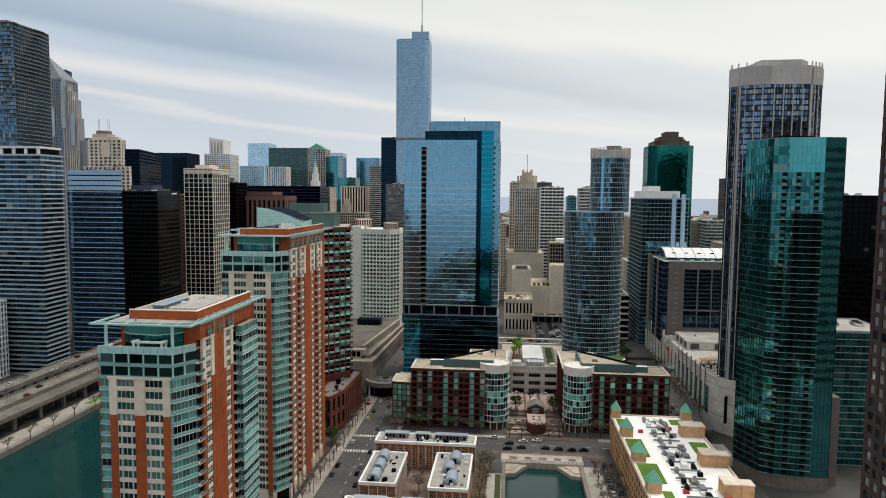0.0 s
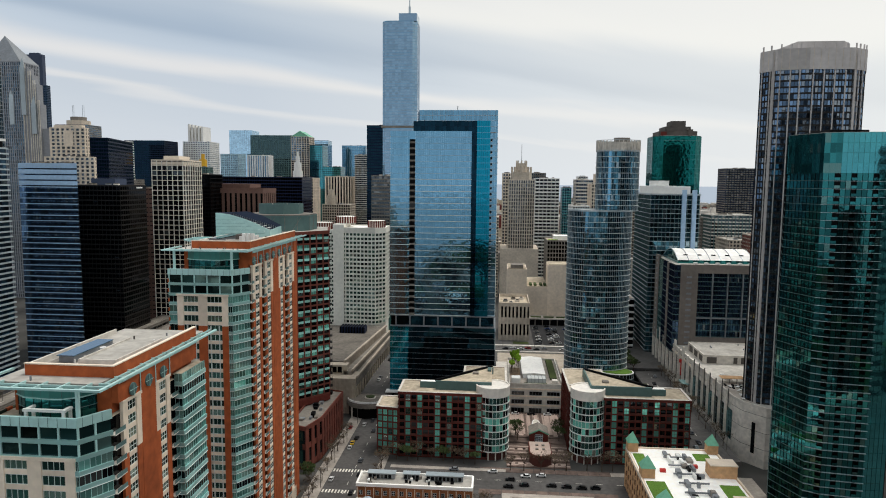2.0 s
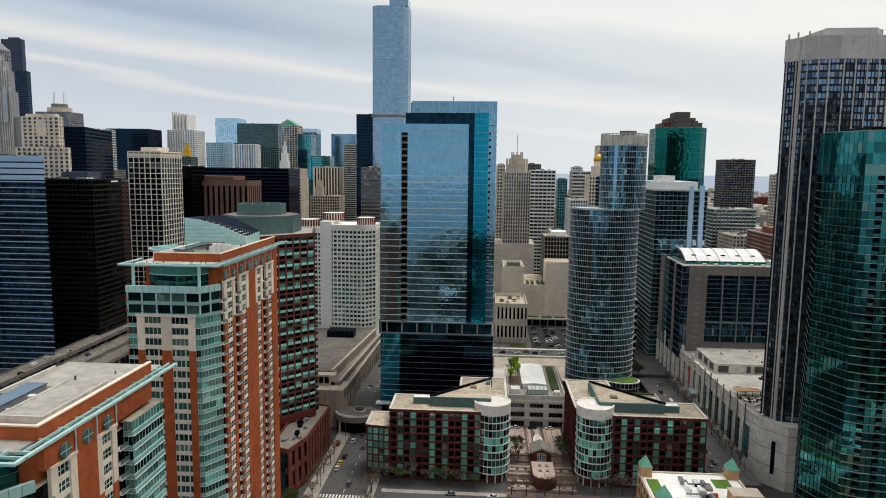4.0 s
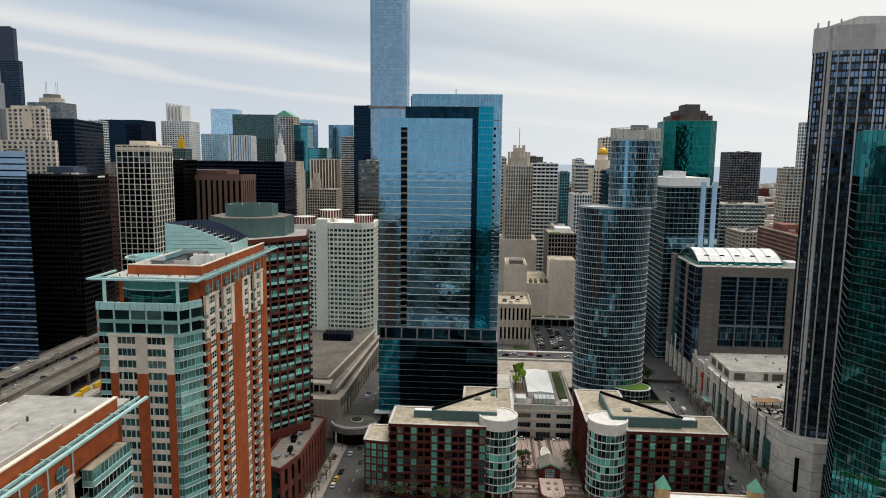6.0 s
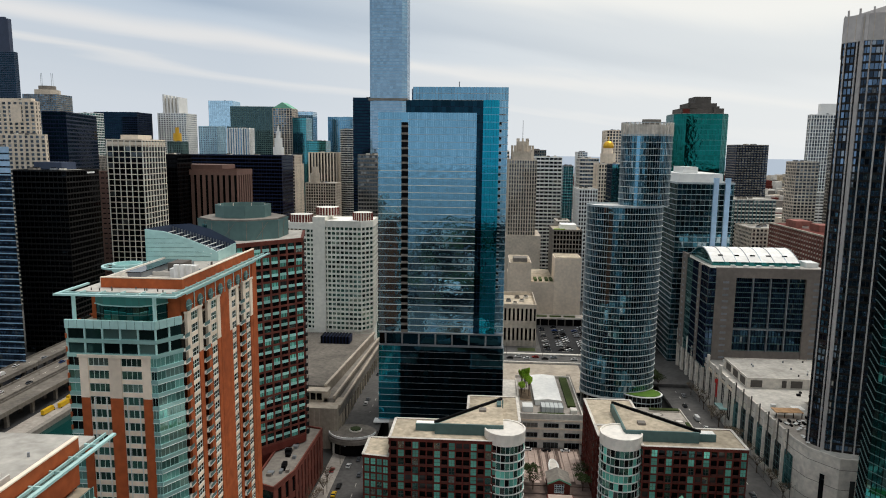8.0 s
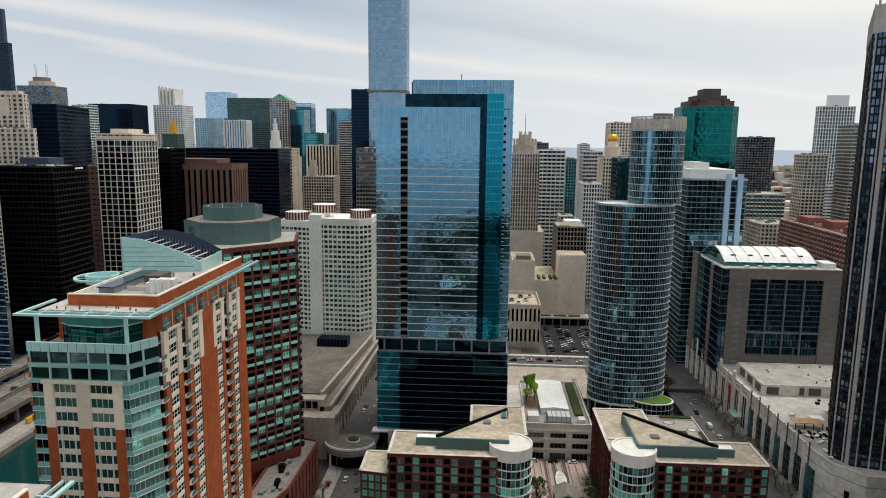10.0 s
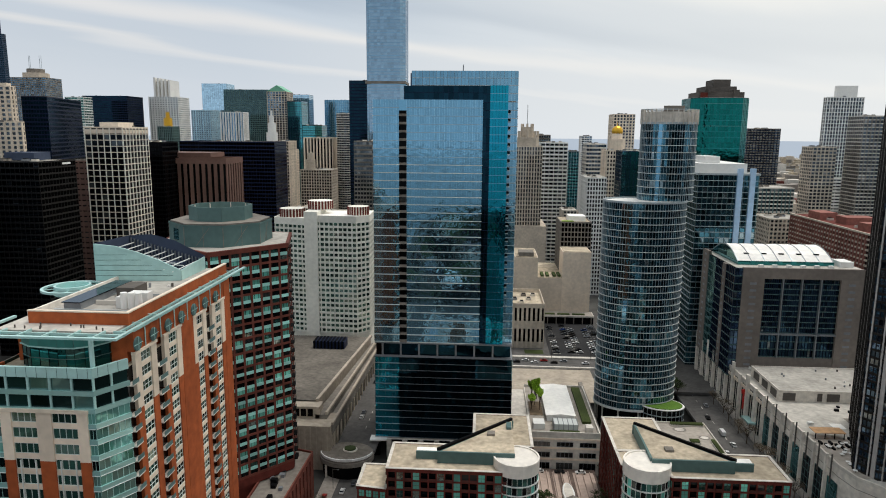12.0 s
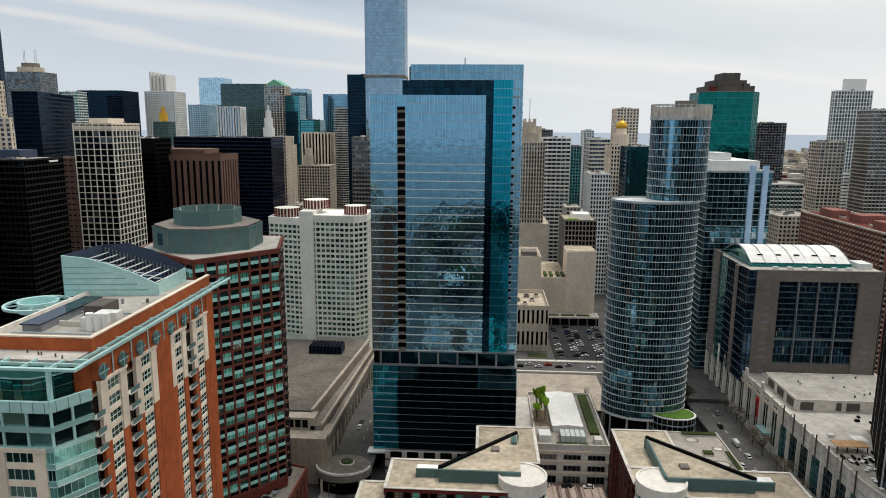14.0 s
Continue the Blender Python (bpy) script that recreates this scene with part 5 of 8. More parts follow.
def brick_hotel():
    poly = [(-111, 356), (-90.8, 378.4), (-97.0, 404), (-140, 405), (-137, 374)]
    b = Building("brick_hotel_tower", "red brick hotel tower with turquoise window panels and octagonal roof", "hotel tower", at=(-112, 380))
    b.solid("core", poly, 0, 108, BRICK_RED, grow=-0.45)
    z0, z1, n = 24.0, 107.0, 16
    fh = (z1 - z0) / n
    rnd = random.Random(5)
    for i in range(5):
        p, q = poly[i], poly[(i + 1) % 5]
        seen = i in (0, 4)
        fr, w = b.frame_at(p, q)
        bays = max(4, round(w / 4.0))
        bw = w / bays
        b.face(p, q, z0, z1, n, bays, (0.8, 0.2, HOTEL_BRICK), (0.8, 0.24, HOTEL_BRICK), None, seen)
        ww, hh = bw - 0.8, fh - 0.8
        kits = []
        for low, high in ((G_DARK, G_DARK), (G_LOFT, G_DARK), (G_DARK, G_LOFT), (G_TEAL, G_DARK), (G_DARK, G_TEAL)):
            kits.append(kit([(-ww / 2, ww / 2, -0.05, 0.05, 0, hh * 0.36, 1), (-ww / 2, ww / 2, -0.28, 0.05, hh * 0.36, hh * 0.62, 0), (-ww / 2, ww / 2, -0.05, 0.05, hh * 0.62, hh, 2), (-ww * 0.25 - 0.07, -ww * 0.25 + 0.07, -0.12, -0.04, 0, hh, 3), (ww * 0.25 - 0.07, ww * 0.25 + 0.07, -0.12, -0.04, 0, hh, 3)], [G_SHER, low, high, BLACK_METAL]))
        for r in range(n):
            for c in range(bays):
                b.add("window", rnd.choice(kits), fr, bw * c + 0.8 + ww / 2, 0.14, z0 + fh * r + 0.8, seen)
        b.add("cornice", slab(w + 0.6, 1.1, 1.6, HOTEL_BRICK), fr, w / 2, 0.5, 106.8, seen)
        b.add("base_band", slab(w, 0.7, 3.0, BRICK_RED), fr, w / 2, 0.4, 21.0, seen)
    b.solid("roof", poly, 108.0, 108.4, ROOF_GREY, grow=-0.4)
    octo = lambda r: [(-116.2 + r * math.cos(radians(22.5 + 45 * i)), 382.4 + r * math.sin(radians(22.5 + 45 * i))) for i in range(8)]
    b.solid("lower_turret", octo(18.0), 108.4, 116.0, TEAL_PANEL, "grey teal metal octagon")
    b.solid("turret_ledge", octo(17.4), 116.0, 116.5, CONCRETE_DARK)
    b.solid("turret_rim", octo(18.0), 115.4, 116.0, TEAL_PANEL, grow=0.15)
    b.solid("turret_floor", octo(10.7), 116.5, 117.2, CONCRETE)
    b.solid("turret_plant", ellipse(-117, 383, 3.4, 3.4, 10), 117.2, 118.4, CONCRETE_DARK)
    for zr, rr in ((120.6, 11.0),):
        o = octo(rr)
        for i in range(8):
            fr, w = b.frame_at(o[i], o[(i + 1) % 8])
            b.add("rim_panel", slab(w, 0.45, 5.0, TEAL_PANEL), fr, w / 2, 0.3, zr - 4.1)
            b.add("rim_rib", slab(0.25, 0.3, 4.6, CONCRETE), fr, w / 2, 0.6, zr - 3.9)
    for rr, zb, hh in ((18.0, 108.4, 7.4), (10.9, 116.5, 4.0)):
        o = octo(rr)
        for i in range(8):
            fr, w = b.frame_at(o[i], o[(i + 1) % 8])
            b.add("turret_seam", slab(0.2, 0.12, hh, CONCRETE_DARK), fr, 0.1, 0.0, zb)
            b.add("turret_seam", slab(0.12, 0.1, hh, CONCRETE_DARK), fr, w / 2, 0.0, zb)
            if rr > 12:
                b.add("turret_seam", slab(0.14, 0.1, 8.2, CONCRETE_DARK), fr @ Matrix.Translation((w * 0.3, 0, 108.8)) @ Matrix.Rotation(radians(38), 4, "Y"), 0, 0.0, 0)
    o = octo(18.0)
    fr, w = b.frame_at(o[4], o[5])
    b.add("turret_window", slab(4.5, 0.12, 4.0, G_GREEN), fr, w / 2, 0.0, 110.2)
    for i in range(26):
        fr, w = b.frame_at((-90.8, 378.4), (-97.0, 404))
        b.add("balcony", kit([(-2, 2, -1.3, 0, 0, 0.25, 0), (-2, 2, -1.3, -1.2, 0.25, 1.2, 1)], [BLACK_METAL, BLACK_METAL]), fr, 2.6, -0.3, z0 + 3.3 * i)
    b.flush({"window": 200, "spandrel": 40, "pier": 20, "cornice": 5, "base_band": 5, "rim_panel": 8, "turret_seam": 40, "turret_window": 2, "balcony": 26})
    # brick wing along the street
    p = Building("brick_wing", "low red brick hotel wing with a gravel roof", "building", at=(-92, 370))
    wing = [(-101, 342), (-92, 338), (-88, 352), (-87, 392), (-101, 396)]
    p.solid("core", wing, 0, 20, HOTEL_BRICK, grow=-0.3)
    p.solid("roof", wing, 20, 20.3, CONCRETE_DARK, grow=-0.5)
    rr = random.Random(12)
    for i in range(16):
        x, y = rr.uniform(-98, -91), rr.uniform(346, 388)
        p.solid("roof_plant", rect(x, x + rr.uniform(0.8, 2.5), y, y + rr.uniform(0.8, 3)), 20.3, 21 + 1.5 * rr.random(), rr.choice((BLACK_METAL, GREY_METAL, CONCRETE_DARK)))
    p.solid("stair_window", rect(-96.2, -93.4, 338.6, 339.6), 2, 19, G_TEAL)
    for i in range(5):
        u, v = wing[i], wing[(i + 1) % 5]
        fr, w = p.frame_at(u, v)
        p.face(u, v, 1, 19, 2, max(2, round(w / 4.4)), (2.6, 0.1, HOTEL_BRICK), (2.6, 0.35, HOTEL_BRICK), (G_DARK if i != 2 else BRICK_BROWN, 0.1))
        p.add("parapet", slab(w, 0.6, 2.0, HOTEL_BRICK), fr, w / 2, 0.4, 19)
    p.flush({"pane": 80, "spandrel": 30, "pier": 40, "parapet": 6})


# ---- red brick loft blocks with rotundas ----


def loft_block(name, wings, rot, clad, deck, tri):
    b = Building(name, "red brick loft block with teal windows and white rotunda", "apartment building", "loft blocks", rot)
    rnd = random.Random(8)
    for poly, h in wings:
        b.solid("core", poly, 0, h, BRICK_RED, grow=-0.45)
        b.solid("roof", poly, h, h + 0.25, ROOF_TAN, grow=-0.35)
        n = round((h - 1) / 3.45)
        fh = (h - 1.0) / n
        for i in range(len(poly)):
            p, q = poly[i], poly[(i + 1) % len(poly)]
            fr, w = b.frame_at(p, q)
            bays = max(2, round(w / 2.9))
            bw = w / bays
            b.face(p, q, 0, h - 1.0, n, bays, (0.55, 0.2, BRICK_RED), (0.5, 0.35, BRICK_RED), None)
            ww, hh = bw - 0.5, fh - 0.55
            kits = [window(ww, hh, DARK_STONE, g, 2, 2, 0.08) for g in (G_TEAL, G_LOFT, G_LOFT)]
            rail = kit([(-ww / 2, ww / 2, -1.0, 0.0, 0, 0.2, 0), (-ww / 2, ww / 2, -1.0, -0.92, 0.2, 1.1, 1), (-ww / 2, ww / 2, 0.02, 0.1, 0.2, hh, 2)], [BRICK_RED, BRICK_BROWN, G_DARK])
            odd = [rnd.random() < 0.46 for _ in range(bays)]
            for r in range(n):
                for c in range(bays):
                    if odd[c]:
                        b.add("balcony", rail, fr, bw * c + 0.5 + ww / 2, 0.1, fh * r + 0.55)
                    else:
                        b.add("window", rnd.choice(kits), fr, bw * c + 0.5 + ww / 2, 0.12, fh * r + 0.55)
            b.add("cornice", slab(w + 0.4, 0.9, 1.3, BRICK_RED), fr, w / 2, 0.5, h - 0.9)
            b.add("coping", slab(w + 0.5, 1.1, 0.16, CONCRETE), fr, w / 2, 0.55, h + 0.41)
    # rotunda
    cx, cy = rot
    c = ellipse(cx, cy, 7.9, 7.9, 28)
    b.solid("rotunda_core", c, 4.2, 30.5, G_DARK, grow=-0.35)
    b.solid("rotunda_foot", ellipse(cx, cy, 6.6, 6.6, 20), 0, 4.2, BRICK_BROWN)
    for i in range(28):
        for r in range(8):
            b.face(c[i], c[(i + 1) % 28], 4.2 + 3.35 * r, 7.55 + 3.35 * r, 1, 1, (0.38, 0.34, WHITE), (0.11, 0.1, WHITE), (rnd.choice((G_LOFT, G_TEAL, G_TEAL, G_DARK) if r != 4 else (G_LOFT, G_LOFT, G_TEAL)), 0.06), panename="rotunda_pane", spandrel="rotunda_ring", piername="rotunda_mullion")
    b.solid("rotunda_drum", c, 31.0, 35.2, ROTUNDA_WHITE, "white plastered drum", grow=0.3)
    for i in range(28):
        fr, w = b.frame_at(c[i], c[(i + 1) % 28])
        b.add("drum_parapet", slab(w + 0.12, 0.62, 0.55, ROTUNDA_WHITE), fr, w / 2, 0.3, 35.15)
    for i in range(6):
        an = radians(200 + 28 * i)
        b.solid("rotunda_leg", ellipse(cx + 7.3 * math.cos(an), cy + 7.3 * math.sin(an), 0.3, 0.3, 8), 0, 4.2, CONCRETE)
    # teal roof screens and tan roof wedge
    b.solid("roof_wedge", tri, 32.2, 35.95, ROOF_TAN)
    for u0, u1, v0, v1, zt, mat in clad:
        b.solid("roof_screen", rect(u0, u1, v0, v1), 32.2, zt, mat)
    p, q, th = deck
    fr, w = b.frame_at(p, q)
    b.add("roof_parapet", slab(w, 1.0, 1.1, BLACK_METAL), fr, w / 2, 0, 35.8)
    b.add("roof_parapet", slab(w, 0.5, 3.6, TEAL_PANEL), fr, w / 2, -1.0, 32.3)
    b.flush({"window": 130, "balcony": 40, "spandrel": 24, "pier": 20, "cornice": 12, "coping": 12, "rotunda_pane": 40, "rotunda_ring": 40, "rotunda_mullion": 14, "roof_parapet": 4, "drum_parapet": 0})


# ---- oval tower ----


def oval_tower():
    b = Building("oval_glass_tower", "oval blue glass residential tower with white slab edges", "apartment tower", at=(58, 474))
    for cx, cy, rx, ry, z0, z1, n, k in ((58.2, 474, 19.6, 13.5, 14, 116, 31, 44), (69.5, 482, 13.2, 10.5, 116, 153, 11, 32)):
        c = ellipse(cx, cy, rx, ry, k)
        b.solid("core", c, z0, z1, G_BLACK, grow=-0.35)
        b.solid("roof", c, z1, z1 + 0.3, ROOF_WHITE, grow=-0.3)
        for i in range(k):
            b.face(c[i], c[(i + 1) % k], z0, z1, n, 2, (0.28, 0.45, WHITE_FRAME), (0.07, 0.2, SILVER), (G_OVAL, 0.14), seen=c[i][1] < cy + 2)
        for i in range(k):
            fr, w = b.frame_at(c[i], c[(i + 1) % k])
            b.add("roof_rim", slab(w + 0.1, 0.55, 1.0, SILVER), fr, w / 2, 0.2, z1)
        fr, w = b.frame_at(c[int(k * 0.66)], c[int(k * 0.66) + 1])
        b.add("glass_fin", slab(w * 0.7, 0.4, z1 - z0, G_BLUE), fr, w / 2, 0, z0)
    c = ellipse(69.5, 482, 13.2, 10.5, 32)
    b.solid("crown_core", c, 153, 159, CONCRETE_DARK, grow=-1.0)
    for i in range(32):
        fr, w = b.frame_at(c[i], c[(i + 1) % 32])
        b.add("crown_fin", slab(0.3, 0.9, 7.2, CONCRETE), fr, w / 2, 0.3, 153)
        b.add("crown_rail", slab(w + 0.1, 0.3, 0.4, SILVER), fr, w / 2, 0.1, 159.8)
        b.add("crown_panel", slab(w, 0.2, 5.8, CONCRETE), fr, w / 2, 0.4, 153.1)
    b.solid("plant", ellipse(72, 484, 5, 3, 12), 159, 162, CONCRETE_DARK)
    c = ellipse(58.2, 474, 17.5, 11.5, 28)
    b.solid("base", c, 0, 13.7, G_DARK)
    b.solid("soffit", ellipse(58.2, 474, 20.2, 14.1, 40), 13.2, 14.0, WHITE)
    for i in range(12):
        an = 2 * math.pi * i / 12
        b.solid("column", ellipse(58.2 + 19 * math.cos(an), 474 + 13 * math.sin(an), 0.5, 0.5, 8), 0, 13.2, CONCRETE)
    c = ellipse(69.5, 463, 10.6, 7.6, 28, radians(-12))
    b.solid("annex", c, 0, 16.4, G_DARK)
    for i in range(28):
        b.face(c[i], c[(i + 1) % 28], 3, 16.4, 4, 1, (0.5, 0.3, SILVER), (0.2, 0.2, SILVER), (G_SLATE, 0.1), panename="annex_pane", spandrel="annex_ring", piername="annex_mullion")
    b.solid("annex_rim", c, 16.4, 16.8, WHITE, grow=0.4)
    b.solid("green_roof", c, 16.8, 17.1, GRASS, "bright green planted roof", grow=-0.6)
    b.flush({"pane": 120, "spandrel": 50, "pier": 20, "roof_rim": 10, "glass_fin": 2, "crown_fin": 20, "crown_rail": 12, "crown_panel": 12, "annex_pane": 28, "annex_ring": 28})


# ---- right bank towers ----


def green_glass():
    b = Building("green_glass_tower", "dark green glass residential tower with pale slab edges", "apartment tower", at=(122, 315))
    poly = [(112, 302.5), (117, 299.8), (131, 297.6), (139.5, 298.5), (143, 332), (112, 334), (105.8, 318)]
    zt = 152.5
    b.solid("core", poly, 0, zt, G_BLACK, grow=-0.4)
    for i in range(7):
        p, q = poly[i], poly[(i + 1) % 7]
        w = math.hypot(q[0] - p[0], q[1] - p[1])
        k = max(1, round(w / 1.7))
        seen = i in (0, 1, 2, 6)
        if i == 2:
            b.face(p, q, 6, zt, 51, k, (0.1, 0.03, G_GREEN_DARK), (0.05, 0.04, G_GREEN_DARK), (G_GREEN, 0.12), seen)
            continue
        front = i in (0, 1)
        b.face(p, q, 6, 138, 46, k, (0.13, 0.5, SILVER) if front else (0.16, 0.2, TEAL_PANEL), (0.10, 0.06, BLACK_METAL), None, seen)
        fr, w = b.frame_at(p, q)
        bw, fh = w / k, 132 / 46
        clear = slab(bw - 0.06, 0.06, fh - 0.2, G_GREEN_DARK)
        recess = kit([(-bw / 2, bw / 2, 0.5, 0.6, 0, fh - 0.2, 0), (-bw / 2 + 0.05, bw / 2 - 0.05, -0.5, -0.44, 0.1, 1.1, 1)], [G_RECESS, G_GREEN_DARK])
        for j in range(k):
            open_bay = front and j % 4 == 2
            for r in range(46):
                b.add("balcony" if open_bay else "pane", recess if open_bay else clear, fr, bw * (j + 0.5), 0.14, 6 + fh * r + 0.22, seen)
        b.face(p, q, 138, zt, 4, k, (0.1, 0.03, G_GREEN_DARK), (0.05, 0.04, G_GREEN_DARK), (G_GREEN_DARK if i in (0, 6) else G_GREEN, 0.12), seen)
    b.solid("roof", poly, zt, zt + 0.2, ROOF_GREY, grow=-0.5)
    b.solid("base", poly, 0, 6, CONCRETE_DARK, grow=-0.1)
    b.solid("plant", rect(116, 130, 308, 325), zt, zt + 1.6, BLACK_METAL)
    b.solid("podium", rect(140, 146, 305, 345), 0, 40, HOTEL_STONE)
    b.flush({"pane": 90, "spandrel": 40, "pier": 16, "balcony": 30})


def finned_tower():
    b = Building("concrete_finned_tower", "tall concrete tower with blue windows and pale fins", "skyscraper", at=(140, 390))
    poly = [(116, 379), (120.5, 371), (133, 367.5), (152, 368), (160, 373), (164.5, 382), (168, 412), (138, 424)]
    b.solid("core", poly, 0, 186, G_BLACK, grow=-0.5)
    for i in range(8):
        p, q = poly[i], poly[(i + 1) % 8]
        w = math.hypot(q[0] - p[0], q[1] - p[1])
        k = max(2, round(w / 1.5))
        seen = i in (0, 1, 2, 3, 4, 7)
        b.face(p, q, 20, 186, 58, k, (0.8, 0.12, BLACK_STEEL), (0.14, 0.2, BLACK_STEEL), (G_FIN, 0.14), seen)
        fr, w = b.frame_at(p, q)
        for f in {0: (0.12, 0.6), 1: (0.1, 0.42, 0.72), 2: (0.1, 0.35, 0.6, 0.85), 3: (0.2, 0.5, 0.8), 4: (0.05, 0.6), 7: (0.2, 0.5, 0.8)}.get(i, (0.0,)):
            b.add("fin", slab(0.55, 0.5, 189.2 if f != 0.0 else 186, FIN_STONE), fr, max(0.6, w * f), 0.3, 8, seen)
        b.add("attic", slab(w + 0.2, 0.9, 9.5, FIN_STONE), fr, w / 2, 0.5, 185.5, seen)
        for j in range(max(2, round(w / 3))):
            b.add("attic_joint", slab(0.16, 0.1, 9.0, STONE_GREY), fr, w * (j + 0.5) / max(2, round(w / 3)), -0.4, 185.8, seen)
    for p, q, f, w_ in (((116, 379), (120.5, 371), 0.8, 1.5), ((152, 368), (160, 373), 0.2, 1.6)):
        fr, w = b.frame_at(p, q)
        b.add("corner_pier", slab(w_, 0.7, 186, FIN_STONE), fr, w * f, 0.3, 8)
    b.solid("cap", poly, 186, 194, FIN_STONE, grow=-1.0)
    b.solid("cap_block", [(130, 374), (150, 373), (156, 380), (154, 400), (128, 400)], 194, 199, FIN_STONE)
    b.solid("base", poly, 0, 20, CONCRETE, grow=0.4)
    b.flush({"pane": 110, "spandrel": 40, "pier": 20, "fin": 20, "attic": 8, "attic_joint": 20, "corner_pier": 2})


def vault_hotel():
    b = Building("vault_roof_hotel", "grey hotel block with dark glass and a curved white roof", "hotel", at=(140, 510))
    x0, x1, y0, y1, zb, zt = 109.0, 174, 488, 538, 24, 81.0
    b.solid("core", rect(x0, x1, y0, y1), 0, zt, G_BLACK, grow=-2.2)
    b.solid("roof", rect(x0, x1, y0, y1), zt, zt + 0.3, ROOF_GREY, grow=-1.0)
    n = 14

    def pil(p, q, za, zz, out=0.5):
        fr, w = b.frame_at(p, q)
        b.add("pilaster", slab(w, out + 1.0, zz - za, HOTEL_STONE), fr, w / 2, 1.0, za)
        for i in range(int((zz - za) / 3.6)):
            b.add("pilaster_joint", slab(w * 0.3, 0.12, 1.2, GREY_METAL), fr, w / 2, -out, za + 2 + 3.6 * i)

    gl = lambda p, q, k, za, zz, nf: b.face(p, q, za, zz, nf, k, (0.5, 0.2, TEAL_PANEL), (0.14, 0.3, NAVY_METAL), (G_VAULT if k > 3 else G_NAVY, 0.1))
    # front
    gl((x0, y0), (113, y0), 2, zb, zt, n)
    pil((113, y0), (124, y0), zb, 76.0)
    gl((124, y0 + 1.2), (162, y0 + 1.2), 36, 47, 76.0, 10)
    gl((124, y0 + 1.2), (162, y0 + 1.2), 24, 34, 46.4, 3)
    fr, w = b.frame_at((124, y0), (162, y0))
    b.add("ledge", slab(w, 2.0, 0.7, GREY_METAL), fr, w / 2, 1.2, 46.4)
    for i in range(1, 4):
        b.add("mullion_fin", slab(0.6, 1.6, 42, GREY_METAL), fr, w * i / 4, 1.2, 34)
    b.solid("base_wall", rect(124, 162, y0 + 0.4, y0 + 1.3), 20, 34, HOTEL_STONE)
    b.solid("frieze", rect(113, 173, y0 - 0.5, y0 + 1.2), 76.0, 81.6, HOTEL_STONE)
    pil((162, y0), (173, y0), zb, 76.0)
    # street side
    pil((x0, y1), (x0, 528), zb, zt + 2)
    b.face((x0, 528), (x0, 516), zb, zt, n, 5, (0.5, 0.1, TEAL_PANEL), (0.15, 0.1, TEAL_PANEL), (G_GREEN, 0.1))
    gl((x0, 516), (x0, 505), 5, zb, zt, n)
    pil((x0, 505), (x0, 500), zb, zt)
    gl((x0, 500), (x0, y0), 5, zb, zt, n)
    b.face((x1, y0), (x1, y1), zb, zt, n, 18, (0.7, 0.12, NAVY_METAL), (0.6, 0.2, HOTEL_STONE), (G_NAVY, 0.1), seen=False)
    b.face((x1, y1), (x0, y1), zb, zt, n, 20, (0.7, 0.12, NAVY_METAL), (0.6, 0.2, HOTEL_STONE), (G_NAVY, 0.1), seen=False)
    # vault
    vx0, vx1, vy0, vy1 = 113.5, 162, 497, 536
    prof = []
    for i in range(13):
        a = math.pi * (0.06 + 0.88 * i / 12)
        prof.append((vy0 + (vy1 - vy0) * i / 12, 81.6 + 7.6 * math.sin(a)))
    bm = bmesh.new()
    at = b.at
    for off, flip in ((0.0, False), (-0.5, True)):
        for (ya, za), (yb, zb2) in zip(prof, prof[1:]):
            f = [bm.verts.new(c) for c in ((vx0 - at[0], ya - at[1], za + off), (vx1 - at[0], ya - at[1], za + off), (vx1 - at[0], yb - at[1], zb2 + off), (vx0 - at[0], yb - at[1], zb2 + off))]
            bm.faces.new(f[::-1] if flip else f)
    part("vault", bm, ROOF_WHITE, b.ob, "white curved metal roof")
    for i in range(8):
        xx = vx0 + (vx1 - vx0) * i / 7
        bm = bmesh.new()
        for (ya, za), (yb, zb2) in zip(prof, prof[1:]):
            v = [bm.verts.new((xx + dx - at[0], y - at[1], z)) for dx in (-0.2, 0.2) for y, z in ((ya, za + 0.25), (yb, zb2 + 0.25), (ya, za - 0.3), (yb, zb2 - 0.3))]
            for f in ((0, 4, 5, 1), (0, 1, 3, 2), (4, 6, 7, 5)):
                bm.faces.new([v[j] for j in f])
        part("vault_rib", bm, GREY_METAL if i % 2 else SILVER, b.ob)
    for i in range(5):
        b.solid("roof_hatch", rect(vx0 + 5 + 9 * i, vx0 + 7.6 + 9 * i, 503, 504.2), 85.4, 86.6, BLACK_METAL)
    b.solid("clerestory", rect(vx0, vx1, vy0, vy1), zt, 83.4, G_GREEN_DARK, "green glass clerestory")
    for xx in (vx0 - 0.05, vx1 + 0.05):
        bm = bmesh.new()
        rim = [(y, z) for y, z in prof] + [(vy1, 82), (vy0, 82)]
        bm.faces.new([bm.verts.new((xx - at[0], y - at[1], z)) for y, z in rim])
        part("vault_end", bm, G_GREEN, b.ob, "green glass vault end")
    for i in range(6):
        b.solid("roof_unit", rect(122 + 7 * i, 124.2 + 7 * i, 490.5, 492.5), zt + 0.3, zt + 1.6, WHITE)
    b.solid("roof_unit", rect(164.5, 171, 495, 505), zt + 0.3, zt + 3, WHITE)
    b.flush({"pane": 100, "spandrel": 20, "pier": 20, "pilaster": 8, "pilaster_joint": 40, "ledge": 2, "mullion_fin": 4})


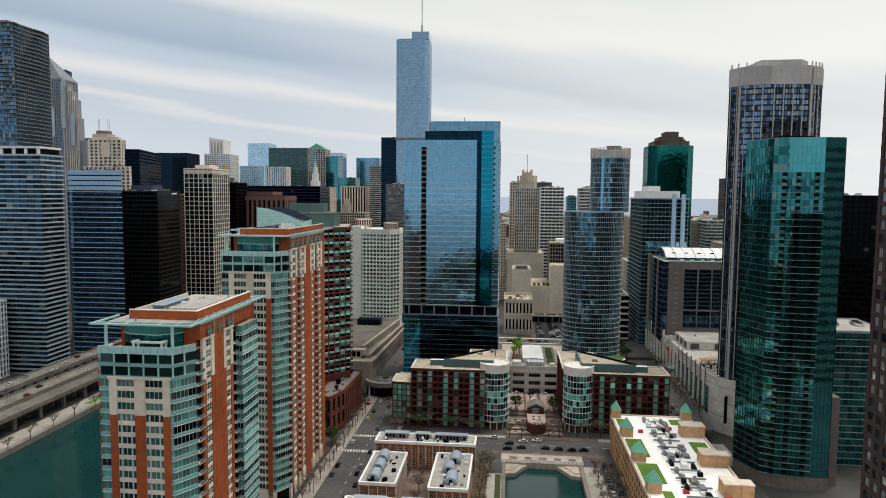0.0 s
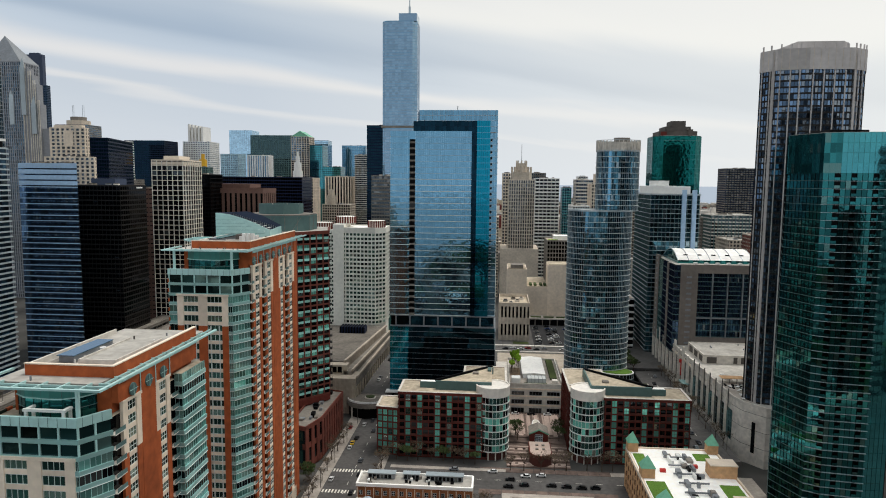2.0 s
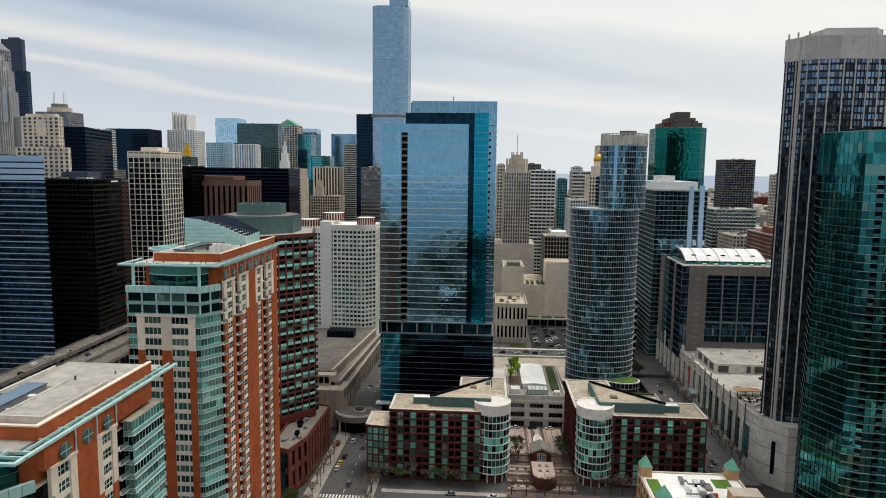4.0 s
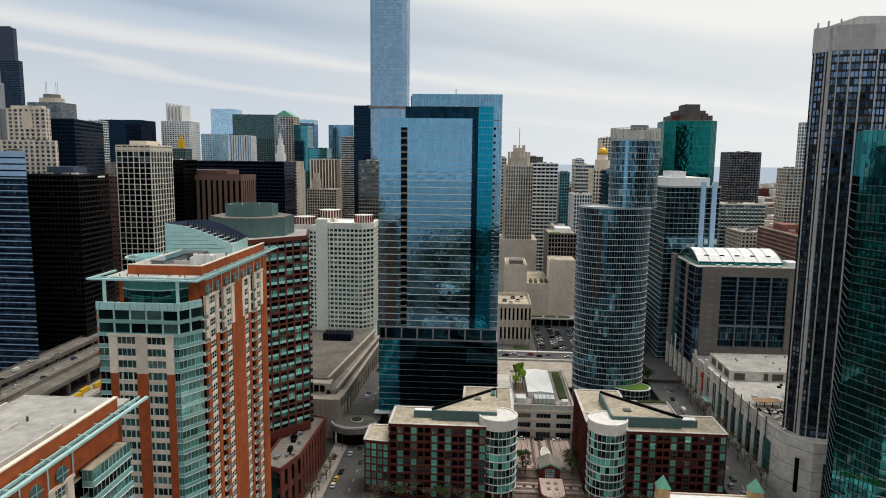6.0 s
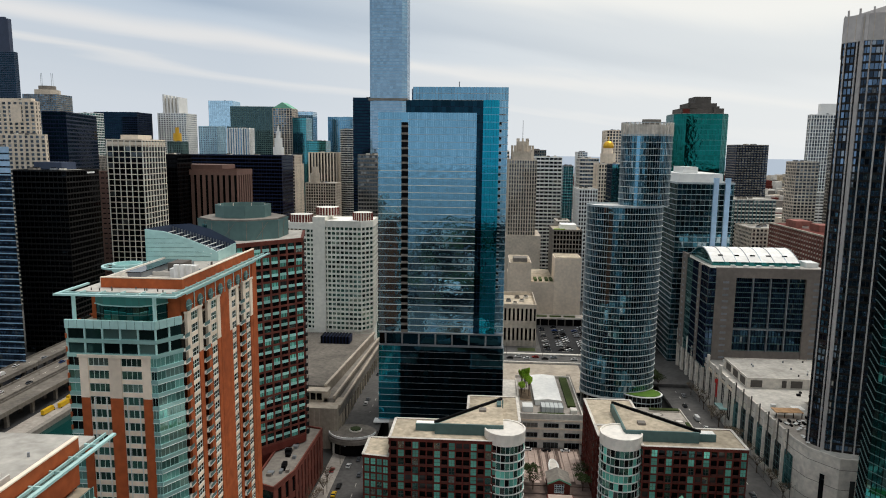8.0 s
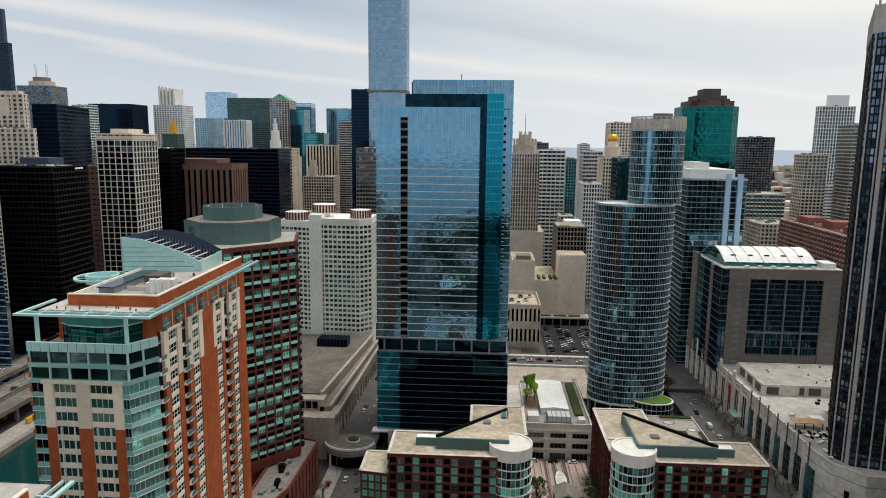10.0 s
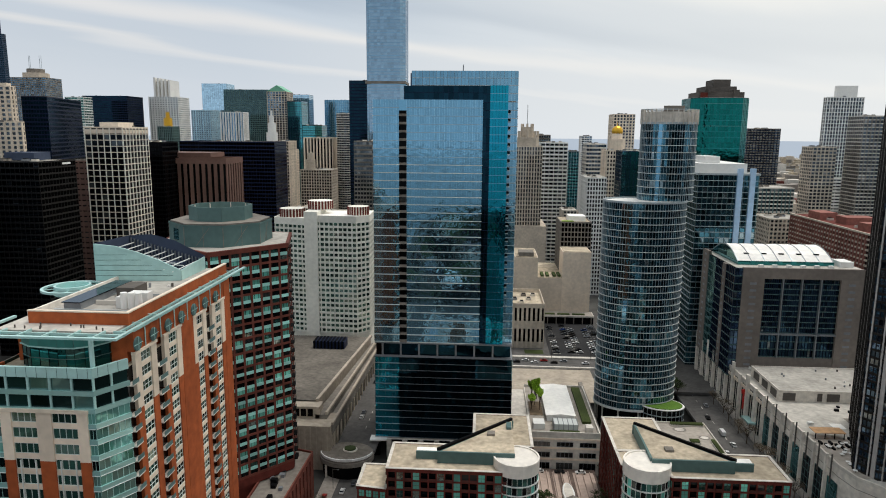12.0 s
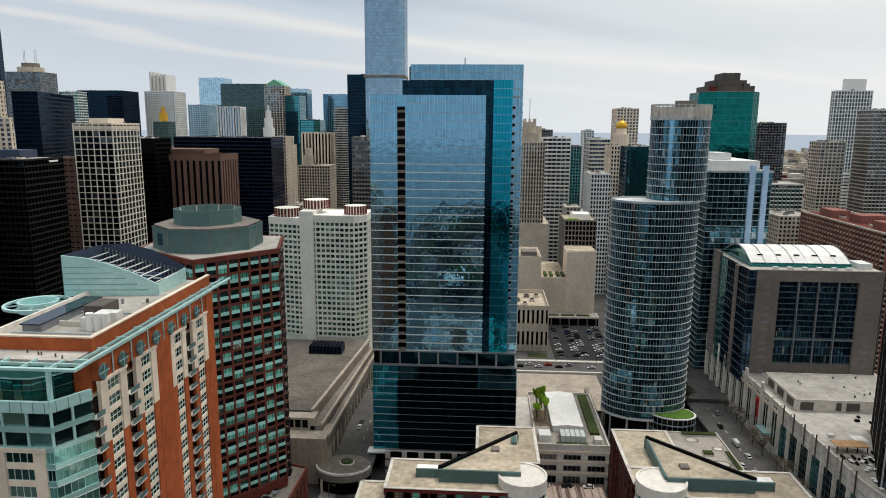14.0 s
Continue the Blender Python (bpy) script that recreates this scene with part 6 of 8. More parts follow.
def mall():
    b = Building("mall", "long pale concrete shopping block with buttress piers", "shopping mall", at=(130, 440))
    poly = [(111.6, 380), (113.5, 371), (121, 361.5), (131, 360.5), (175, 360.5), (175, 540), (109.6, 540)]
    b.solid("body", poly, 0, 28.4, MALL_STONE)
    b.solid("roof", poly, 28.4, 28.6, ROOF_GREY, grow=-0.8)
    rr = random.Random(6)
    for i in range(26):
        x, y = rr.uniform(116, 170), rr.choice((rr.uniform(412, 438), rr.uniform(478, 486)))
        b.solid("roof_vent", rect(x, x + rr.uniform(0.6, 2.2), y, y + rr.uniform(0.6, 2.0)), 28.6, 29.0 + rr.random(), rr.choice((WHITE, GREY_METAL, BLACK_METAL)))
    for i in range(7):
        p, q = poly[i], poly[(i + 1) % 7]
        fr, w = b.frame_at(p, q)
        b.add("parapet", slab(w, 0.8, 1.3, MALL_STONE), fr, w / 2, 0.6, 28.4)
    # street wall, from the far end to the near corner
    fr, w = b.frame_at((109.6, 540), (111.6, 380))
    for i in range(17):
        s = w * i / 17 + 1.0
        hgt = 30.4 + (3.0 if i % 2 == 0 and i < 10 else 0)
        b.add("buttress", slab(2.2 if i < 10 else 1.0, 1.1, hgt, MALL_STONE), fr, s + 1, 0.1, 0)
        if i < 10:
            b.add("dark_slot", slab(1.3, 0.14, 18, G_DARK), fr, s + 4.2, 0.0, 9)
            b.add("dark_slot", slab(1.3, 0.14, 18, G_DARK), fr, s + 6.6, 0.0, 9)
            b.add("stone_band", slab(w / 17 - 1.2, 0.5, 1.4, STONE), fr, s + 5.6, 0.0, 25.0)
        else:
            b.add("shop_window", window(w / 17 - 2.2, 15, TEAL_PANEL, G_GREEN if i % 3 == 1 else G_RECESS, 3, 5, 0.2), fr, s + 5.8, -0.02, 7.2)
            b.add("wall_joint", slab(w / 17 - 1.2, 0.06, 0.2, CONCRETE_DARK), fr, s + 5.8, 0.0, 25)
            b.add("flag_pole", slab(0.3, 0.5, 11, DARK_STONE), fr, s + 5.2, -0.5, 21)
    b.add("canopy", slab(9, 3.6, 0.7, TEAL_METAL), fr, w * 0.53, 0, 13)
    b.add("sign", kit([(-0.4, 0.4, -1.4, -0.4, 0, 8, 0)], [RED]), fr, w * 0.47, 0, 15)
    b.add("sign", kit([(-0.35, 0.35, -2.2, -0.2, 0, 2.0, 0)], [RED]), fr, w * 0.47, 0, 23)
    # near corner
    for p, q, k in (((111.6, 380), (113.5, 371), 0), ((113.5, 371), (121, 361.5), 1), ((121, 361.5), (131, 360.5), 1)):
        fr, w = b.frame_at(p, q)
        for i in range(k):
            b.add("dark_slot", slab(1.8, 0.16, 15, G_DARK), fr, w * (i + 0.5) / k, 0, 6)
        for z in (9, 17, 25):
            b.add("stone_joint", slab(w, 0.08, 0.2, CONCRETE_DARK), fr, w / 2, 0, z)
    fr, w = b.frame_at((131, 360.5), (175, 360.5))
    for i in range(4):
        b.add("shop_window", window(7.5, 14, TEAL_PANEL, G_GREEN, 4, 5, 0.2), fr, 6 + 9 * i, -0.02, 4)
    # roof house and terrace
    b.solid("roof_house", rect(116, 168, 441.8, 474.6), 28.6, 33.5, MALL_STONE)
    b.solid("roof_house_top", rect(116.5, 167.5, 442.3, 474.1), 33.5, 33.6, ROOF_GREY)
    for q in (rect(115.9, 168.1, 441.7, 442.2), rect(115.9, 116.4, 442.21, 474.7), rect(116.41, 168.1, 474.2, 474.7)):
        b.solid("roof_house_parapet", q, 33.5, 34.0, MALL_STONE)
    for i in range(9):
        vx, vy = rr.uniform(119, 165), rr.uniform(446, 472)
        b.solid("roof_vent", ellipse(vx, vy, 0.4, 0.4, 8), 33.6, 34.5, rr.choice((WHITE, GREY_METAL, DARK_STONE)))
    for i in range(5):
        b.solid("roof_patch", rect(118 + 9 * i, 122 + 10 * i, 409 + 5 * (i % 3), 413 + 6 * (i % 3)), 28.6, 28.62, ROOF_WHITE if i % 2 else CONCRETE_DARK)
    fr, w = b.frame_at((116, 474.6), (116, 441.8))
    for i in range(3):
        b.add("louvre", slab(6.5, 0.15, 3.6, DARK_STONE), fr, 7 + 10 * i, 0, 29.2)
    fr, w = b.frame_at((116, 441.8), (168, 441.8))
    for x, ww in ((4.5, 5.6), (18, 2.2), (24, 5.6), (36, 5.6)):
        b.add("louvre", slab(ww, 0.15, 3.6, DARK_STONE), fr, x, 0, 29.2)
    b.solid("terrace_deck", rect(113, 127, 372, 404), 28.6, 28.75, PAVING)
    for i in range(9):
        b.solid("bench", rect(114 + 1.3 * i, 114.8 + 1.3 * i, 398 - 2.3 * (i % 3), 400.5 - 2.3 * (i % 3)), 28.75, 29.5, BLACK_METAL)
    b.solid("terrace_edge", rect(127, 127.5, 372, 404), 28.6, 29.8, BLACK_METAL)
    b.solid("pergola", rect(114, 126, 403, 408.5), 31.2, 31.5, BRICK_TAN)
    for i in range(4):
        b.solid("pergola_post", rect(114.2 + 3.7 * i, 114.5 + 3.7 * i, 403.2, 403.5), 28.75, 31.2, BLACK_METAL)
    b.flush({"buttress": 20, "dark_slot": 30, "stone_band": 12, "shop_window": 14, "flag_pole": 8, "parapet": 6, "canopy": 1, "sign": 2, "stone_joint": 8, "louvre": 8})
    rnd = random.Random(3)
    seat = None
    for i in range(26):
        x, y = rnd.uniform(115, 125.5), rnd.uniform(376, 400)
        if seat is None:
            seat = thing("terrace_table", "small white table on the roof terrace", "table", x, y, 28.75, "terrace tables")
            part("tabletop", block(-0.7, 0.7, -0.7, 0.7, 0.7, 0.78), WHITE, seat)
            part("leg", block(-0.1, 0.1, -0.1, 0.1, 0, 0.7), BLACK_METAL, seat)
        else:
            copy_thing(seat, pose(x, y, 28.75, 0, 0, rnd.uniform(0, 90)))


# ---- convention hall and white hotel ----


def convention_hall():
    b = Building("convention_hall", "beige concrete hall with stepped edge ramps", "hall", at=(-105, 470))
    b.solid("body", [(-136, 430), (-94.5, 430), (-86.5, 530), (-136, 530)], 0, 26, HALL_STONE)
    b.solid("roof", [(-135, 431), (-95.4, 431), (-87.6, 529), (-135, 529)], 26, 26.3, DECK)
    b.solid("rim", [(-95.2, 430), (-93.8, 430), (-85.8, 530), (-87.2, 530)], 26, 27.4, HALL_STONE)
    b.solid("ramp", [(-94, 424), (-88.8, 424), (-83.4, 530), (-85.9, 530)], 0, 22.5, CONCRETE_DARK)
    b.solid("ramp_rim", [(-89.4, 424), (-88.4, 424), (-83.0, 530), (-84.0, 530)], 22.5, 23.8, HALL_STONE)
    b.solid("lower_ramp", [(-88.5, 419), (-85, 419), (-81.8, 530), (-83.5, 530)], 15.5, 20.0, CONCRETE_DARK)
    b.solid("lower_ramp_rim", [(-85.6, 419), (-84.6, 419), (-81.3, 530), (-82.4, 530)], 20.0, 21.2, HALL_STONE)
    b.solid("front_block", rect(-108, -85.5, 416, 431), 0, 20.5, HALL_STONE)
    b.solid("front_top", rect(-108, -92, 424, 431), 20.5, 26, HALL_STONE)
    fr, w = b.frame_at((-108, 424), (-92, 424))
    for i in range(4):
        b.add("dark_opening", slab(2.4, 0.14, 3.4, G_BLACK), fr, 2.5 + 3.1 * i, 0, 21.6)
    fr, w = b.frame_at((-85, 419), (-81.8, 530))
    for i in range(16):
        b.add("pillar", slab(1.0, 0.8, 15.5, HALL_STONE), fr, 3 + 6.6 * i, 0.5, 0)
    fr, w = b.frame_at((-108, 416), (-85.5, 416))
    for i in range(9):
        b.add("wall_rib", slab(0.5, 0.2, 20, HALL_STONE), fr, 1.2 + 2.5 * i, 0, 0)
    b.solid("plant", rect(-115.5, -97.5, 505, 514), 26.3, 30.5, NAVY_METAL)
    for i in range(9):
        b.solid("plant_rib", rect(-115.2 + 2 * i, -114.2 + 2 * i, 504.6, 514.4), 26.4, 30.9, BLACK_METAL)
    b.flush({"dark_opening": 4, "pillar": 16, "wall_rib": 9})


def white_hotel():
    b = Building("white_hotel_tower", "white precast hotel tower with red striped roof drums", "hotel tower", at=(-110, 550))
    wings = [([(-121, 536), (-95.5, 534), (-89, 541), (-90, 566), (-122, 566)], 98.0), ([(-147, 542), (-126.5, 536), (-121.5, 541), (-122.5, 570), (-147, 570)], 96.0)]
    for poly, h in wings:
        b.solid("core", poly, 0, h, WHITE_STONE, grow=-0.4)
        b.solid("roof", poly, h, h + 0.3, ROOF_WHITE, grow=-0.5)
        n = 22
        for i in range(5):
            p, q = poly[i], poly[(i + 1) % 5]
            fr, w = b.frame_at(p, q)
            b.face(p, q, 26, h - 3.4, n, max(1, round(w / 2.9)), (1.3, 0.3, WHITE_STONE), (0.7, 0.36, WHITE_STONE), (G_WIN, 0.2), seen=i in (0, 1))
            b.add("attic", slab(w, 0.8, 4.2, WHITE_STONE), fr, w / 2, 0.4, h - 3.4)
    b.solid("stair_core", rect(-127, -119, 534.5, 560), 0, 101, WHITE_STONE)
    for cx, cy, r, z in ((-96.5, 547, 6.5, 98.3), (-138, 549, 7.5, 96.3), (-121, 552, 7.5, 101)):
        c = ellipse(cx, cy, r, r, 24)
        b.solid("drum", c, z, z + 5.2, WHITE_STONE)
        for i in range(24):
            fr, w = b.frame_at(c[i], c[(i + 1) % 24])
            b.add("drum_stripe", slab(w * 0.6, 0.35, 5.0, BRICK_RED), fr, w / 2, 0.1, z + 0.2)
    b.flush({"pane": 100, "spandrel": 20, "pier": 20, "attic": 10, "drum_stripe": 36})


def terrace_podium():
    b = Building("terrace_podium", "pale concrete podium with roof garden and white tent roof", "building", at=(15, 445))
    b.solid("body", rect(2.5, 32.5, 420, 476), 0, 18.5, CONCRETE)
    b.solid("link", rect(-5, 2.5, 430, 476), 0, 17, CONCRETE)
    b.solid("roof", rect(3, 32, 420.6, 475.5), 18.5, 18.7, PAVING)
    fr, w = b.frame_at((2.5, 420), (32.5, 420))
    for z, h in ((2, 3.8), (8.2, 2.4), (13.2, 2.2)):
        for i in range(3):
            b.add("window", window(7.2, h, GREY_METAL, G_DARK, 4, 1), fr, 5 + 10 * i, -0.02, z)
    for z in (7.0, 12.2, 16.4):
        b.add("stone_band", slab(w, 0.3, 0.8, STONE), fr, w / 2, 0, z)
    for p, q in (((2.5, 420), (32.5, 420)), ((32.5, 420), (32.5, 476)), ((32.5, 476), (2.5, 476))):
        f2, w2 = b.frame_at(p, q)
        b.add("parapet", slab(w2, 0.5, 1.5, CONCRETE), f2, w2 / 2, 0.4, 18.5)
    b.solid("tent_wall", rect(10.8, 23.2, 434.5, 471.5), 18.7, 21.5, WHITE)
    bm = bmesh.new()
    at = b.at
    a = [(10.2, 434, 21.5), (23.8, 434, 21.5), (23.8, 472, 21.5), (10.2, 472, 21.5)]
    r = [(17, 434, 22.2), (17, 472, 22.2)]
    V = [bm.verts.new((p[0] - at[0], p[1] - at[1], p[2])) for p in a + r]
    for f in ((0, 1, 4), (1, 2, 5, 4), (2, 3, 5), (3, 0, 4, 5), (3, 2, 1, 0)):
        bm.faces.new([V[i] for i in f])
    part("tent_roof", bm, ROOF_WHITE, b.ob, "bright white tent roof")
    b.solid("glass_house", rect(13, 23.5, 424.5, 431), 18.7, 21.6, WHITE_FRAME)
    for i in range(6):
        b.solid("glass_house_bar", rect(13 + 2.1 * i - 0.1, 13 + 2.1 * i + 0.1, 424.3, 431.2), 18.7, 21.9, GREY_METAL)
    b.solid("pavilion", rect(4, 9, 425, 431), 18.7, 21.3, WHITE)
    b.solid("stair_head", rect(27, 30, 423, 427), 18.7, 21, CONCRETE)
    b.solid("planting", rect(26.5, 30.5, 432, 474), 18.7, 19.9, HEDGE, "dark hedge planting")
    b.solid("lawn", rect(3.5, 9.5, 440, 456), 18.7, 18.9, DIRT)
    b.solid("planting", rect(11, 24, 421.5, 423), 18.7, 19.6, HEDGE, "green planter strip")
    b.flush({"window": 9, "stone_band": 4, "parapet": 4})


glass_hotel()
riverside(-114.2, -89, 258, 317, 110.5, [("b", 266.6), ("w", 275.4), ("b", 278.8), ("w", 287.2), ("p", 293.6), ("w", 301.2), ("b", 304.8), ("w", 313.0), ("p", 317.0)], [267.6 + 6.6 * i for i in range(7)], True)
riverside(-110.5, -86, 170, 217, 92.0, [("b", 180.0), ("w", 187.5), ("p", 194.0), ("w", 201.0), ("b", 204.0), ("g", 217.0)], [184, 190.8, 197.6], False)
brick_hotel()
loft_block("loft_block", [([(-52, 359.5), (-9, 359.5), (-9, 379), (-52, 379)], 32), ([(-22, 379.6), (0, 379.6), (0, 408), (-22, 408)], 32), ([(-63, 362), (-52.7, 360.5), (-52.7, 378), (-63, 378)], 23.5)], (-6.6, 365.6),
           [(-34.6, -7.2, 364.6, 365.4, 36.6, TEAL_PANEL), (-42.5, -34.7, 367.2, 368, 35.2, TEAL_PANEL), (-42.4, -34.7, 368.1, 371, 35.0, ROOF_WHITE), (-9.5, -7.6, 386, 391, 36.9, TEAL_PANEL), (-17, -14, 380, 383, 36.8, CONCRETE_DARK)], ((-35, 367), (-7.6, 395.4), 0), [(-34.4, 365.5), (-7.2, 365.5), (-7.2, 394.5)])
loft_block("loft_block", [([(46.5, 360.5), (86, 360.5), (86, 379), (46.5, 379)], 32), ([(31, 379.6), (51.5, 379.6), (51.5, 409), (31, 409)], 32), ([(31, 368), (46, 368), (46, 379), (31, 379)], 32)], (39.0, 365.6),
           [(40.6, 69.0, 364.8, 365.6, 36.6, TEAL_PANEL), (69.1, 76.0, 366.6, 367.4, 35.2, TEAL_PANEL), (69.1, 75.9, 367.5, 371, 35.0, ROOF_WHITE), (40.2, 40.9, 366, 393, 36.6, TEAL_PANEL), (47, 50, 372, 375, 36.8, CONCRETE_DARK)], ((41, 395.4), (70, 366.8), 0), [(41, 365.7), (69, 365.7), (41, 394)])
oval_tower()
green_glass()
finned_tower()
vault_hotel()
mall()
convention_hall()
white_hotel()
terrace_podium()



def garden_podium():
    b = Building("garden_podium", "low glass block with a paved roof garden and planters", "building", at=(70, 432))
    poly = rect(53, 87.2, 411, 453)
    b.solid("body", poly, 0, 11.2, G_BLACK, grow=-0.3)
    for i in range(4):
        b.face(poly[i], poly[(i + 1) % 4], 0.5, 11.2, 3, round((34 if i % 2 == 0 else 42) / 1.8), (0.3, 0.2, SILVER), (0.12, 0.12, GREY_METAL), (G_VAULT, 0.1))
        fr, w = b.frame_at(poly[i], poly[(i + 1) % 4])
        b.add("parapet", slab(w + 0.2, 0.5, 0.9, CONCRETE), fr, w / 2, 0.3, 11.2)
    b.solid("roof", poly, 11.2, 11.4, PAVING, grow=-0.4)
    for cx, cy, r in ((80, 424, 4.2), (74, 446, 3.2), (83, 438, 2.6)):
        b.solid("round_paving", ellipse(cx, cy, r, r * 0.8, 24), 11.4, 11.46, CONCRETE_DARK)
        b.solid("round_paving", ellipse(cx, cy, r * 0.7, r * 0.55, 24), 11.46, 11.5, CONCRETE)
    for q in (rect(66, 70, 415, 423), rect(57, 62, 430, 436), rect(71, 86, 449.5, 452), rect(84.5, 86.2, 414, 434), rect(75, 79, 431, 434)):
        b.solid("planter", q, 11.4, 12.1, CONCRETE, grow=0.25)
        b.solid("planting", q, 12.1, 12.7, HEDGE)
    b.solid("stair_house", rect(56, 61, 416, 422), 11.4, 14.2, CONCRETE)
    b.flush({"pane": 40, "spandrel": 12, "pier": 10, "parapet": 4})


garden_podium()

# ---- crowns of the skyline ----
fl.solid("crown", rect(-640, -612, 1404, 1436), 208.5, 238, CONCRETE)
for i in range(5):
    fl.solid("crown_flute", rect(-643 + 7.0 * i, -639.6 + 7.0 * i, 1400.8, 1440), 208.5, 244.5 - 1.2 * i, WHITE)
go.solid("shaft", [(12, 793), (28.5, 793), (30.5, 800), (30.5, 815), (28.5, 822), (12, 822), (10, 815), (10, 800)], 135.4, 144, STONE_GREY)
go.solid("lantern", ellipse(20.2, 806, 6, 6, 8), 144, 154, STONE_GREY)
for i in range(8):
    an = 2 * math.pi * i / 8
    go.solid("pinnacle", ellipse(20.2 + 10.5 * math.cos(an), 806 + 12 * math.sin(an), 1.1, 1.1, 6), 135, 150, STONE_GREY)
    go.solid("pinnacle", ellipse(20.2 + 5.6 * math.cos(an), 806 + 5.6 * math.sin(an), 0.7, 0.7, 6), 144, 157, STONE_GREY)
go.solid("flagpole", ellipse(20.2, 806, 0.25, 0.25, 6), 154, 175, GREY_METAL)
go.solid("base", rect(-2, 40, 786, 840), 0, 60, STONE_GREY)
dm.solid("drum", ellipse(111, 832, 8, 8, 12), 131.4, 143, STONE)
dm.solid("upper_drum", ellipse(111, 832, 5.2, 5.2, 12), 143, 148.5, STONE)
bm = bmesh.new()
bmesh.ops.create_uvsphere(bm, u_segments=20, v_segments=12, radius=5.6, matrix=Matrix.Translation((111 - dm.at[0], 832 - dm.at[1], 150.5)))
part("dome", bm, GOLD, dm.ob, "gilded onion dome", True)
dm.solid("finial", ellipse(111, 832, 0.4, 0.4, 6), 155.5, 160, GOLD)
dm.solid("side_wing", rect(92, 99, 824, 848), 0, 100, STONE)
for p, za, zb_ in ((rect(133, 165, 649, 675), 174.3, 178.5), (rect(138, 160, 651, 673), 178.5, 182.5), (rect(144, 156, 653, 671), 182.5, 187.5), (rect(139.5, 144.5, 648.2, 649.4), 178.5, 181), (rect(157, 161, 647.6, 652), 174.3, 180)):
    em.solid("crown_step", p, za, zb_, DARK_STONE)
em.solid("crown_sign", rect(134, 139, 648.2, 648.8), 174.5, 178, BRICK_RED)
for x_, y_, w_, d_ in ((222, 580, 14, 10), (226, 612, 20, 14), (222, 640, 12, 18)):
    rb.solid("penthouse", rect(x_, x_ + w_, y_, y_ + d_), 88.5, 93.5, RED_BLOCK)
gr.solid("roof_house", rect(-303, -289, 628, 650), 149.5, 153.5, STONE)
gr.solid("roof_band", rect(-310.9, -282.5, 620.4, 659.6), 145.5, 148.2, STONE)
cr.solid("crown", ellipse(-1026, 1632, 27, 27, 8), 258.5, 270, STONE_GREY)
cr.solid("upper_crown", ellipse(-1026, 1632, 18, 18, 12), 270, 279, CONCRETE_DARK)
for dx in (-14, -11, 11, 15):
    cr.solid("mast", ellipse(-1025 + dx, 1630, 0.5, 0.5, 6), 279, 308, SILVER)
bm = bmesh.new()
V = [bm.verts.new((x - ga.at[0], y - ga.at[1], z)) for x, y, z in ((-411, 1350, 217), (-375, 1350, 217), (-375, 1390, 217), (-411, 1390, 217), (-393, 1350, 228), (-393, 1390, 228))]
for f in ((0, 1, 4), (1, 2, 5, 4), (2, 3, 5), (3, 0, 4, 5)):
    bm.faces.new([V[i] for i in f])
part("gable_roof", bm, COPPER, ga.ob, "green copper gable roof")
wt2.solid("crown", rect(399, 423, 996, 1002), 193.2, 207, WHITE)
ba.solid("upper_storey", rect(107, 134, 550, 596), 125.5, 131.5, WHITE)
ba.solid("lift_house", rect(111, 120, 556, 580), 131.5, 135.5, WHITE)
for x in (127.2, 134.4):
    ba.solid("white_fin", rect(x, x + 3.0, 544.6, 546.4), 10, 129, PALE_PANEL)
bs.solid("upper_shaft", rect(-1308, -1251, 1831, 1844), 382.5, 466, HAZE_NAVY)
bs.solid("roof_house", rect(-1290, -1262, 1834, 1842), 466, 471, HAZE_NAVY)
for x, w_, z in ((-519, 7, 250), (-512, 5, 243), (-507, 4.5, 233), (-502.5, 3, 212)):
    ws.solid("flank_step", rect(x, x + w_, 746, 756), 0, z, SHAFT_GREY)
    for i in range(2):
        ws.solid("flank_rib", rect(x + 0.5 + w_ * i / 2, x + 1.2 + w_ * i / 2, 745.2, 745.9), 0, z + 4, CONCRETE)
ws.solid("low_wing", rect(-499.4, -492, 748, 752), 0, 186, SHAFT_GREY)
bm = bmesh.new()
base = [bm.verts.new((x - ws.at[0], y - ws.at[1], 257)) for x, y in ((-560, 745), (-519, 745), (-519, 775), (-560, 775))]
tip = bm.verts.new((-546 - ws.at[0], 760 - ws.at[1], 287))
for i in range(4):
    bm.faces.new((base[i], base[(i + 1) % 4], tip))
part("diamond_roof", bm, GREY_METAL, ws.ob, "sloping grey glass pyramid roof")
for dx, z0_, h in ((-517, 200, 262), (-506, 180, 222), (-531, 190, 230)):
    bm = bmesh.new()
    q = [bm.verts.new((dx + a_ - ws.at[0], 744.0 + c_ - ws.at[1], z)) for z in (z0_, h - 12) for a_, c_ in ((-2.6, 0), (2.6, 0), (2.6, 2), (-2.6, 2))]
    tp = bm.verts.new((dx - ws.at[0], 745.5 - ws.at[1], h))
    for i in range(4):
        bm.faces.new((q[i], q[(i + 1) % 4], q[4 + (i + 1) % 4], q[4 + i]))
        bm.faces.new((q[4 + i], q[4 + (i + 1) % 4], tp))
    part("gable_bay", bm, SILVER, ws.ob)
sl2.solid("crown_floor", rect(-363, -318, 431, 451), 151.5, 156, BLACK_METAL)
sl2.solid("crown_slab", rect(-364.5, -316.5, 429.5, 452), 156, 157.4, WHITE)
for i in range(6):
    sl2.solid("crown_post", rect(-363.5 + 8.9 * i, -361.5 + 8.9 * i, 429.8, 430.8), 151.5, 156, WHITE)
sl2.solid("corner_glass", rect(-370, -364.6, 428, 452), 0, 157, G_BLUE_DEEP)
ct.solid("crown", rect(-458, -428, 706, 712), 183.5, 186.5, STONE)
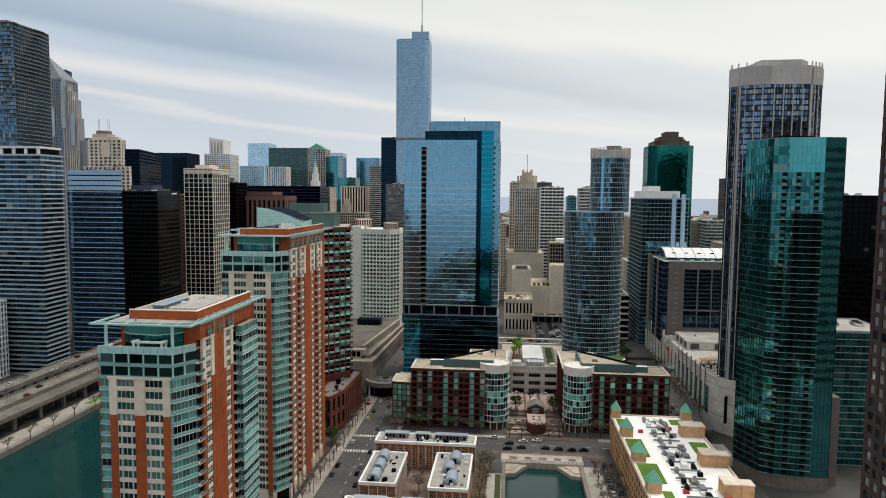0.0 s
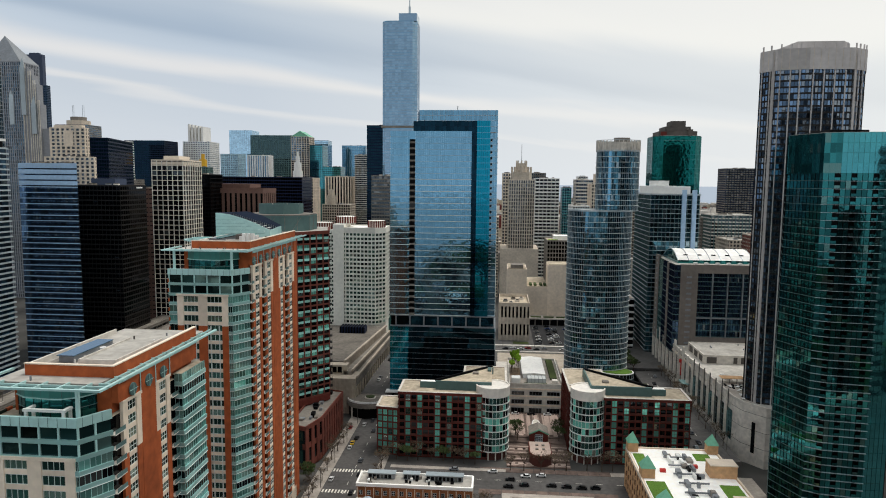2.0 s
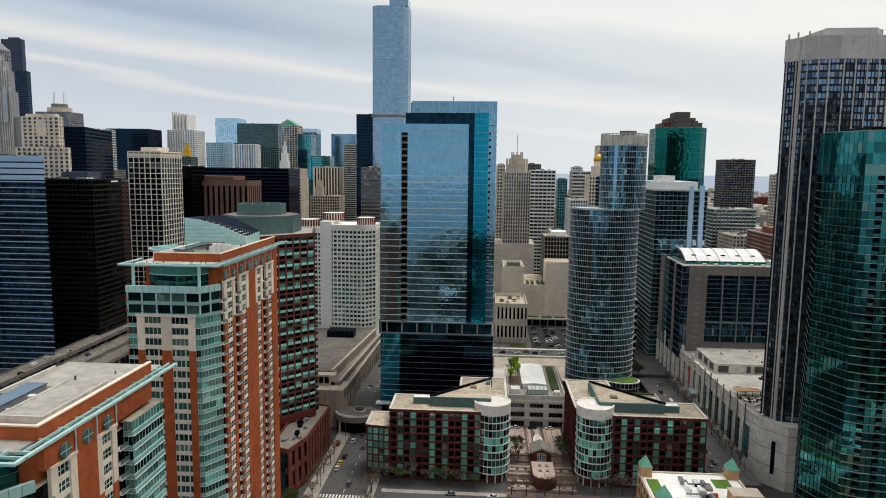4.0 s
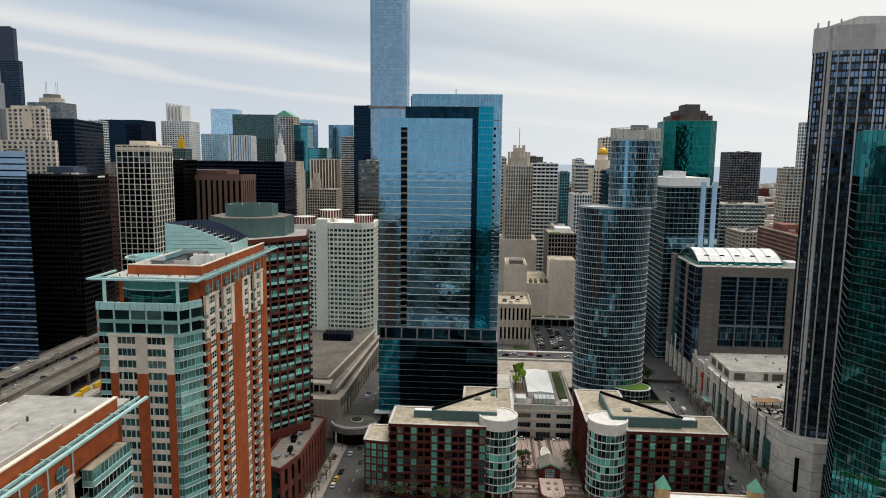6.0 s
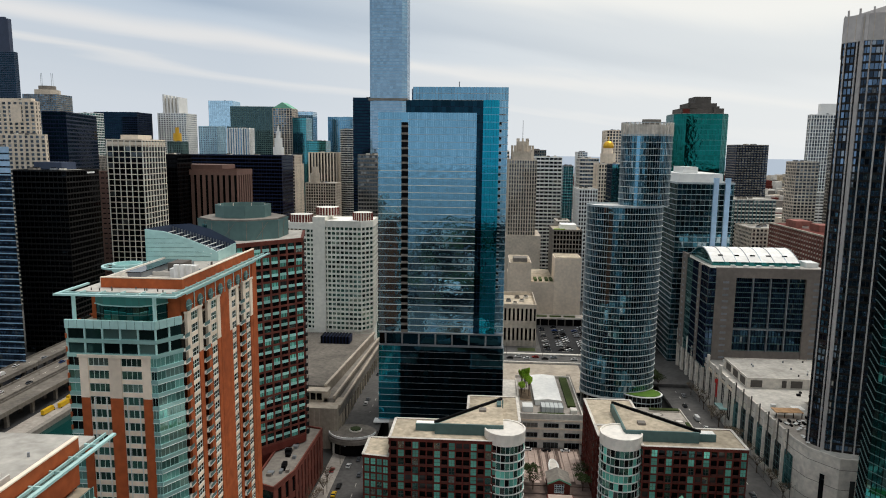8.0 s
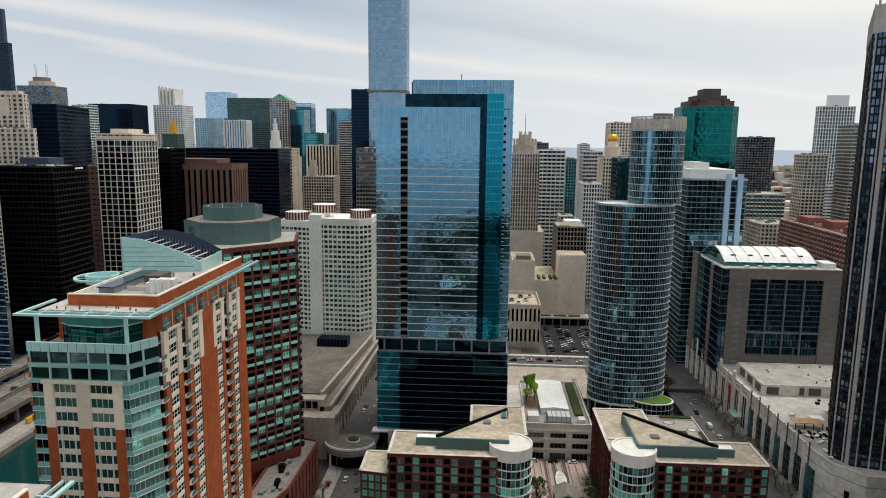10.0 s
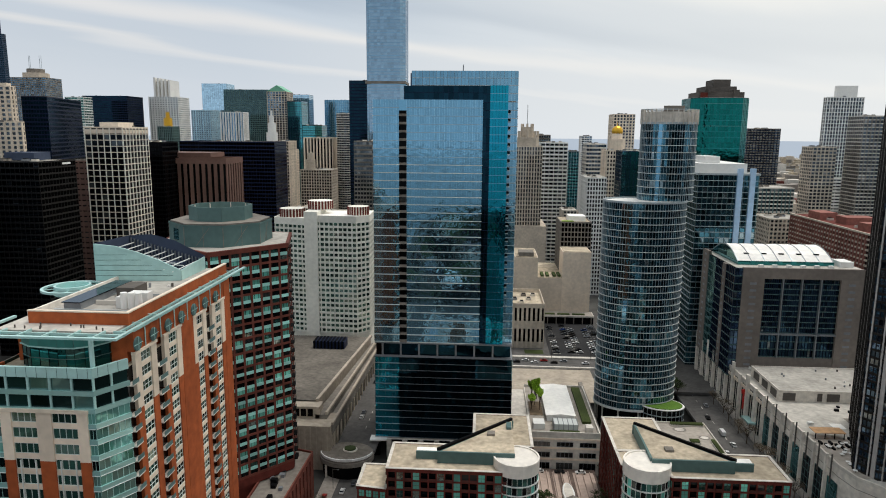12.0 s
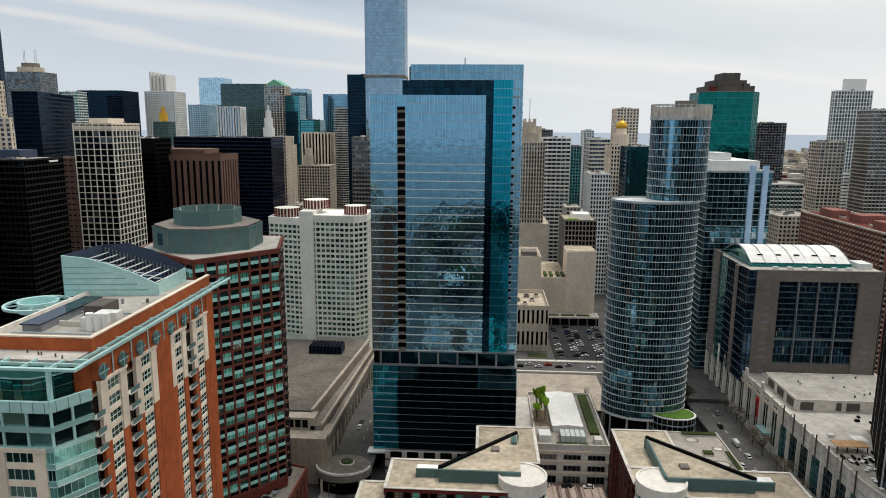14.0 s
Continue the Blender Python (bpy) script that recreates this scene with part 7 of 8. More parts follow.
ct.solid("crown_arch", rect(-447, -437, 704.4, 705.6), 165, 181, STONE)
# pale cap bands, their tone painted up for the sky the top floors mirror
for i in range(4):
    off.solid("crown_band", [(-342, 496), (-299, 496), (-337, 542), (-370, 534)], 142.6 - 3.95 * i - 2.6, 142.6 - 3.95 * i, PALE_PANEL, grow=0.12)
br.solid("upper_block", rect(-306, -262, 728, 760), 124.5, 128.5, BROWN_STONE)
bt.solid("roof_house", rect(-332, -312, 565, 582), 128, 133, HAZE_NAVY)
bt.solid("sign", rect(-299.3, -299.1, 574, 583), 125.2, 126.4, WHITE)

tr = tower("silver_skyscraper", "very tall silver blue glass skyscraper with spire", [(-167, 986), (-161, 980), (-125, 980), (-119, 986), (-119, 1015), (-167, 1015)], 0, 349, 92, 4.2, (0.7, 0.03, G_BLUE_DIM), (0.2, 0.05, G_MIST), G_MIST, G_SLATE, limits=MID)
tr.solid("crest", rect(-144, -119.4, 981, 1012), 349.5, 360, G_MIST)
tr.solid("spire", ellipse(-131, 995, 1.6, 1.6, 10), 360, 372, SILVER)
tr.solid("spire", ellipse(-131, 995, 0.7, 0.7, 8), 372, 432, SILVER)
tr.solid("ledge", rect(-168, -118.2, 979, 1016), 206, 209, CONCRETE_DARK)

cl = tower("clock_tower", "white terracotta tower with stepped pointed top", rect(-306, -286, 1000, 1022), 0, 128, 32, 3, (1.2, 0.1, WHITE), (1.1, 0.3, WHITE), G_DARK, WHITE)
for r, za, zb_ in ((7.5, 128, 146), (5.5, 146, 158), (3.2, 158, 167), (1.4, 167, 174)):
    cl.solid("tier", ellipse(-296, 1011, r, r, 8), za, zb_, WHITE)
T("beige_block", "beige stone office block with small windows", rect(-273, -257, 950, 985), 0, 135, 34, 3, S(1.3, 0.2, STONE), S(1.3, 0.3, STONE), G_DARK, STONE)
dk = T("domed_block", "grey stone block with a small dome", rect(-268, -226, 1040, 1080), 0, 96, 24, 3.4, S(1.3, 0.2, STONE_GREY), S(1.2, 0.3, STONE_GREY), G_DARK, STONE_GREY)
dk.solid("drum", ellipse(-258, 1055, 7, 7, 12), 96.5, 110, STONE_GREY)
dk.solid("cupola", ellipse(-258, 1055, 4.5, 4.5, 12), 110, 119, STONE_GREY)
T("ribbed_block", "pale ribbed stone block", rect(-279, -238, 1100, 1140), 0, 138, 1, 4.4, S(2, 0.2, STONE), S(2.2, 0.6, STONE), G_DARK, STONE)
T("grey_banded_block", "grey banded office block by the river", rect(-246, -205, 1160, 1200), 0, 118, 30, 4, S(1.6, 0.2, CONCRETE), S(0.4, 0.2, CONCRETE), G_SLATE, G_DARK)
gs = T("gilded_tower", "dark green tower with a gilded top", rect(-517, -494, 1150, 1175), 0, 152, 38, 3, S(1.0, 0.2, TEAL_PANEL), S(1.2, 0.3, TEAL_PANEL), G_DARK, G_DARK)
gs.solid("gilded_cap", ellipse(-505.5, 1162, 6.5, 6.5, 10), 152.5, 166, GOLD)
gs.solid("gilded_tip", ellipse(-505.5, 1162, 3, 3, 10), 166, 175, GOLD)

# ---- blocks beyond the upper street ----
cp = Building("cream_store", "plain cream stone block with two raised wings", "department store", at=(32, 660))
for p, z in ((rect(4, 60.5, 641, 700), 41), (rect(3.9, 21.3, 640.6, 680), 56.5), (rect(39.6, 60.6, 640.6, 664), 61)):
    cp.solid("wing", p, 0, z, STONE)
    cp.solid("wing_roof", p, z, z + 0.5, ROOF_TAN, grow=-0.7)
cp.solid("roof_plant", rect(7, 18, 642, 655), 57, 60, CONCRETE_DARK)
for x in (24, 28, 33, 36.5):
    cp.solid("planter", rect(x, x + 2.2, 643, 655), 41.5, 43, LEAF_DARK)
gb = T("dark_garden_block", "dark office block with a planted roof", rect(40, 63.5, 666, 700), 0, 79.5, 21, 2.6, S(1.0, 0.2, CONCRETE_DARK), S(0.7, 0.3, CONCRETE_DARK), G_BLACK, G_BLACK, roof=ROOF_TAN)
gb.solid("roof_hedge", rect(41, 50, 667, 671), 80, 81, LEAF)
gb.solid("roof_house", rect(47, 60, 674, 690), 80, 84, ROOF_WHITE)
T("slot_window_block", "pale stone block with tall dark window slots", rect(-3, 20.5, 570, 612), 8, 36, 2, 2.9, S(5.2, 0.2, STONE_GREY), S(1.5, 0.4, STONE_GREY), G_BLACK, STONE_GREY, roof=ROOF_TAN, limits=MID, parapet=3)
lt = Building("low_terrace_block", "low terrace block with green planters over an arcade painted black for shade", "building", at=(41, 634))
# black body carries the shade under the terrace
lt.solid("body", rect(21, 62.4, 629.5, 640.4), 0, 14.2, BLACK_METAL)
lt.solid("terrace_edge", rect(20.8, 62.6, 628.6, 640.4), 14.2, 15.4, MALL_STONE)
lt.solid("terrace_floor", rect(21.4, 62.0, 629.2, 640.2), 15.4, 15.5, PAVING)
for x in (25, 36, 47):
    lt.solid("planter", rect(x, x + 9, 630.4, 632.4), 15.5, 16.4, LEAF_DARK, "green planter hedge")
for i in range(7):
    lt.solid("arcade_post", rect(22 + 6.4 * i, 22.7 + 6.4 * i, 628.7, 629.4), 9.0, 14.2, CONCRETE_DARK)
T("roof_garden_block", "dark banded block with a small roof garden", rect(80, 98, 556, 585), 0, 46, 9, 4, S(1.6, 0.3, WHITE), S(0.4, 0.1, BLACK_METAL), G_BLACK, G_BLACK, roof=ROOF_TAN)
T("left_bank_block", "white and blue glass riverside block", rect(-376, -342, 395, 425), 0, 52, 13, 3, S(0.8, 0.3, WHITE), S(0.9, 0.4, WHITE), G_BLUE, G_DARK)
for x0_, x1_, y0_, y1_, z_, wall in ((-20, -4, 820, 850, 92, STONE), (60, 74, 830, 860, 70, CONCRETE), (-40, -14, 900, 940, 60, CONCRETE_DARK), (120, 150, 700, 740, 60, CONCRETE), (220, 250, 720, 760, 78, STONE_GREY), (214, 240, 790, 820, 96, CONCRETE_DARK), (255, 285, 760, 800, 70, CONCRETE), (260, 300, 640, 690, 66, STONE), (150, 180, 860, 900, 100, STONE_GREY), (190, 215, 940, 970, 110, CONCRETE), (255, 280, 1020, 1050, 88, CONCRETE), (-420, -380, 960, 1000, 110, STONE_GREY), (-360, -320, 1000, 1040, 96, STONE), (-470, -430, 1010, 1050, 120, CONCRETE_DARK), (-585, -550, 1010, 1050, 130, CONCRETE_DARK), (-330, -300, 1120, 1150, 120, STONE), (-700, -660, 1020, 1060, 140, CONCRETE), (-232, -205, 900, 940, 60, STONE)):
    T("midtown_block", "stone city block with regular small windows", rect(x0_, x1_, y0_, y1_), 0, z_, round(z_ / 3.6), 3.2, S(1.5, 0.2, wall), S(1.2, 0.3, wall), G_FAR, wall)

# low city out to the horizon
rnd = random.Random(11)
bx, sl = [], []
for i in range(5200):
    y = 900 + 3500 * rnd.random() ** 1.3
    x = rnd.uniform(-0.9, 0.9) * y
    if -330 < x < -100 and y < 1100 or -110 < x < 130 and y < 1050:
        continue
    hgt = rnd.choice((8, 10, 12, 14, 18, 24, 36)) * (1.6 if abs(x) < 500 and y < 1700 else 1.0)
    a, c = rnd.uniform(14, 40), rnd.uniform(14, 40)
    bx.append((x - a / 2, x + a / 2, y - c / 2, y + c / 2, 0, hgt, rnd.choice((0, 0, 1, 2, 3, 4))))
v, f, s = quad_boxes(bx)
me = mesh_of("distant_houses", v, f, s, [CONCRETE, BRICK_RED, STONE_GREY, CONCRETE_DARK, ROOF_TAN])
tagged(new("distant_houses", me), "low city blocks spread to the horizon", "houses", kind="stuff")

# unseen blocks and harbour water added behind the slip for glass fronts to mirror
rnd = random.Random(31)
bx = []
for i in range(1500):
    x, y = rnd.uniform(-520, 560), rnd.uniform(-420, 140)
    if -30 < x < 64 and y > -260 or -262 < x < -100:
        continue
    hgt = rnd.choice((4, 6, 8, 10, 12, 14, 18, 24, 32)) * (1.0 if y < 20 or abs(x) > 150 else 0.5)
    a, c = rnd.uniform(8, 30), rnd.uniform(8, 26)
    bx.append((x - a / 2, x + a / 2, y - c / 2, y + c / 2, 0, hgt, rnd.choice((0, 1, 2, 2, 3, 3, 4, 5, 6, 6))))
for x, y, a, c, hgt, k_ in ((190, 60, 30, 40, 165, 1), (250, 130, 36, 36, 190, 0), (160, -40, 40, 30, 120, 2), (300, 20, 40, 40, 210, 3), (-330, 60, 40, 36, 150, 0)):
    for i in range(int(hgt / 6.4)):
        bx.append((x - a / 2, x + a / 2, y - c / 2, y + c / 2, 6.4 * i, 6.4 * i + 3.4, k_))
        bx.append((x - a / 2 + 0.6, x + a / 2 - 0.6, y - c / 2 + 0.6, y + c / 2 - 0.6, 6.4 * i + 3.4, 6.4 * i + 6.4, 2))
v, f, s = quad_boxes(bx)
me = mesh_of("lakefront_blocks", v, f, s, [CONCRETE_DARK, BRICK_BROWN, G_DARK, BLACK_METAL, WHITE, CONCRETE, LEAF_DARK])
tagged(new("lakefront_blocks", me), "unseen city blocks added behind the slip for glass fronts to mirror", "buildings", kind="stuff")
sheet("water_harbour", [(-4900, 4900, -600, -430)], 0.25, WATER, "open harbour water before the lake", "lake")

# ---- town houses by the slip ----


def town_row(x0, x1, y0, y1, sheds, fronts):
    b = Building("town_house_row", "orange brick town house row with a white roof", "town houses", "town houses", (x0, y0))
    b.solid("body", rect(x0, x1, y0, y1), 0, 11.5, HOUSE_BRICK)
    b.solid("roof", rect(x0 + 0.4, x1 - 0.4, y0 + 0.4, y1 - 0.4), 11.5, 11.9, ROOF_GREY)
    for p, q in (((x0, y0), (x1, y0)), ((x1, y0), (x1, y1)), ((x1, y1), (x0, y1)), ((x0, y1), (x0, y0))):
        fr, w = b.frame_at(p, q)
        b.add("parapet", slab(w, 0.8, 1.3, ROOF_WHITE), fr, w / 2, 0.45, 11.5)
        n = max(2, round(w / 3.4))
        for i in range(n):
            for k in range(3):
                b.add("window", window(1.5, 1.9, WHITE_FRAME, G_DARK, 2, 2, 0.1), fr, w * (i + 0.5) / n, -0.03, 1.4 + 3.3 * k)
            b.add("downpipe", slab(0.3, 0.25, 11, STONE), fr, w * i / n + 0.3, 0, 0)
    for sx0, sx1, sy0, sy1 in sheds:
        if sx1 - sx0 > sy1 - sy0:
            b.solid("roof_shed", rect(sx0, sx1, sy0, sy1), 11.9, 14.2, GREY_METAL)
            b.solid("shed_roof", rect(sx0 - 0.3, sx1 + 0.3, sy0 - 0.5, sy1 + 0.2), 14.2, 14.45, SILVER, "blue grey flat metal roof")
            for i in range(int((sx1 - sx0) / 1.6)):
                b.solid("shed_pane", rect(sx0 + 0.3 + 1.6 * i, sx0 + 1.5 + 1.6 * i, sy0 - 0.06, sy0 - 0.01), 12.1, 13.7, G_DARK)
            continue
        b.solid("roof_shed", rect(sx0, sx1, sy0, sy1), 11.9, 12.9, GREY_METAL)
        bm = bmesh.new()
        n, r, mx = 8, (sx1 - sx0) / 2 - 0.1, (sx0 + sx1) / 2
        arch = [(mx - r * math.cos(math.pi * i / n) - x0, 12.9 + 2.1 * math.sin(math.pi * i / n)) for i in range(n + 1)]
        near, far = [[bm.verts.new((ax, yy - y0, az)) for ax, az in arch] for yy in (sy0 - 0.1, sy1 + 0.1)]
        bm.faces.new(near)
        bm.faces.new(far[::-1])
        for i in range(n):
            bm.faces.new([near[i + 1], near[i], far[i], far[i + 1]])
        part("shed_roof", bm, SHED_METAL, b.ob, "blue grey curved metal roof")
        b.solid("shed_door", rect(mx - 0.7, mx + 0.7, sy0 - 0.2, sy0 - 0.12), 11.95, 14.1, G_DARK)
    rr = random.Random(int(x0 * 7 + y0))
    for i in range(fronts):
        ux, uy = rr.uniform(x0 + 2, x1 - 2), rr.uniform(y0 + 2, y1 - 2)
        hw, hd = rr.uniform(0.3, 0.9), rr.uniform(0.3, 0.9)
        b.solid("roof_unit", rect(ux - hw, ux + hw, uy - hd, uy + hd), 11.9, 12.3 + rr.uniform(0.1, 1.0), rr.choice((WHITE, BLACK_METAL, BLACK_METAL, CONCRETE_DARK)))
    b.flush({"window": 60, "parapet": 4, "downpipe": 20})


town_row(-60.5, -14, 301.5, 312.5, [(-57, -46, 308, 311), (-42.5, -36, 308.5, 311), (-33, -18, 308, 311)], 22)
town_row(-58, -43.5, 256, 288.5, [(-55.5, -50.5, 279, 286), (-55.5, -50.5, 269, 276), (-55.5, -50.5, 259, 266)], 20)
town_row(-30, -14.5, 254, 290, [(-24, -19, 280, 288), (-26, -21, 270, 277), (-24, -19, 259, 267)], 20)
town_row(-60, -14, 230, 243, [(-56, -44, 238, 241), (-38, -24, 238, 241)], 10)
sheet("pavement_court", [(-43.5, -30, 243, 301), (-60.5, -58, 243, 301), (-14.5, -9, 225, 312)], 0.05, BRICK_PAVE, "paved court between the town houses", "pavement")

# ---- market hall ----


def market_hall():
    poly = [(52.6, 205), (90.6, 205), (90.6, 338), (52.6, 338)]
    b = Building("market_hall", "tan brick hall with white roof and green corner turrets", "hall", at=(74, 280))
    b.solid("body", poly, 0, 17.2, BRICK_TAN, grow=-0.3)
    b.solid("roof", poly, 17.2, 17.5, ROOF_WHITE, grow=-0.8)
    for i in range(4):
        p, q = poly[i], poly[(i + 1) % 4]
        fr, w = b.frame_at(p, q)
        b.face(p, q, 0, 16.4, 4, max(4, round(w / 4.6)), (1.5, 0.15, BRICK_TAN), (1.9, 0.3, BRICK_TAN), (window(2.6, 2.6, BRICK_BROWN, G_DARK, 2, 2), 0.1), panename="window")
        b.add("parapet", slab(w, 0.7, 1.3, STONE), fr, w / 2, 0.4, 16.6)
    for x, y, s_ in ((54.6, 335.4, 2.2), (55.4, 309.5, 2.6), (55.4, 280, 2.6), (55.4, 250.5, 2.6), (55.4, 221, 2.6), (88.4, 335.6, 2.2)):
        b.solid("turret", rect(x - s_, x + s_, y - s_, y + s_), 17.0, 21.5, BRICK_TAN)
        bm = bmesh.new()
        base = [bm.verts.new((x + dx * (s_ + 0.3) - b.at[0], y + dy * (s_ + 0.3) - b.at[1], 21.5)) for dx, dy in ((-1, -1), (1, -1), (1, 1), (-1, 1))]
        tip = bm.verts.new((x - b.at[0], y - b.at[1], 26.0))
        for i in range(4):
            bm.faces.new((base[i], base[(i + 1) % 4], tip))
        bm.faces.new(base[::-1])
        part("turret_roof", bm, COPPER, b.ob, "pale green copper pyramid roof")
    for x0, x1, y0, y1 in ((80, 90.4, 309.5, 316), (79.8, 85.6, 275.5, 283), (85.8, 90.5, 275.5, 280), (80, 85.8, 247, 254.5), (86, 90.5, 247, 252)):
        b.solid("roof_house", rect(x0, x1, y0, y1), 17.4, 22.5, BRICK_TAN)
        b.solid("house_top", rect(x0 - 0.2, x1 + 0.2, y0 - 0.2, y1 + 0.2), 22.5, 22.9, STONE)
    for p in (rect(54, 58.5, 314, 331), rect(53.8, 61, 283.5, 304), rect(53.8, 62, 257, 276), rect(58.5, 62, 240, 250), rect(81.5, 88.6, 284, 303), rect(79.5, 86, 326, 333)):
        b.solid("roof_lawn", p, 17.5, 17.8, GRASS, "bright green roof lawn")
    rr = random.Random(21)
    for i in range(70):
        y = rr.uniform(215, 332)
        x = 70.5 + rr.choice((-2.2, 2.4, 5.2)) + rr.uniform(-0.9, 0.9)
        sx, sy, h = rr.uniform(0.4, 1.2), rr.uniform(0.6, 2.4), rr.uniform(0.5, 2.0)
        b.solid("roof_unit", rect(x - sx, x + sx, y - sy, y + sy), 17.5 + 0.02 * (i % 9), 17.9 + h, rr.choice((GREY_METAL, GREY_METAL, WHITE, CONCRETE_DARK, BLACK_METAL)))
    for i in range(14):
        y = 220 + 8.2 * i
        b.solid("roof_duct", rect(66.0, 77.5, y, y + 0.5), 18.1, 18.7, GREY_METAL)
    for x, y in ((61.5, 313), (75.5, 318), (66, 249), (80, 244)):
        b.solid("red_hatch", rect(x, x + 2.2, y, y + 1.4), 17.5, 18.8, RED)
    b.flush({"window": 80, "spandrel": 12, "pier": 30, "parapet": 4})


market_hall()

# ---- plaza between the loft blocks ----
bm = bmesh.new()
for i in range(5):
    block(0.5, 30.5, 352 + 6 * i, 358 + 6 * i, 0, 0.5 + 0.6 * i, 0, bm)
block(0.5, 30.5, 382, 419, 0, 3.3, 0, bm)
solid("pavement_plaza", bm, BRICK_PAVE, "stepped brown brick plaza", "pavement")
bm = bmesh.new()
for i in range(6):
    block(3 + 4.4 * i, 5.2 + 4.4 * i, 384, 416, 3.3, 3.36, 0, bm)
for i in range(7):
    for k in range(2):
        block(2 + 4 * i, 4.6 + 4 * i, 354 + 14 * k, 356 + 14 * k, 0.51 + 1.2 * k, 0.55 + 1.3 * k + 0.3, 0, bm)
block(1.5, 10.6, 386, 416, 3.36, 3.4, 0, bm)
block(22.4, 29.5, 386, 416, 3.36, 3.4, 0, bm)
for i in range(9):
    block(3.0 + 3.1 * i, 3.3 + 3.1 * i, 386, 416, 3.4, 4.0, 0, bm)
for i in range(4):
    block(0.6, 30.4, 353.4 + 6 * i, 354.4 + 6 * i, 0.5 + 0.6 * i, 0.56 + 0.6 * i, 0, bm)
solid("pavement_pattern", bm, PINK_STONE, "rosy stone bands and low walls in the plaza", "pavement")
k = Building("arch_pavilion", "brown brick garden pavilion with a green gabled front", "pavilion", at=(16.8, 380))
k.solid("body", rect(12.3, 21.3, 375, 385), 2.0, 8.0, BRICK_RED)
fr, w = k.frame_at((12.3, 375), (21.3, 375))
k.add("arch_window", window(4.0, 3.8, WHITE_FRAME, G_PALE, 4, 4, 0.12), fr, w / 2, -0.03, 3.8)
bm = bmesh.new()
gable = [(-4.9, 8.0), (0, 10.2), (4.9, 8.0)]
for (xa, za), (xb, zb_) in zip(gable, gable[1:]):
    for dz, flip in ((0.0, False), (-0.3, True)):
        f = [bm.verts.new(c) for c in ((xa, -5.4, za + dz), (xb, -5.4, zb_ + dz), (xb, 5.4, zb_ + dz), (xa, 5.4, za + dz))]
        bm.faces.new(f[::-1] if flip else f)
part("gable_roof", bm, CONCRETE_DARK, k.ob, "grey gabled roof")
bm = bmesh.new()
for (xa, za), (xb, zb_) in zip(gable, gable[1:]):
    bm.faces.new([bm.verts.new(c) for c in ((xa, -5.5, za - 0.5), (xb, -5.5, zb_ - 0.5), (xb, -5.5, zb_ + 0.2), (xa, -5.5, za + 0.2))])
part("gable_trim", bm, COPPER, k.ob, "green copper gable trim")
bm = bmesh.new()
bm.faces.new([bm.verts.new(c) for c in ((-4.5, -5.02, 8.0), (4.5, -5.02, 8.0), (0, -5.02, 10.0))])
part("gable_wall", bm, BRICK_RED, k.ob)
k.solid("skylight", ellipse(16.8, 397, 2.4, 8.0, 24), 3.3, 4.6, WHITE)
k.solid("skylight_top", ellipse(16.8, 397, 1.7, 7.2, 24), 4.6, 4.8, CONCRETE)
k.flush({"arch_window": 1})
k = Building("oval_kiosk", "oval brick kiosk with pale flat roof", "kiosk", at=(16.5, 361))
front = [(16.6 + 5.2 * math.cos(a), 357.5 + 5.2 * math.sin(a)) for a in [math.pi + math.pi * i / 14 for i in range(15)]]
pts = front + [(21.8, 370), (11.4, 370)]
k.solid("body", pts, 0.5, 5.0, BRICK_BROWN)
k.solid("band", pts, 5.0, 5.7, BRICK_RED, grow=0.15)
k.solid("roof", pts, 5.7, 5.9, PINK_STONE, grow=-0.3)
for dx, dy in ((-1.6, -2), (1.6, -2), (-1.4, 3), (1.6, 3)):
    k.solid("skylight", rect(16.6 + dx - 0.7, 16.6 + dx + 0.7, 362 + dy - 0.8, 362 + dy + 0.8), 5.9, 6.4, CONCRETE_DARK)

# slip head: stone bridge wall with balustrade
bm = bmesh.new()
block(-2, 37, 314.0, 324, 0, 0.5, 0, bm)
for i in range(20):
    block(-1.5 + 1.95 * i, -1.1 + 1.95 * i, 314.1, 314.5, 0.5, 1.3, 0, bm)
block(-2, 37, 314.05, 314.55, 1.3, 1.5, 0, bm)
for i in range(5):
    block(1.5 + 7 * i, 6.5 + 7 * i, 316.4, 321, 0.5, 0.62, 0, bm)
solid("bridge", bm, PAVING, "weathered stone bridge wall at the head of the slip", "bridge")
bm = bmesh.new()
for i in range(5):
    block(2.4 + 7 * i, 5.6 + 7 * i, 317.4, 320, 0.62, 0.66, 0, bm)
solid("pavement_panel", bm, BRICK_PAVE, "brown brick panels in the bridge paving", "pavement")
bm = bmesh.new()
block(-2, 37, 313.4, 314, -3.2, 0.5, 0, bm)
for i in range(12):
    block(-1.6 + 3.3 * i, -1.1 + 3.3 * i, 313.25, 313.4, -3.2, 0.3, 0, bm)
for i in range(2):
    g = 1 - 0.3 * i
    prism([(0.2, 313.3 - 11.0 * g), (4.5 * g, 313.3 - 10.0 * g), (7.5 * g, 313.3 - 4.5 * g), (10.5 * g, 313.3), (0.2, 313.3)], -3.2, -0.6 + 0.35 * i, 0, bm)
    prism([(34.6, 313.3 - 11.0 * g), (34.6, 313.3), (34.6 - 10.5 * g, 313.3), (34.6 - 7.5 * g, 313.3 - 4.5 * g), (34.6 - 4.5 * g, 313.3 - 10.0 * g)], -3.2, -0.6 + 0.35 * i, 0, bm)
solid("bridge_abutment", bm, HALL_STONE, "pale stone bridge face with flared quay terraces", "bridge")
bm = bmesh.new()
block(-14, -1.6, 200, 300, 0, 0.25, 0, bm)
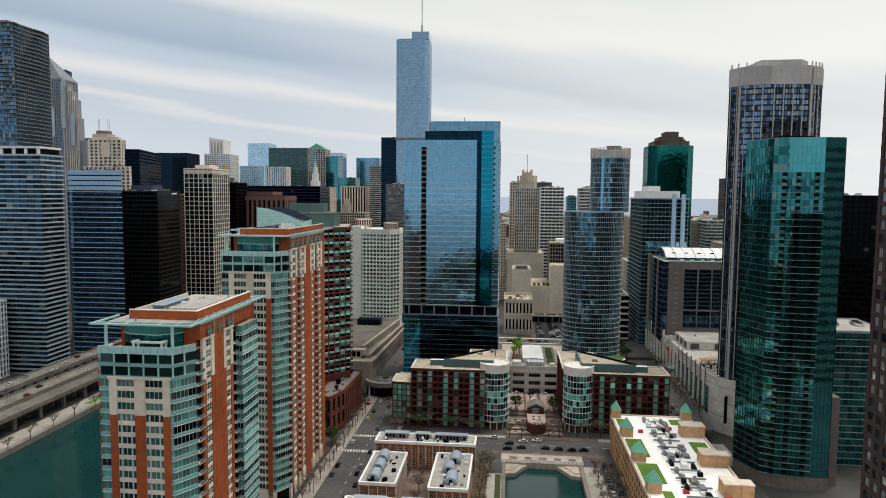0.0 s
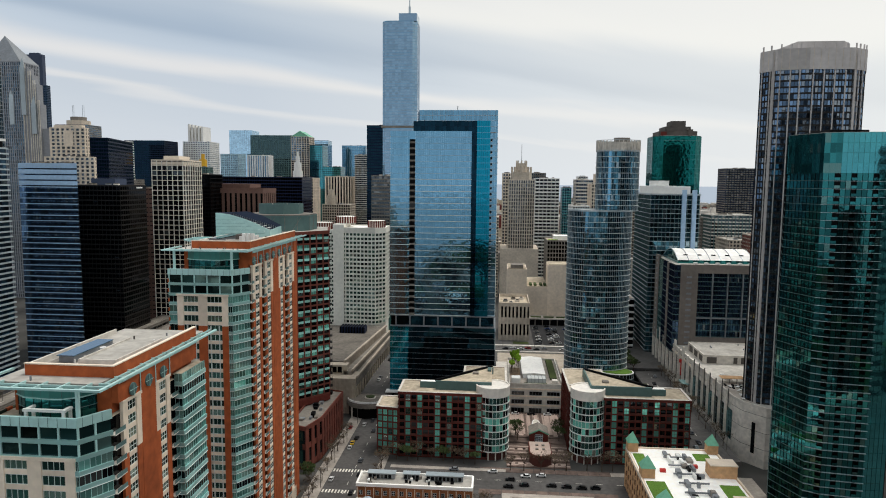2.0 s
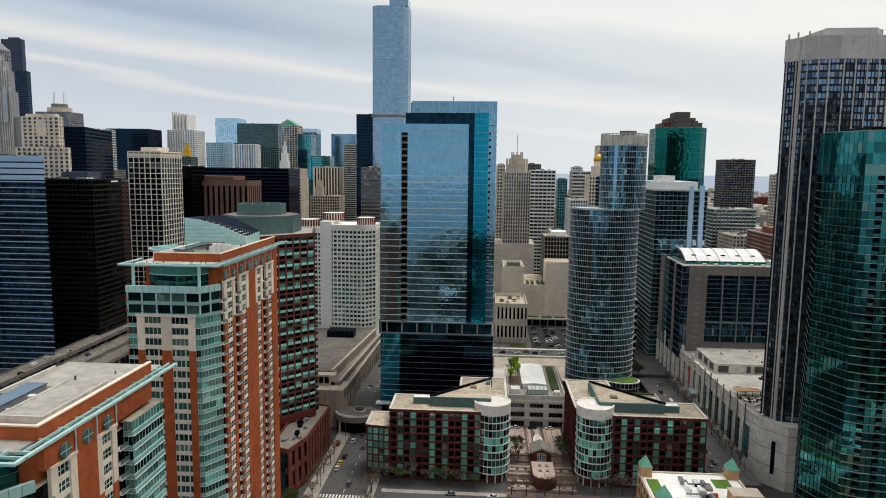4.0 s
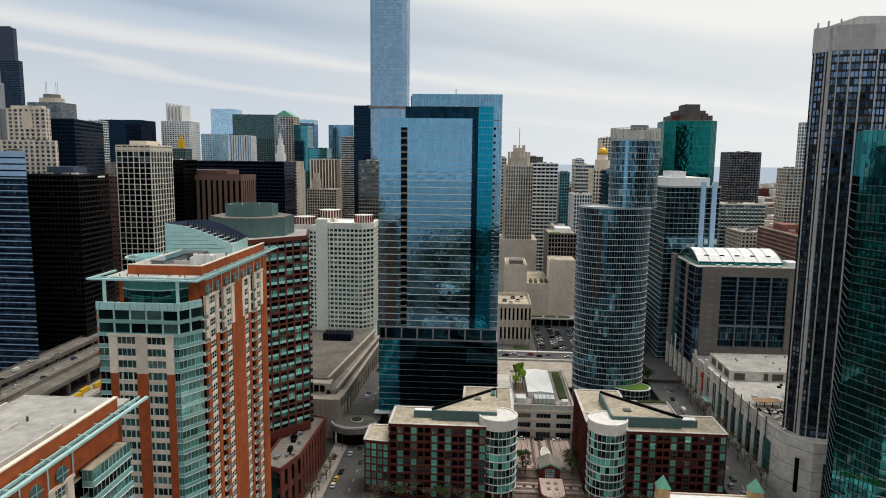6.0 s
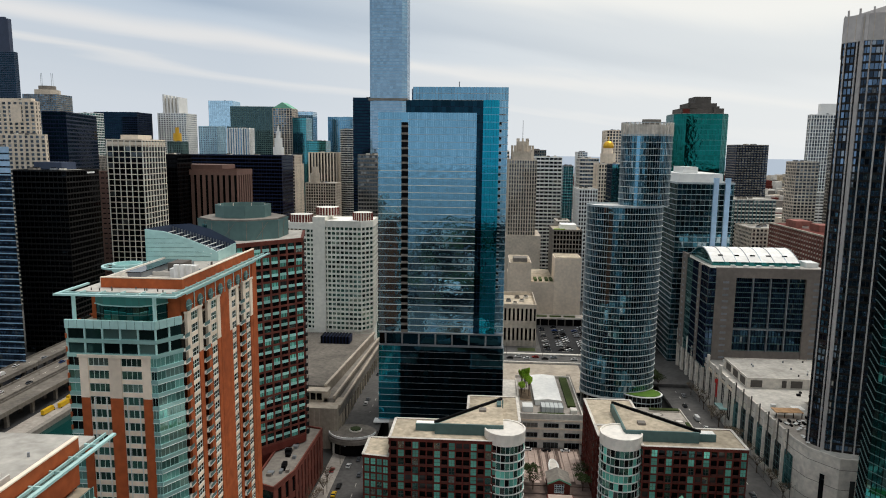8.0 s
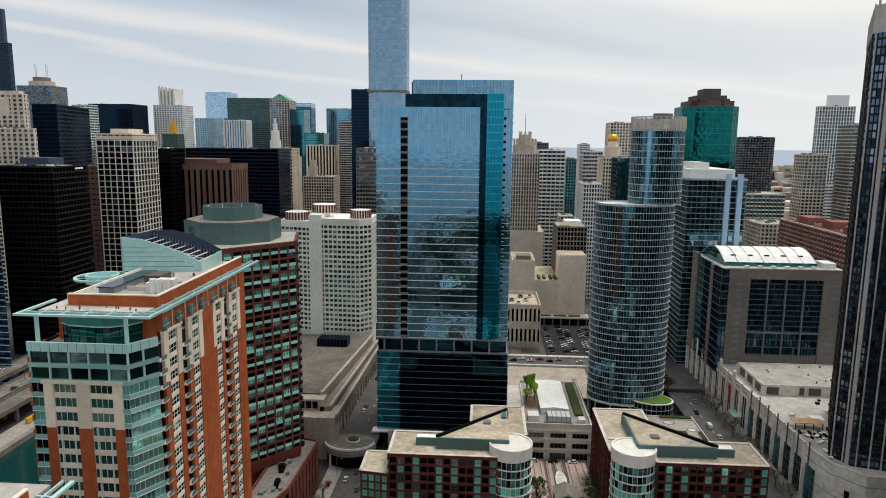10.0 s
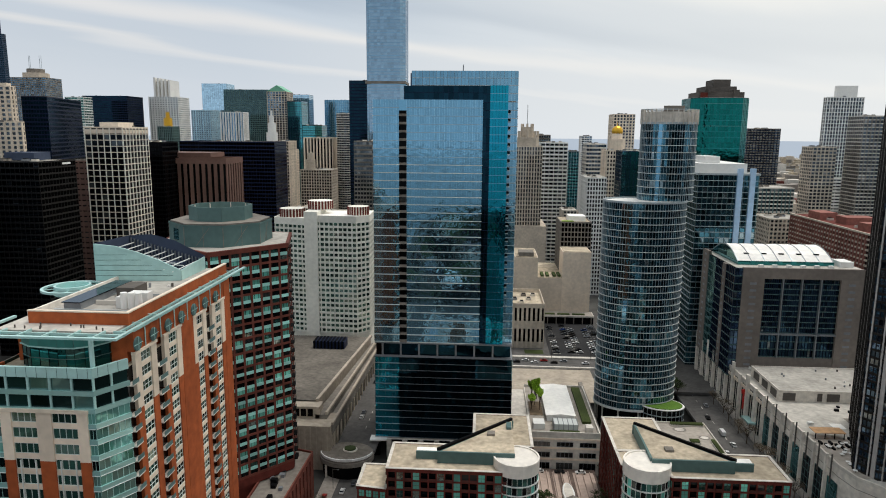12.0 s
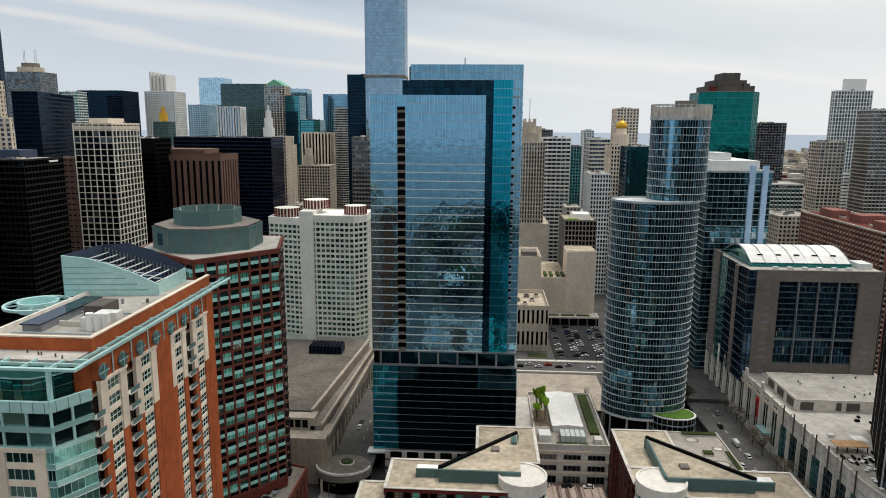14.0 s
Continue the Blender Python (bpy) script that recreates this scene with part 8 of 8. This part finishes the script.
block(36.6, 44, 200, 312, 0, 0.25, 0, bm)
solid("pavement_promenade", bm, PAVING, "paved promenade along the slip", "pavement")
sheet("lawn", [(-4.4, -1.9, 215, 299)], 0.3, LEAF_DARK, "dull grass strip beside the slip", "lawn")
sheet("ground_bed", [(-14, -8, 215, 311)], 0.3, DIRT, "bare soil bed beside the town houses", "ground")
sheet("road_quay", [(44, 52, 200, 330)], 0.04, ASPHALT, "asphalt quay street with parked cars", "road")

# left bank park
sheet("pavement_bank", [(-257, -246.2, 150, 700)], 0.3, PAVING, "worn pale paving on the river terrace", "pavement")
sheet("lawn_bank", [(-252, -247.5, 372, 392), (-256, -250, 398, 412), (-251, -248, 270, 290)], 0.34, GRASS, "grass patch on the river terrace", "lawn")
# street asphalt kept dark to carry the shade below the drives
sheet("road_bank", [(-318, -257.2, 100, 900)], 0.05, LOT, "dark street under the drive", "road")

# parking lot, garden and road kerbs on the upper level
bm = bmesh.new()
block(24, 62, 556, 629, 9.0, 9.06, 0, bm)
solid("road_parking", bm, LOT, "asphalt surface parking lot", "road")
bm = bmesh.new()
for x in (28.5, 40.7, 55.7):
    for i in range(13):
        block(x - 2.6, x + 2.6, 559.5 + 5.0 * i, 559.65 + 5.0 * i, 9.064, 9.07, 0, bm)
solid("road_bay_marking", bm, PAINT_LINE, "white bay lines in the parking lot", "road marking")
bm = bmesh.new()
block(-66, 60, 549, 552, 9, 9.9, 0, bm)
block(-66, 60, 531, 532.5, 9, 10.1, 0, bm)
solid("kerb", bm, CONCRETE, "pale concrete road parapet", "wall")
sheet("lawn_upper", [(8, 20, 558, 566)], 9.05, HEDGE, "small lawn before the stone block", "lawn")
sheet("ground_soil", [(-4, 45, 480, 530)], 9.05, HALL_STONE, "bare soil beside the upper road", "ground")
bm = bmesh.new()
block(34, 36, 412, 500, 0, 13, 0, bm)
solid("ramp_wall", bm, CONCRETE_DARK, "weathered concrete ramp wall", "wall")

# ---- trees ----


def leaf_cloud(rr, n, radius, centre, size, flat=0.8):
    v, f = [], []
    for _ in range(n):
        d = Vector((rr.gauss(0, 1), rr.gauss(0, 1), rr.gauss(0, 1))).normalized() * radius * rr.random() ** 0.45
        c = Vector(centre) + Vector((d.x, d.y, d.z * flat))
        a = Vector((rr.gauss(0, 1), rr.gauss(0, 1), rr.gauss(0, 1))).normalized()
        b_ = a.orthogonal().normalized()
        s_ = size * rr.uniform(0.6, 1.4)
        k0 = len(v)
        v += [c + a * s_, c + b_ * s_ * 0.6, c - a * s_, c - b_ * s_ * 0.6]
        f.append((k0, k0 + 1, k0 + 2, k0 + 3))
    return v, f


def tree(name, label, h, leaf, n, size, seed, spread=0.34, fork=0.42):
    rr = random.Random(seed)
    ob = thing(name, label, "tree", 0, 0, 0, "street trees")
    bm = bmesh.new()

    def limb(p, q, r0, r1):
        d = (q - p).normalized()
        u = d.orthogonal().normalized()
        w_ = d.cross(u)
        lo = [bm.verts.new(p + (u * math.cos(a) + w_ * math.sin(a)) * r0) for a in (0, 1.26, 2.51, 3.77, 5.03)]
        hi = [bm.verts.new(q + (u * math.cos(a) + w_ * math.sin(a)) * r1) for a in (0, 1.26, 2.51, 3.77, 5.03)]
        for i in range(5):
            bm.faces.new((lo[i], lo[(i + 1) % 5], hi[(i + 1) % 5], hi[i]))

    top = Vector((0, 0, h * fork))
    limb(Vector((0, 0, 0)), top, 0.24, 0.16)
    tips = []
    for i in range(8):
        an = i * 2.4
        q = top + Vector((math.cos(an) * h * spread * rr.uniform(0.5, 0.9), math.sin(an) * h * spread * rr.uniform(0.5, 0.9), h * rr.uniform(0.2, 0.42)))
        limb(top - Vector((0, 0, rr.uniform(0, h * 0.12))), q, 0.11, 0.04)
        for j in range(4):
            e = q + Vector((rr.gauss(0, 1), rr.gauss(0, 1), rr.uniform(0.2, 1.2))) * h * 0.09
            limb(top.lerp(q, rr.uniform(0.5, 1)), e, 0.05, 0.02)
            tips.append(e)
    part("trunk", bm, BARK, ob)
    V, F = [], []
    for tip in tips:
        v, f = leaf_cloud(rr, n, h * 0.12, tip, size)
        F += [tuple(i + len(V) for i in q) for q in f]
        V += v
    me = bpy.data.meshes.new("crown")
    me.from_pydata(V, [], F)
    me.materials.append(leaf)
    under(new("crown", me), ob)
    return ob


bare = tree("bare_tree", "bare spring street tree with fine twigs", 8, TWIG, 22, 0.16, 1)
green = tree("budding_tree", "street tree with fresh green leaves", 8, LEAF_DARK, 40, 0.24, 2)
lime = tree("young_tree", "young tree with bright green leaves", 6, LEAF, 60, 0.26, 3, 0.2, 0.2)
rr = random.Random(4)
spots = [(bare, -82.5, 262 + 11 * i) for i in range(12)] + [(bare, -57.5, 318 + 9 * i) for i in range(5)] + [((green if i % 3 == 1 else bare), -52 + 5.4 * i, 354.5) for i in range(8)] + [(bare, -10.5 + 1.5 * (i % 3), 284 + 4.0 * i) for i in range(8)]
spots += [(bare, 2.5 + 6.5 * i, 349) for i in range(5)] + [(bare, 38 + 6 * i, 351) for i in range(8)] + [(bare, 40.5, 228 + 11 * i) for i in range(8)] + [(bare, -10, 222 + 13 * i) for i in range(5)] + [(bare, -36.5, 252 + 12 * i) for i in range(4)] + [(green, 5.5, 378), (green, 27.5, 378), (green, 27.5, 386), (green, 5.5, 386)]
spots += [(bare, 33.5, 420 + 9 * i) for i in range(6)] + [(green, 87, 500 + 6 * i) for i in range(6)] + [(bare, 104.5, 370 + 12 * i) for i in range(11)] + [(bare, -243, 180 + 17 * i) for i in range(12)] + [(green, -88.5, 326 + 3 * i) for i in range(2)] + [(bare, 46.8, 236 + 13 * i) for i in range(6)]
used = set()
for kind, x, y in spots:
    z = 0.1
    if x > 100 or (86 < x < 90):
        z = 7.0
    elif 4 < x < 29 and 376 < y < 390:
        z = 3.2
    elif 33 < x < 34 and y > 411:
        z = 0
    x, y = x + rr.uniform(-0.8, 0.8), y + rr.uniform(-1.2, 1.2)
    s_ = rr.uniform(0.8, 1.2)
    if kind not in used:
        kind.matrix_basis = pose(x, y, z)
        used.add(kind)
    else:
        copy_thing(kind, pose(x, y, z, 0, 0, rr.uniform(0, 360)) @ Matrix.Diagonal((s_, s_, s_, 1)))
for i, (x, y) in enumerate([(4.5, 447), (6.5, 452), (8.2, 446), (5.2, 457), (7.8, 459)]):
    if i == 0:
        lime.matrix_basis = pose(x, y, 18.9) @ Matrix.Diagonal((0.9, 0.9, 1.6, 1))
    else:
        copy_thing(lime, pose(x, y, 18.9, 0, 0, 70 * i) @ Matrix.Diagonal((0.85, 0.85, 1.5, 1)))

# ---- vehicles ----
PAINTS = [material("car_paint_" + n_, lin(*c_), 0.3, metal=0.2, spread=0.03, bump=0, each=0) for n_, c_ in (("white", (226, 226, 224)), ("black", (20, 20, 22)), ("silver", (150, 154, 158)), ("grey", (84, 88, 92)), ("red", (150, 32, 28)), ("blue", (36, 66, 120)), ("yellow", (222, 178, 32)))]
TYRE = material("tyre_rubber", lin(22, 22, 22), 0.9)
G_CAR = glazing("car_glass", lin(20, 24, 28), 1.5, metal=0.5)


def car(paint, word, long=4.6, tall=1.45, van=False):
    ob = thing("van" if van else "car", word + (" panel van" if van else " passenger car") + " standing on the asphalt", "van" if van else "car", 0, 0, 0, "vehicles")
    h, w_ = long / 2, 0.9
    bm = bmesh.new()
    prof = [(-h, 0.35), (h, 0.35), (h, 0.75), (h - 0.9, 0.92), (-h + 0.1, 0.95)] if not van else [(-h, 0.35), (h, 0.35), (h, 0.95), (h - 0.6, 1.15), (h - 1.1, tall), (-h, tall)]
    rings = [[bm.verts.new((sx, y, z)) for y, z in prof] for sx in (-w_, w_)]
    n = len(prof)
    bm.faces.new(rings[0][::-1])
    bm.faces.new(rings[1])
    for i in range(n):
        bm.faces.new((rings[0][i], rings[0][(i + 1) % n], rings[1][(i + 1) % n], rings[1][i]))
    bmesh.ops.recalc_face_normals(bm, faces=bm.faces[:])
    bmesh.ops.bevel(bm, geom=bm.edges[:], offset=0.06, segments=1, affect="EDGES")
    part("body", bm, paint, ob)
    bm = bmesh.new()
    cab = [(-h + 0.5, 0.93), (h - 1.2, 0.93), (h - 1.9, tall), (-h + 1.1, tall)] if not van else [(h - 1.05, 1.1), (h - 0.55, 1.1), (h - 1.0, tall - 0.15), (h - 1.15, tall - 0.15)]
    ww = w_ - (0.1 if not van else -0.01)
    rings = [[bm.verts.new((sx * (1 if z < 1.2 else 0.86), y, z)) for y, z in cab] for sx in (-ww, ww)]
    bm.faces.new(rings[0][::-1])
    bm.faces.new(rings[1])
    for i in range(4):
        bm.faces.new((rings[0][i], rings[0][(i + 1) % 4], rings[1][(i + 1) % 4], rings[1][i]))
    bmesh.ops.recalc_face_normals(bm, faces=bm.faces[:])
    part("cabin_glass", bm, G_CAR, ob)
    if not van:
        part("cabin_roof", block(-0.72, 0.72, -h + 1.1, h - 1.9, tall, tall + 0.05), paint, ob)
    wheel = None
    for sx in (-0.82, 0.82):
        for yy in (-h + 0.85, h - 0.85):
            bm = bmesh.new()
            bmesh.ops.create_cone(bm, cap_ends=True, segments=10, radius1=0.34, radius2=0.34, depth=0.24, matrix=Matrix.Translation((sx, yy, 0.34)) @ Matrix.Rotation(radians(90), 4, "Y"))
            part("wheel", bm, TYRE, ob)
    return ob


KINDS = [car(PAINTS[i], wd) for i, wd in enumerate(("white", "black", "silver", "dark grey", "dark red", "dark blue", "yellow"))] + [car(PAINTS[0], "white", 5.6, 2.3, True), car(PAINTS[6], "yellow", 9.5, 2.9, True)]
placed = set()
rr = random.Random(9)


def park(x, y, z, rz, kinds=(0, 0, 1, 1, 1, 2, 2, 3, 3, 4, 5)):
    k_ = KINDS[rr.choice(kinds)]
    m = pose(x, y, z, 0, 0, rz + rr.uniform(-2, 2))
    if k_ not in placed:
        placed.add(k_)
        k_.matrix_basis = m
    else:
        copy_thing(k_, m)


for x, y, kk in ((-83.0, 393, (4,)), (-73, 405, (3,)), (-76.5, 398, (0,)), (-67, 300, (2,)), (-67, 292, (1,)), (-78, 330, (0,)), (-77.5, 372, (6,)), (-77.6, 366, (0,)), (-76.8, 379, (1,)), (-69, 351, (3,)), (-66.5, 336, (1,)), (-66.5, 318, (1,)), (-78, 300, (1,)), (-78, 290, (3,)), (-65, 280, (1,)), (-66.5, 268, (3,)), (-70, 390, (3,))):
    park(x, y, 0.04, 0, kk)
for x, y, kk in ((-78, 452, (0,)), (-78, 458, (3,)), (-71, 466, (7,)), (-79, 500, (1,)), (-77, 520, (0,)), (-72, 545, (2,)), (-79, 560, (1,)), (-77, 575, (3,)), (-71, 590, (0,))):
    park(x, y, 9.02, 0, kk)
for i, x in enumerate((2, 7.5, 13, 19, 25, 31, 44)):
    park(x, 541 + (3.2 if i % 2 else 0), 9.0, 90)
for x in (28.5, 38.0, 43.4, 53.0, 58.4):
    for i in range(13):
        if rr.random() < 0.66:
            park(x, 562 + 5.0 * i, 9.07, 90, (0, 0, 0, 1, 1, 1, 2, 2, 3, 3, 5))
for x, y, kk in ((16, 343, (0,)), (9, 341.5, (0,)), (-6, 345, (0,)), (2, 337.5, (1, 0)), (8, 332.5, (0, 1)), (1, 330.5, (1,)), (20, 333, (1,)), (26.5, 332.5, (1,)), (33, 332, (1,)), (39, 332.5, (1,)), (-24, 346, (2,)), (60, 345, (1,))):
    park(x, y, 0.06, 90, kk)
for i in range(15):
    park(46.2, 212 + 7.2 * i, 0.06, 0, (1, 1, 3, 2, 0))
    if i % 3:
        park(50.0, 214 + 7.2 * i, 0.06, 0, (1, 3, 3))
for i in range(12):
    park(91.2 if i % 2 else 94.4, 358 + 6.5 * i + 2, 7.02, 0, (1, 0, 0, 3, 2))
for x, y, kk in ((96, 452, (7,)), (97, 440, (0,)), (95, 470, (1,)), (99, 486, (2,))):
    park(x, y, 7.02, 0, kk)
for i in range(16):
    park(-293.0 - 3.4 * (i % 3), 250 + 17 * i, 11.02, 0, (0, 0, 2, 1, 7))
for i in range(8):
    park(-276 - 5 * (i % 2), 280 + 31 * i + 7 * (i % 3), 9.02, 0)
for i in range(4):
    park(-252 + 2.2 * (i % 2), 446 + 11 * i, 0.3, 0, (8,))
for i in range(3):
    park(6 + 9 * i, 415.5, 3.34, 90, (0, 1))

# ---- street lamps ----


def street_lamp():
    ob = thing("street_lamp", "slim grey street lamp with a curved arm", "street lamp", 0, 0, 0, "street lamps")
    part("pole", prism(ellipse(0, 0, 0.12, 0.12, 8), 0, 9), DARK_STONE, ob)
    part("arm", block(-0.06, 2.2, -0.06, 0.06, 8.9, 9.02), DARK_STONE, ob)
    part("lamp_head", block(1.8, 2.7, -0.16, 0.16, 8.78, 8.95, 0.04), GREY_METAL, ob)
    return ob


lamp = street_lamp()
lamp_spots = [(-80.8, 270 + 26 * i, 0.16, 0) for i in range(6)] + [(-57, 285 + 26 * i, 0.16, 180) for i in range(3)] + [(-279.6, 300 + 45 * i, 9.0, 0) for i in range(7)] + [(105, 365 + 24 * i, 7.16, 180) for i in range(6)] + [(0 + 24 * i, 548.4, 8.99, 270) for i in range(3)]
for i, (x, y, z, rz) in enumerate(lamp_spots):
    if i == 0:
        lamp.matrix_basis = pose(x, y, z, 0, 0, rz)
    else:
        copy_thing(lamp, pose(x, y, z, 0, 0, rz))
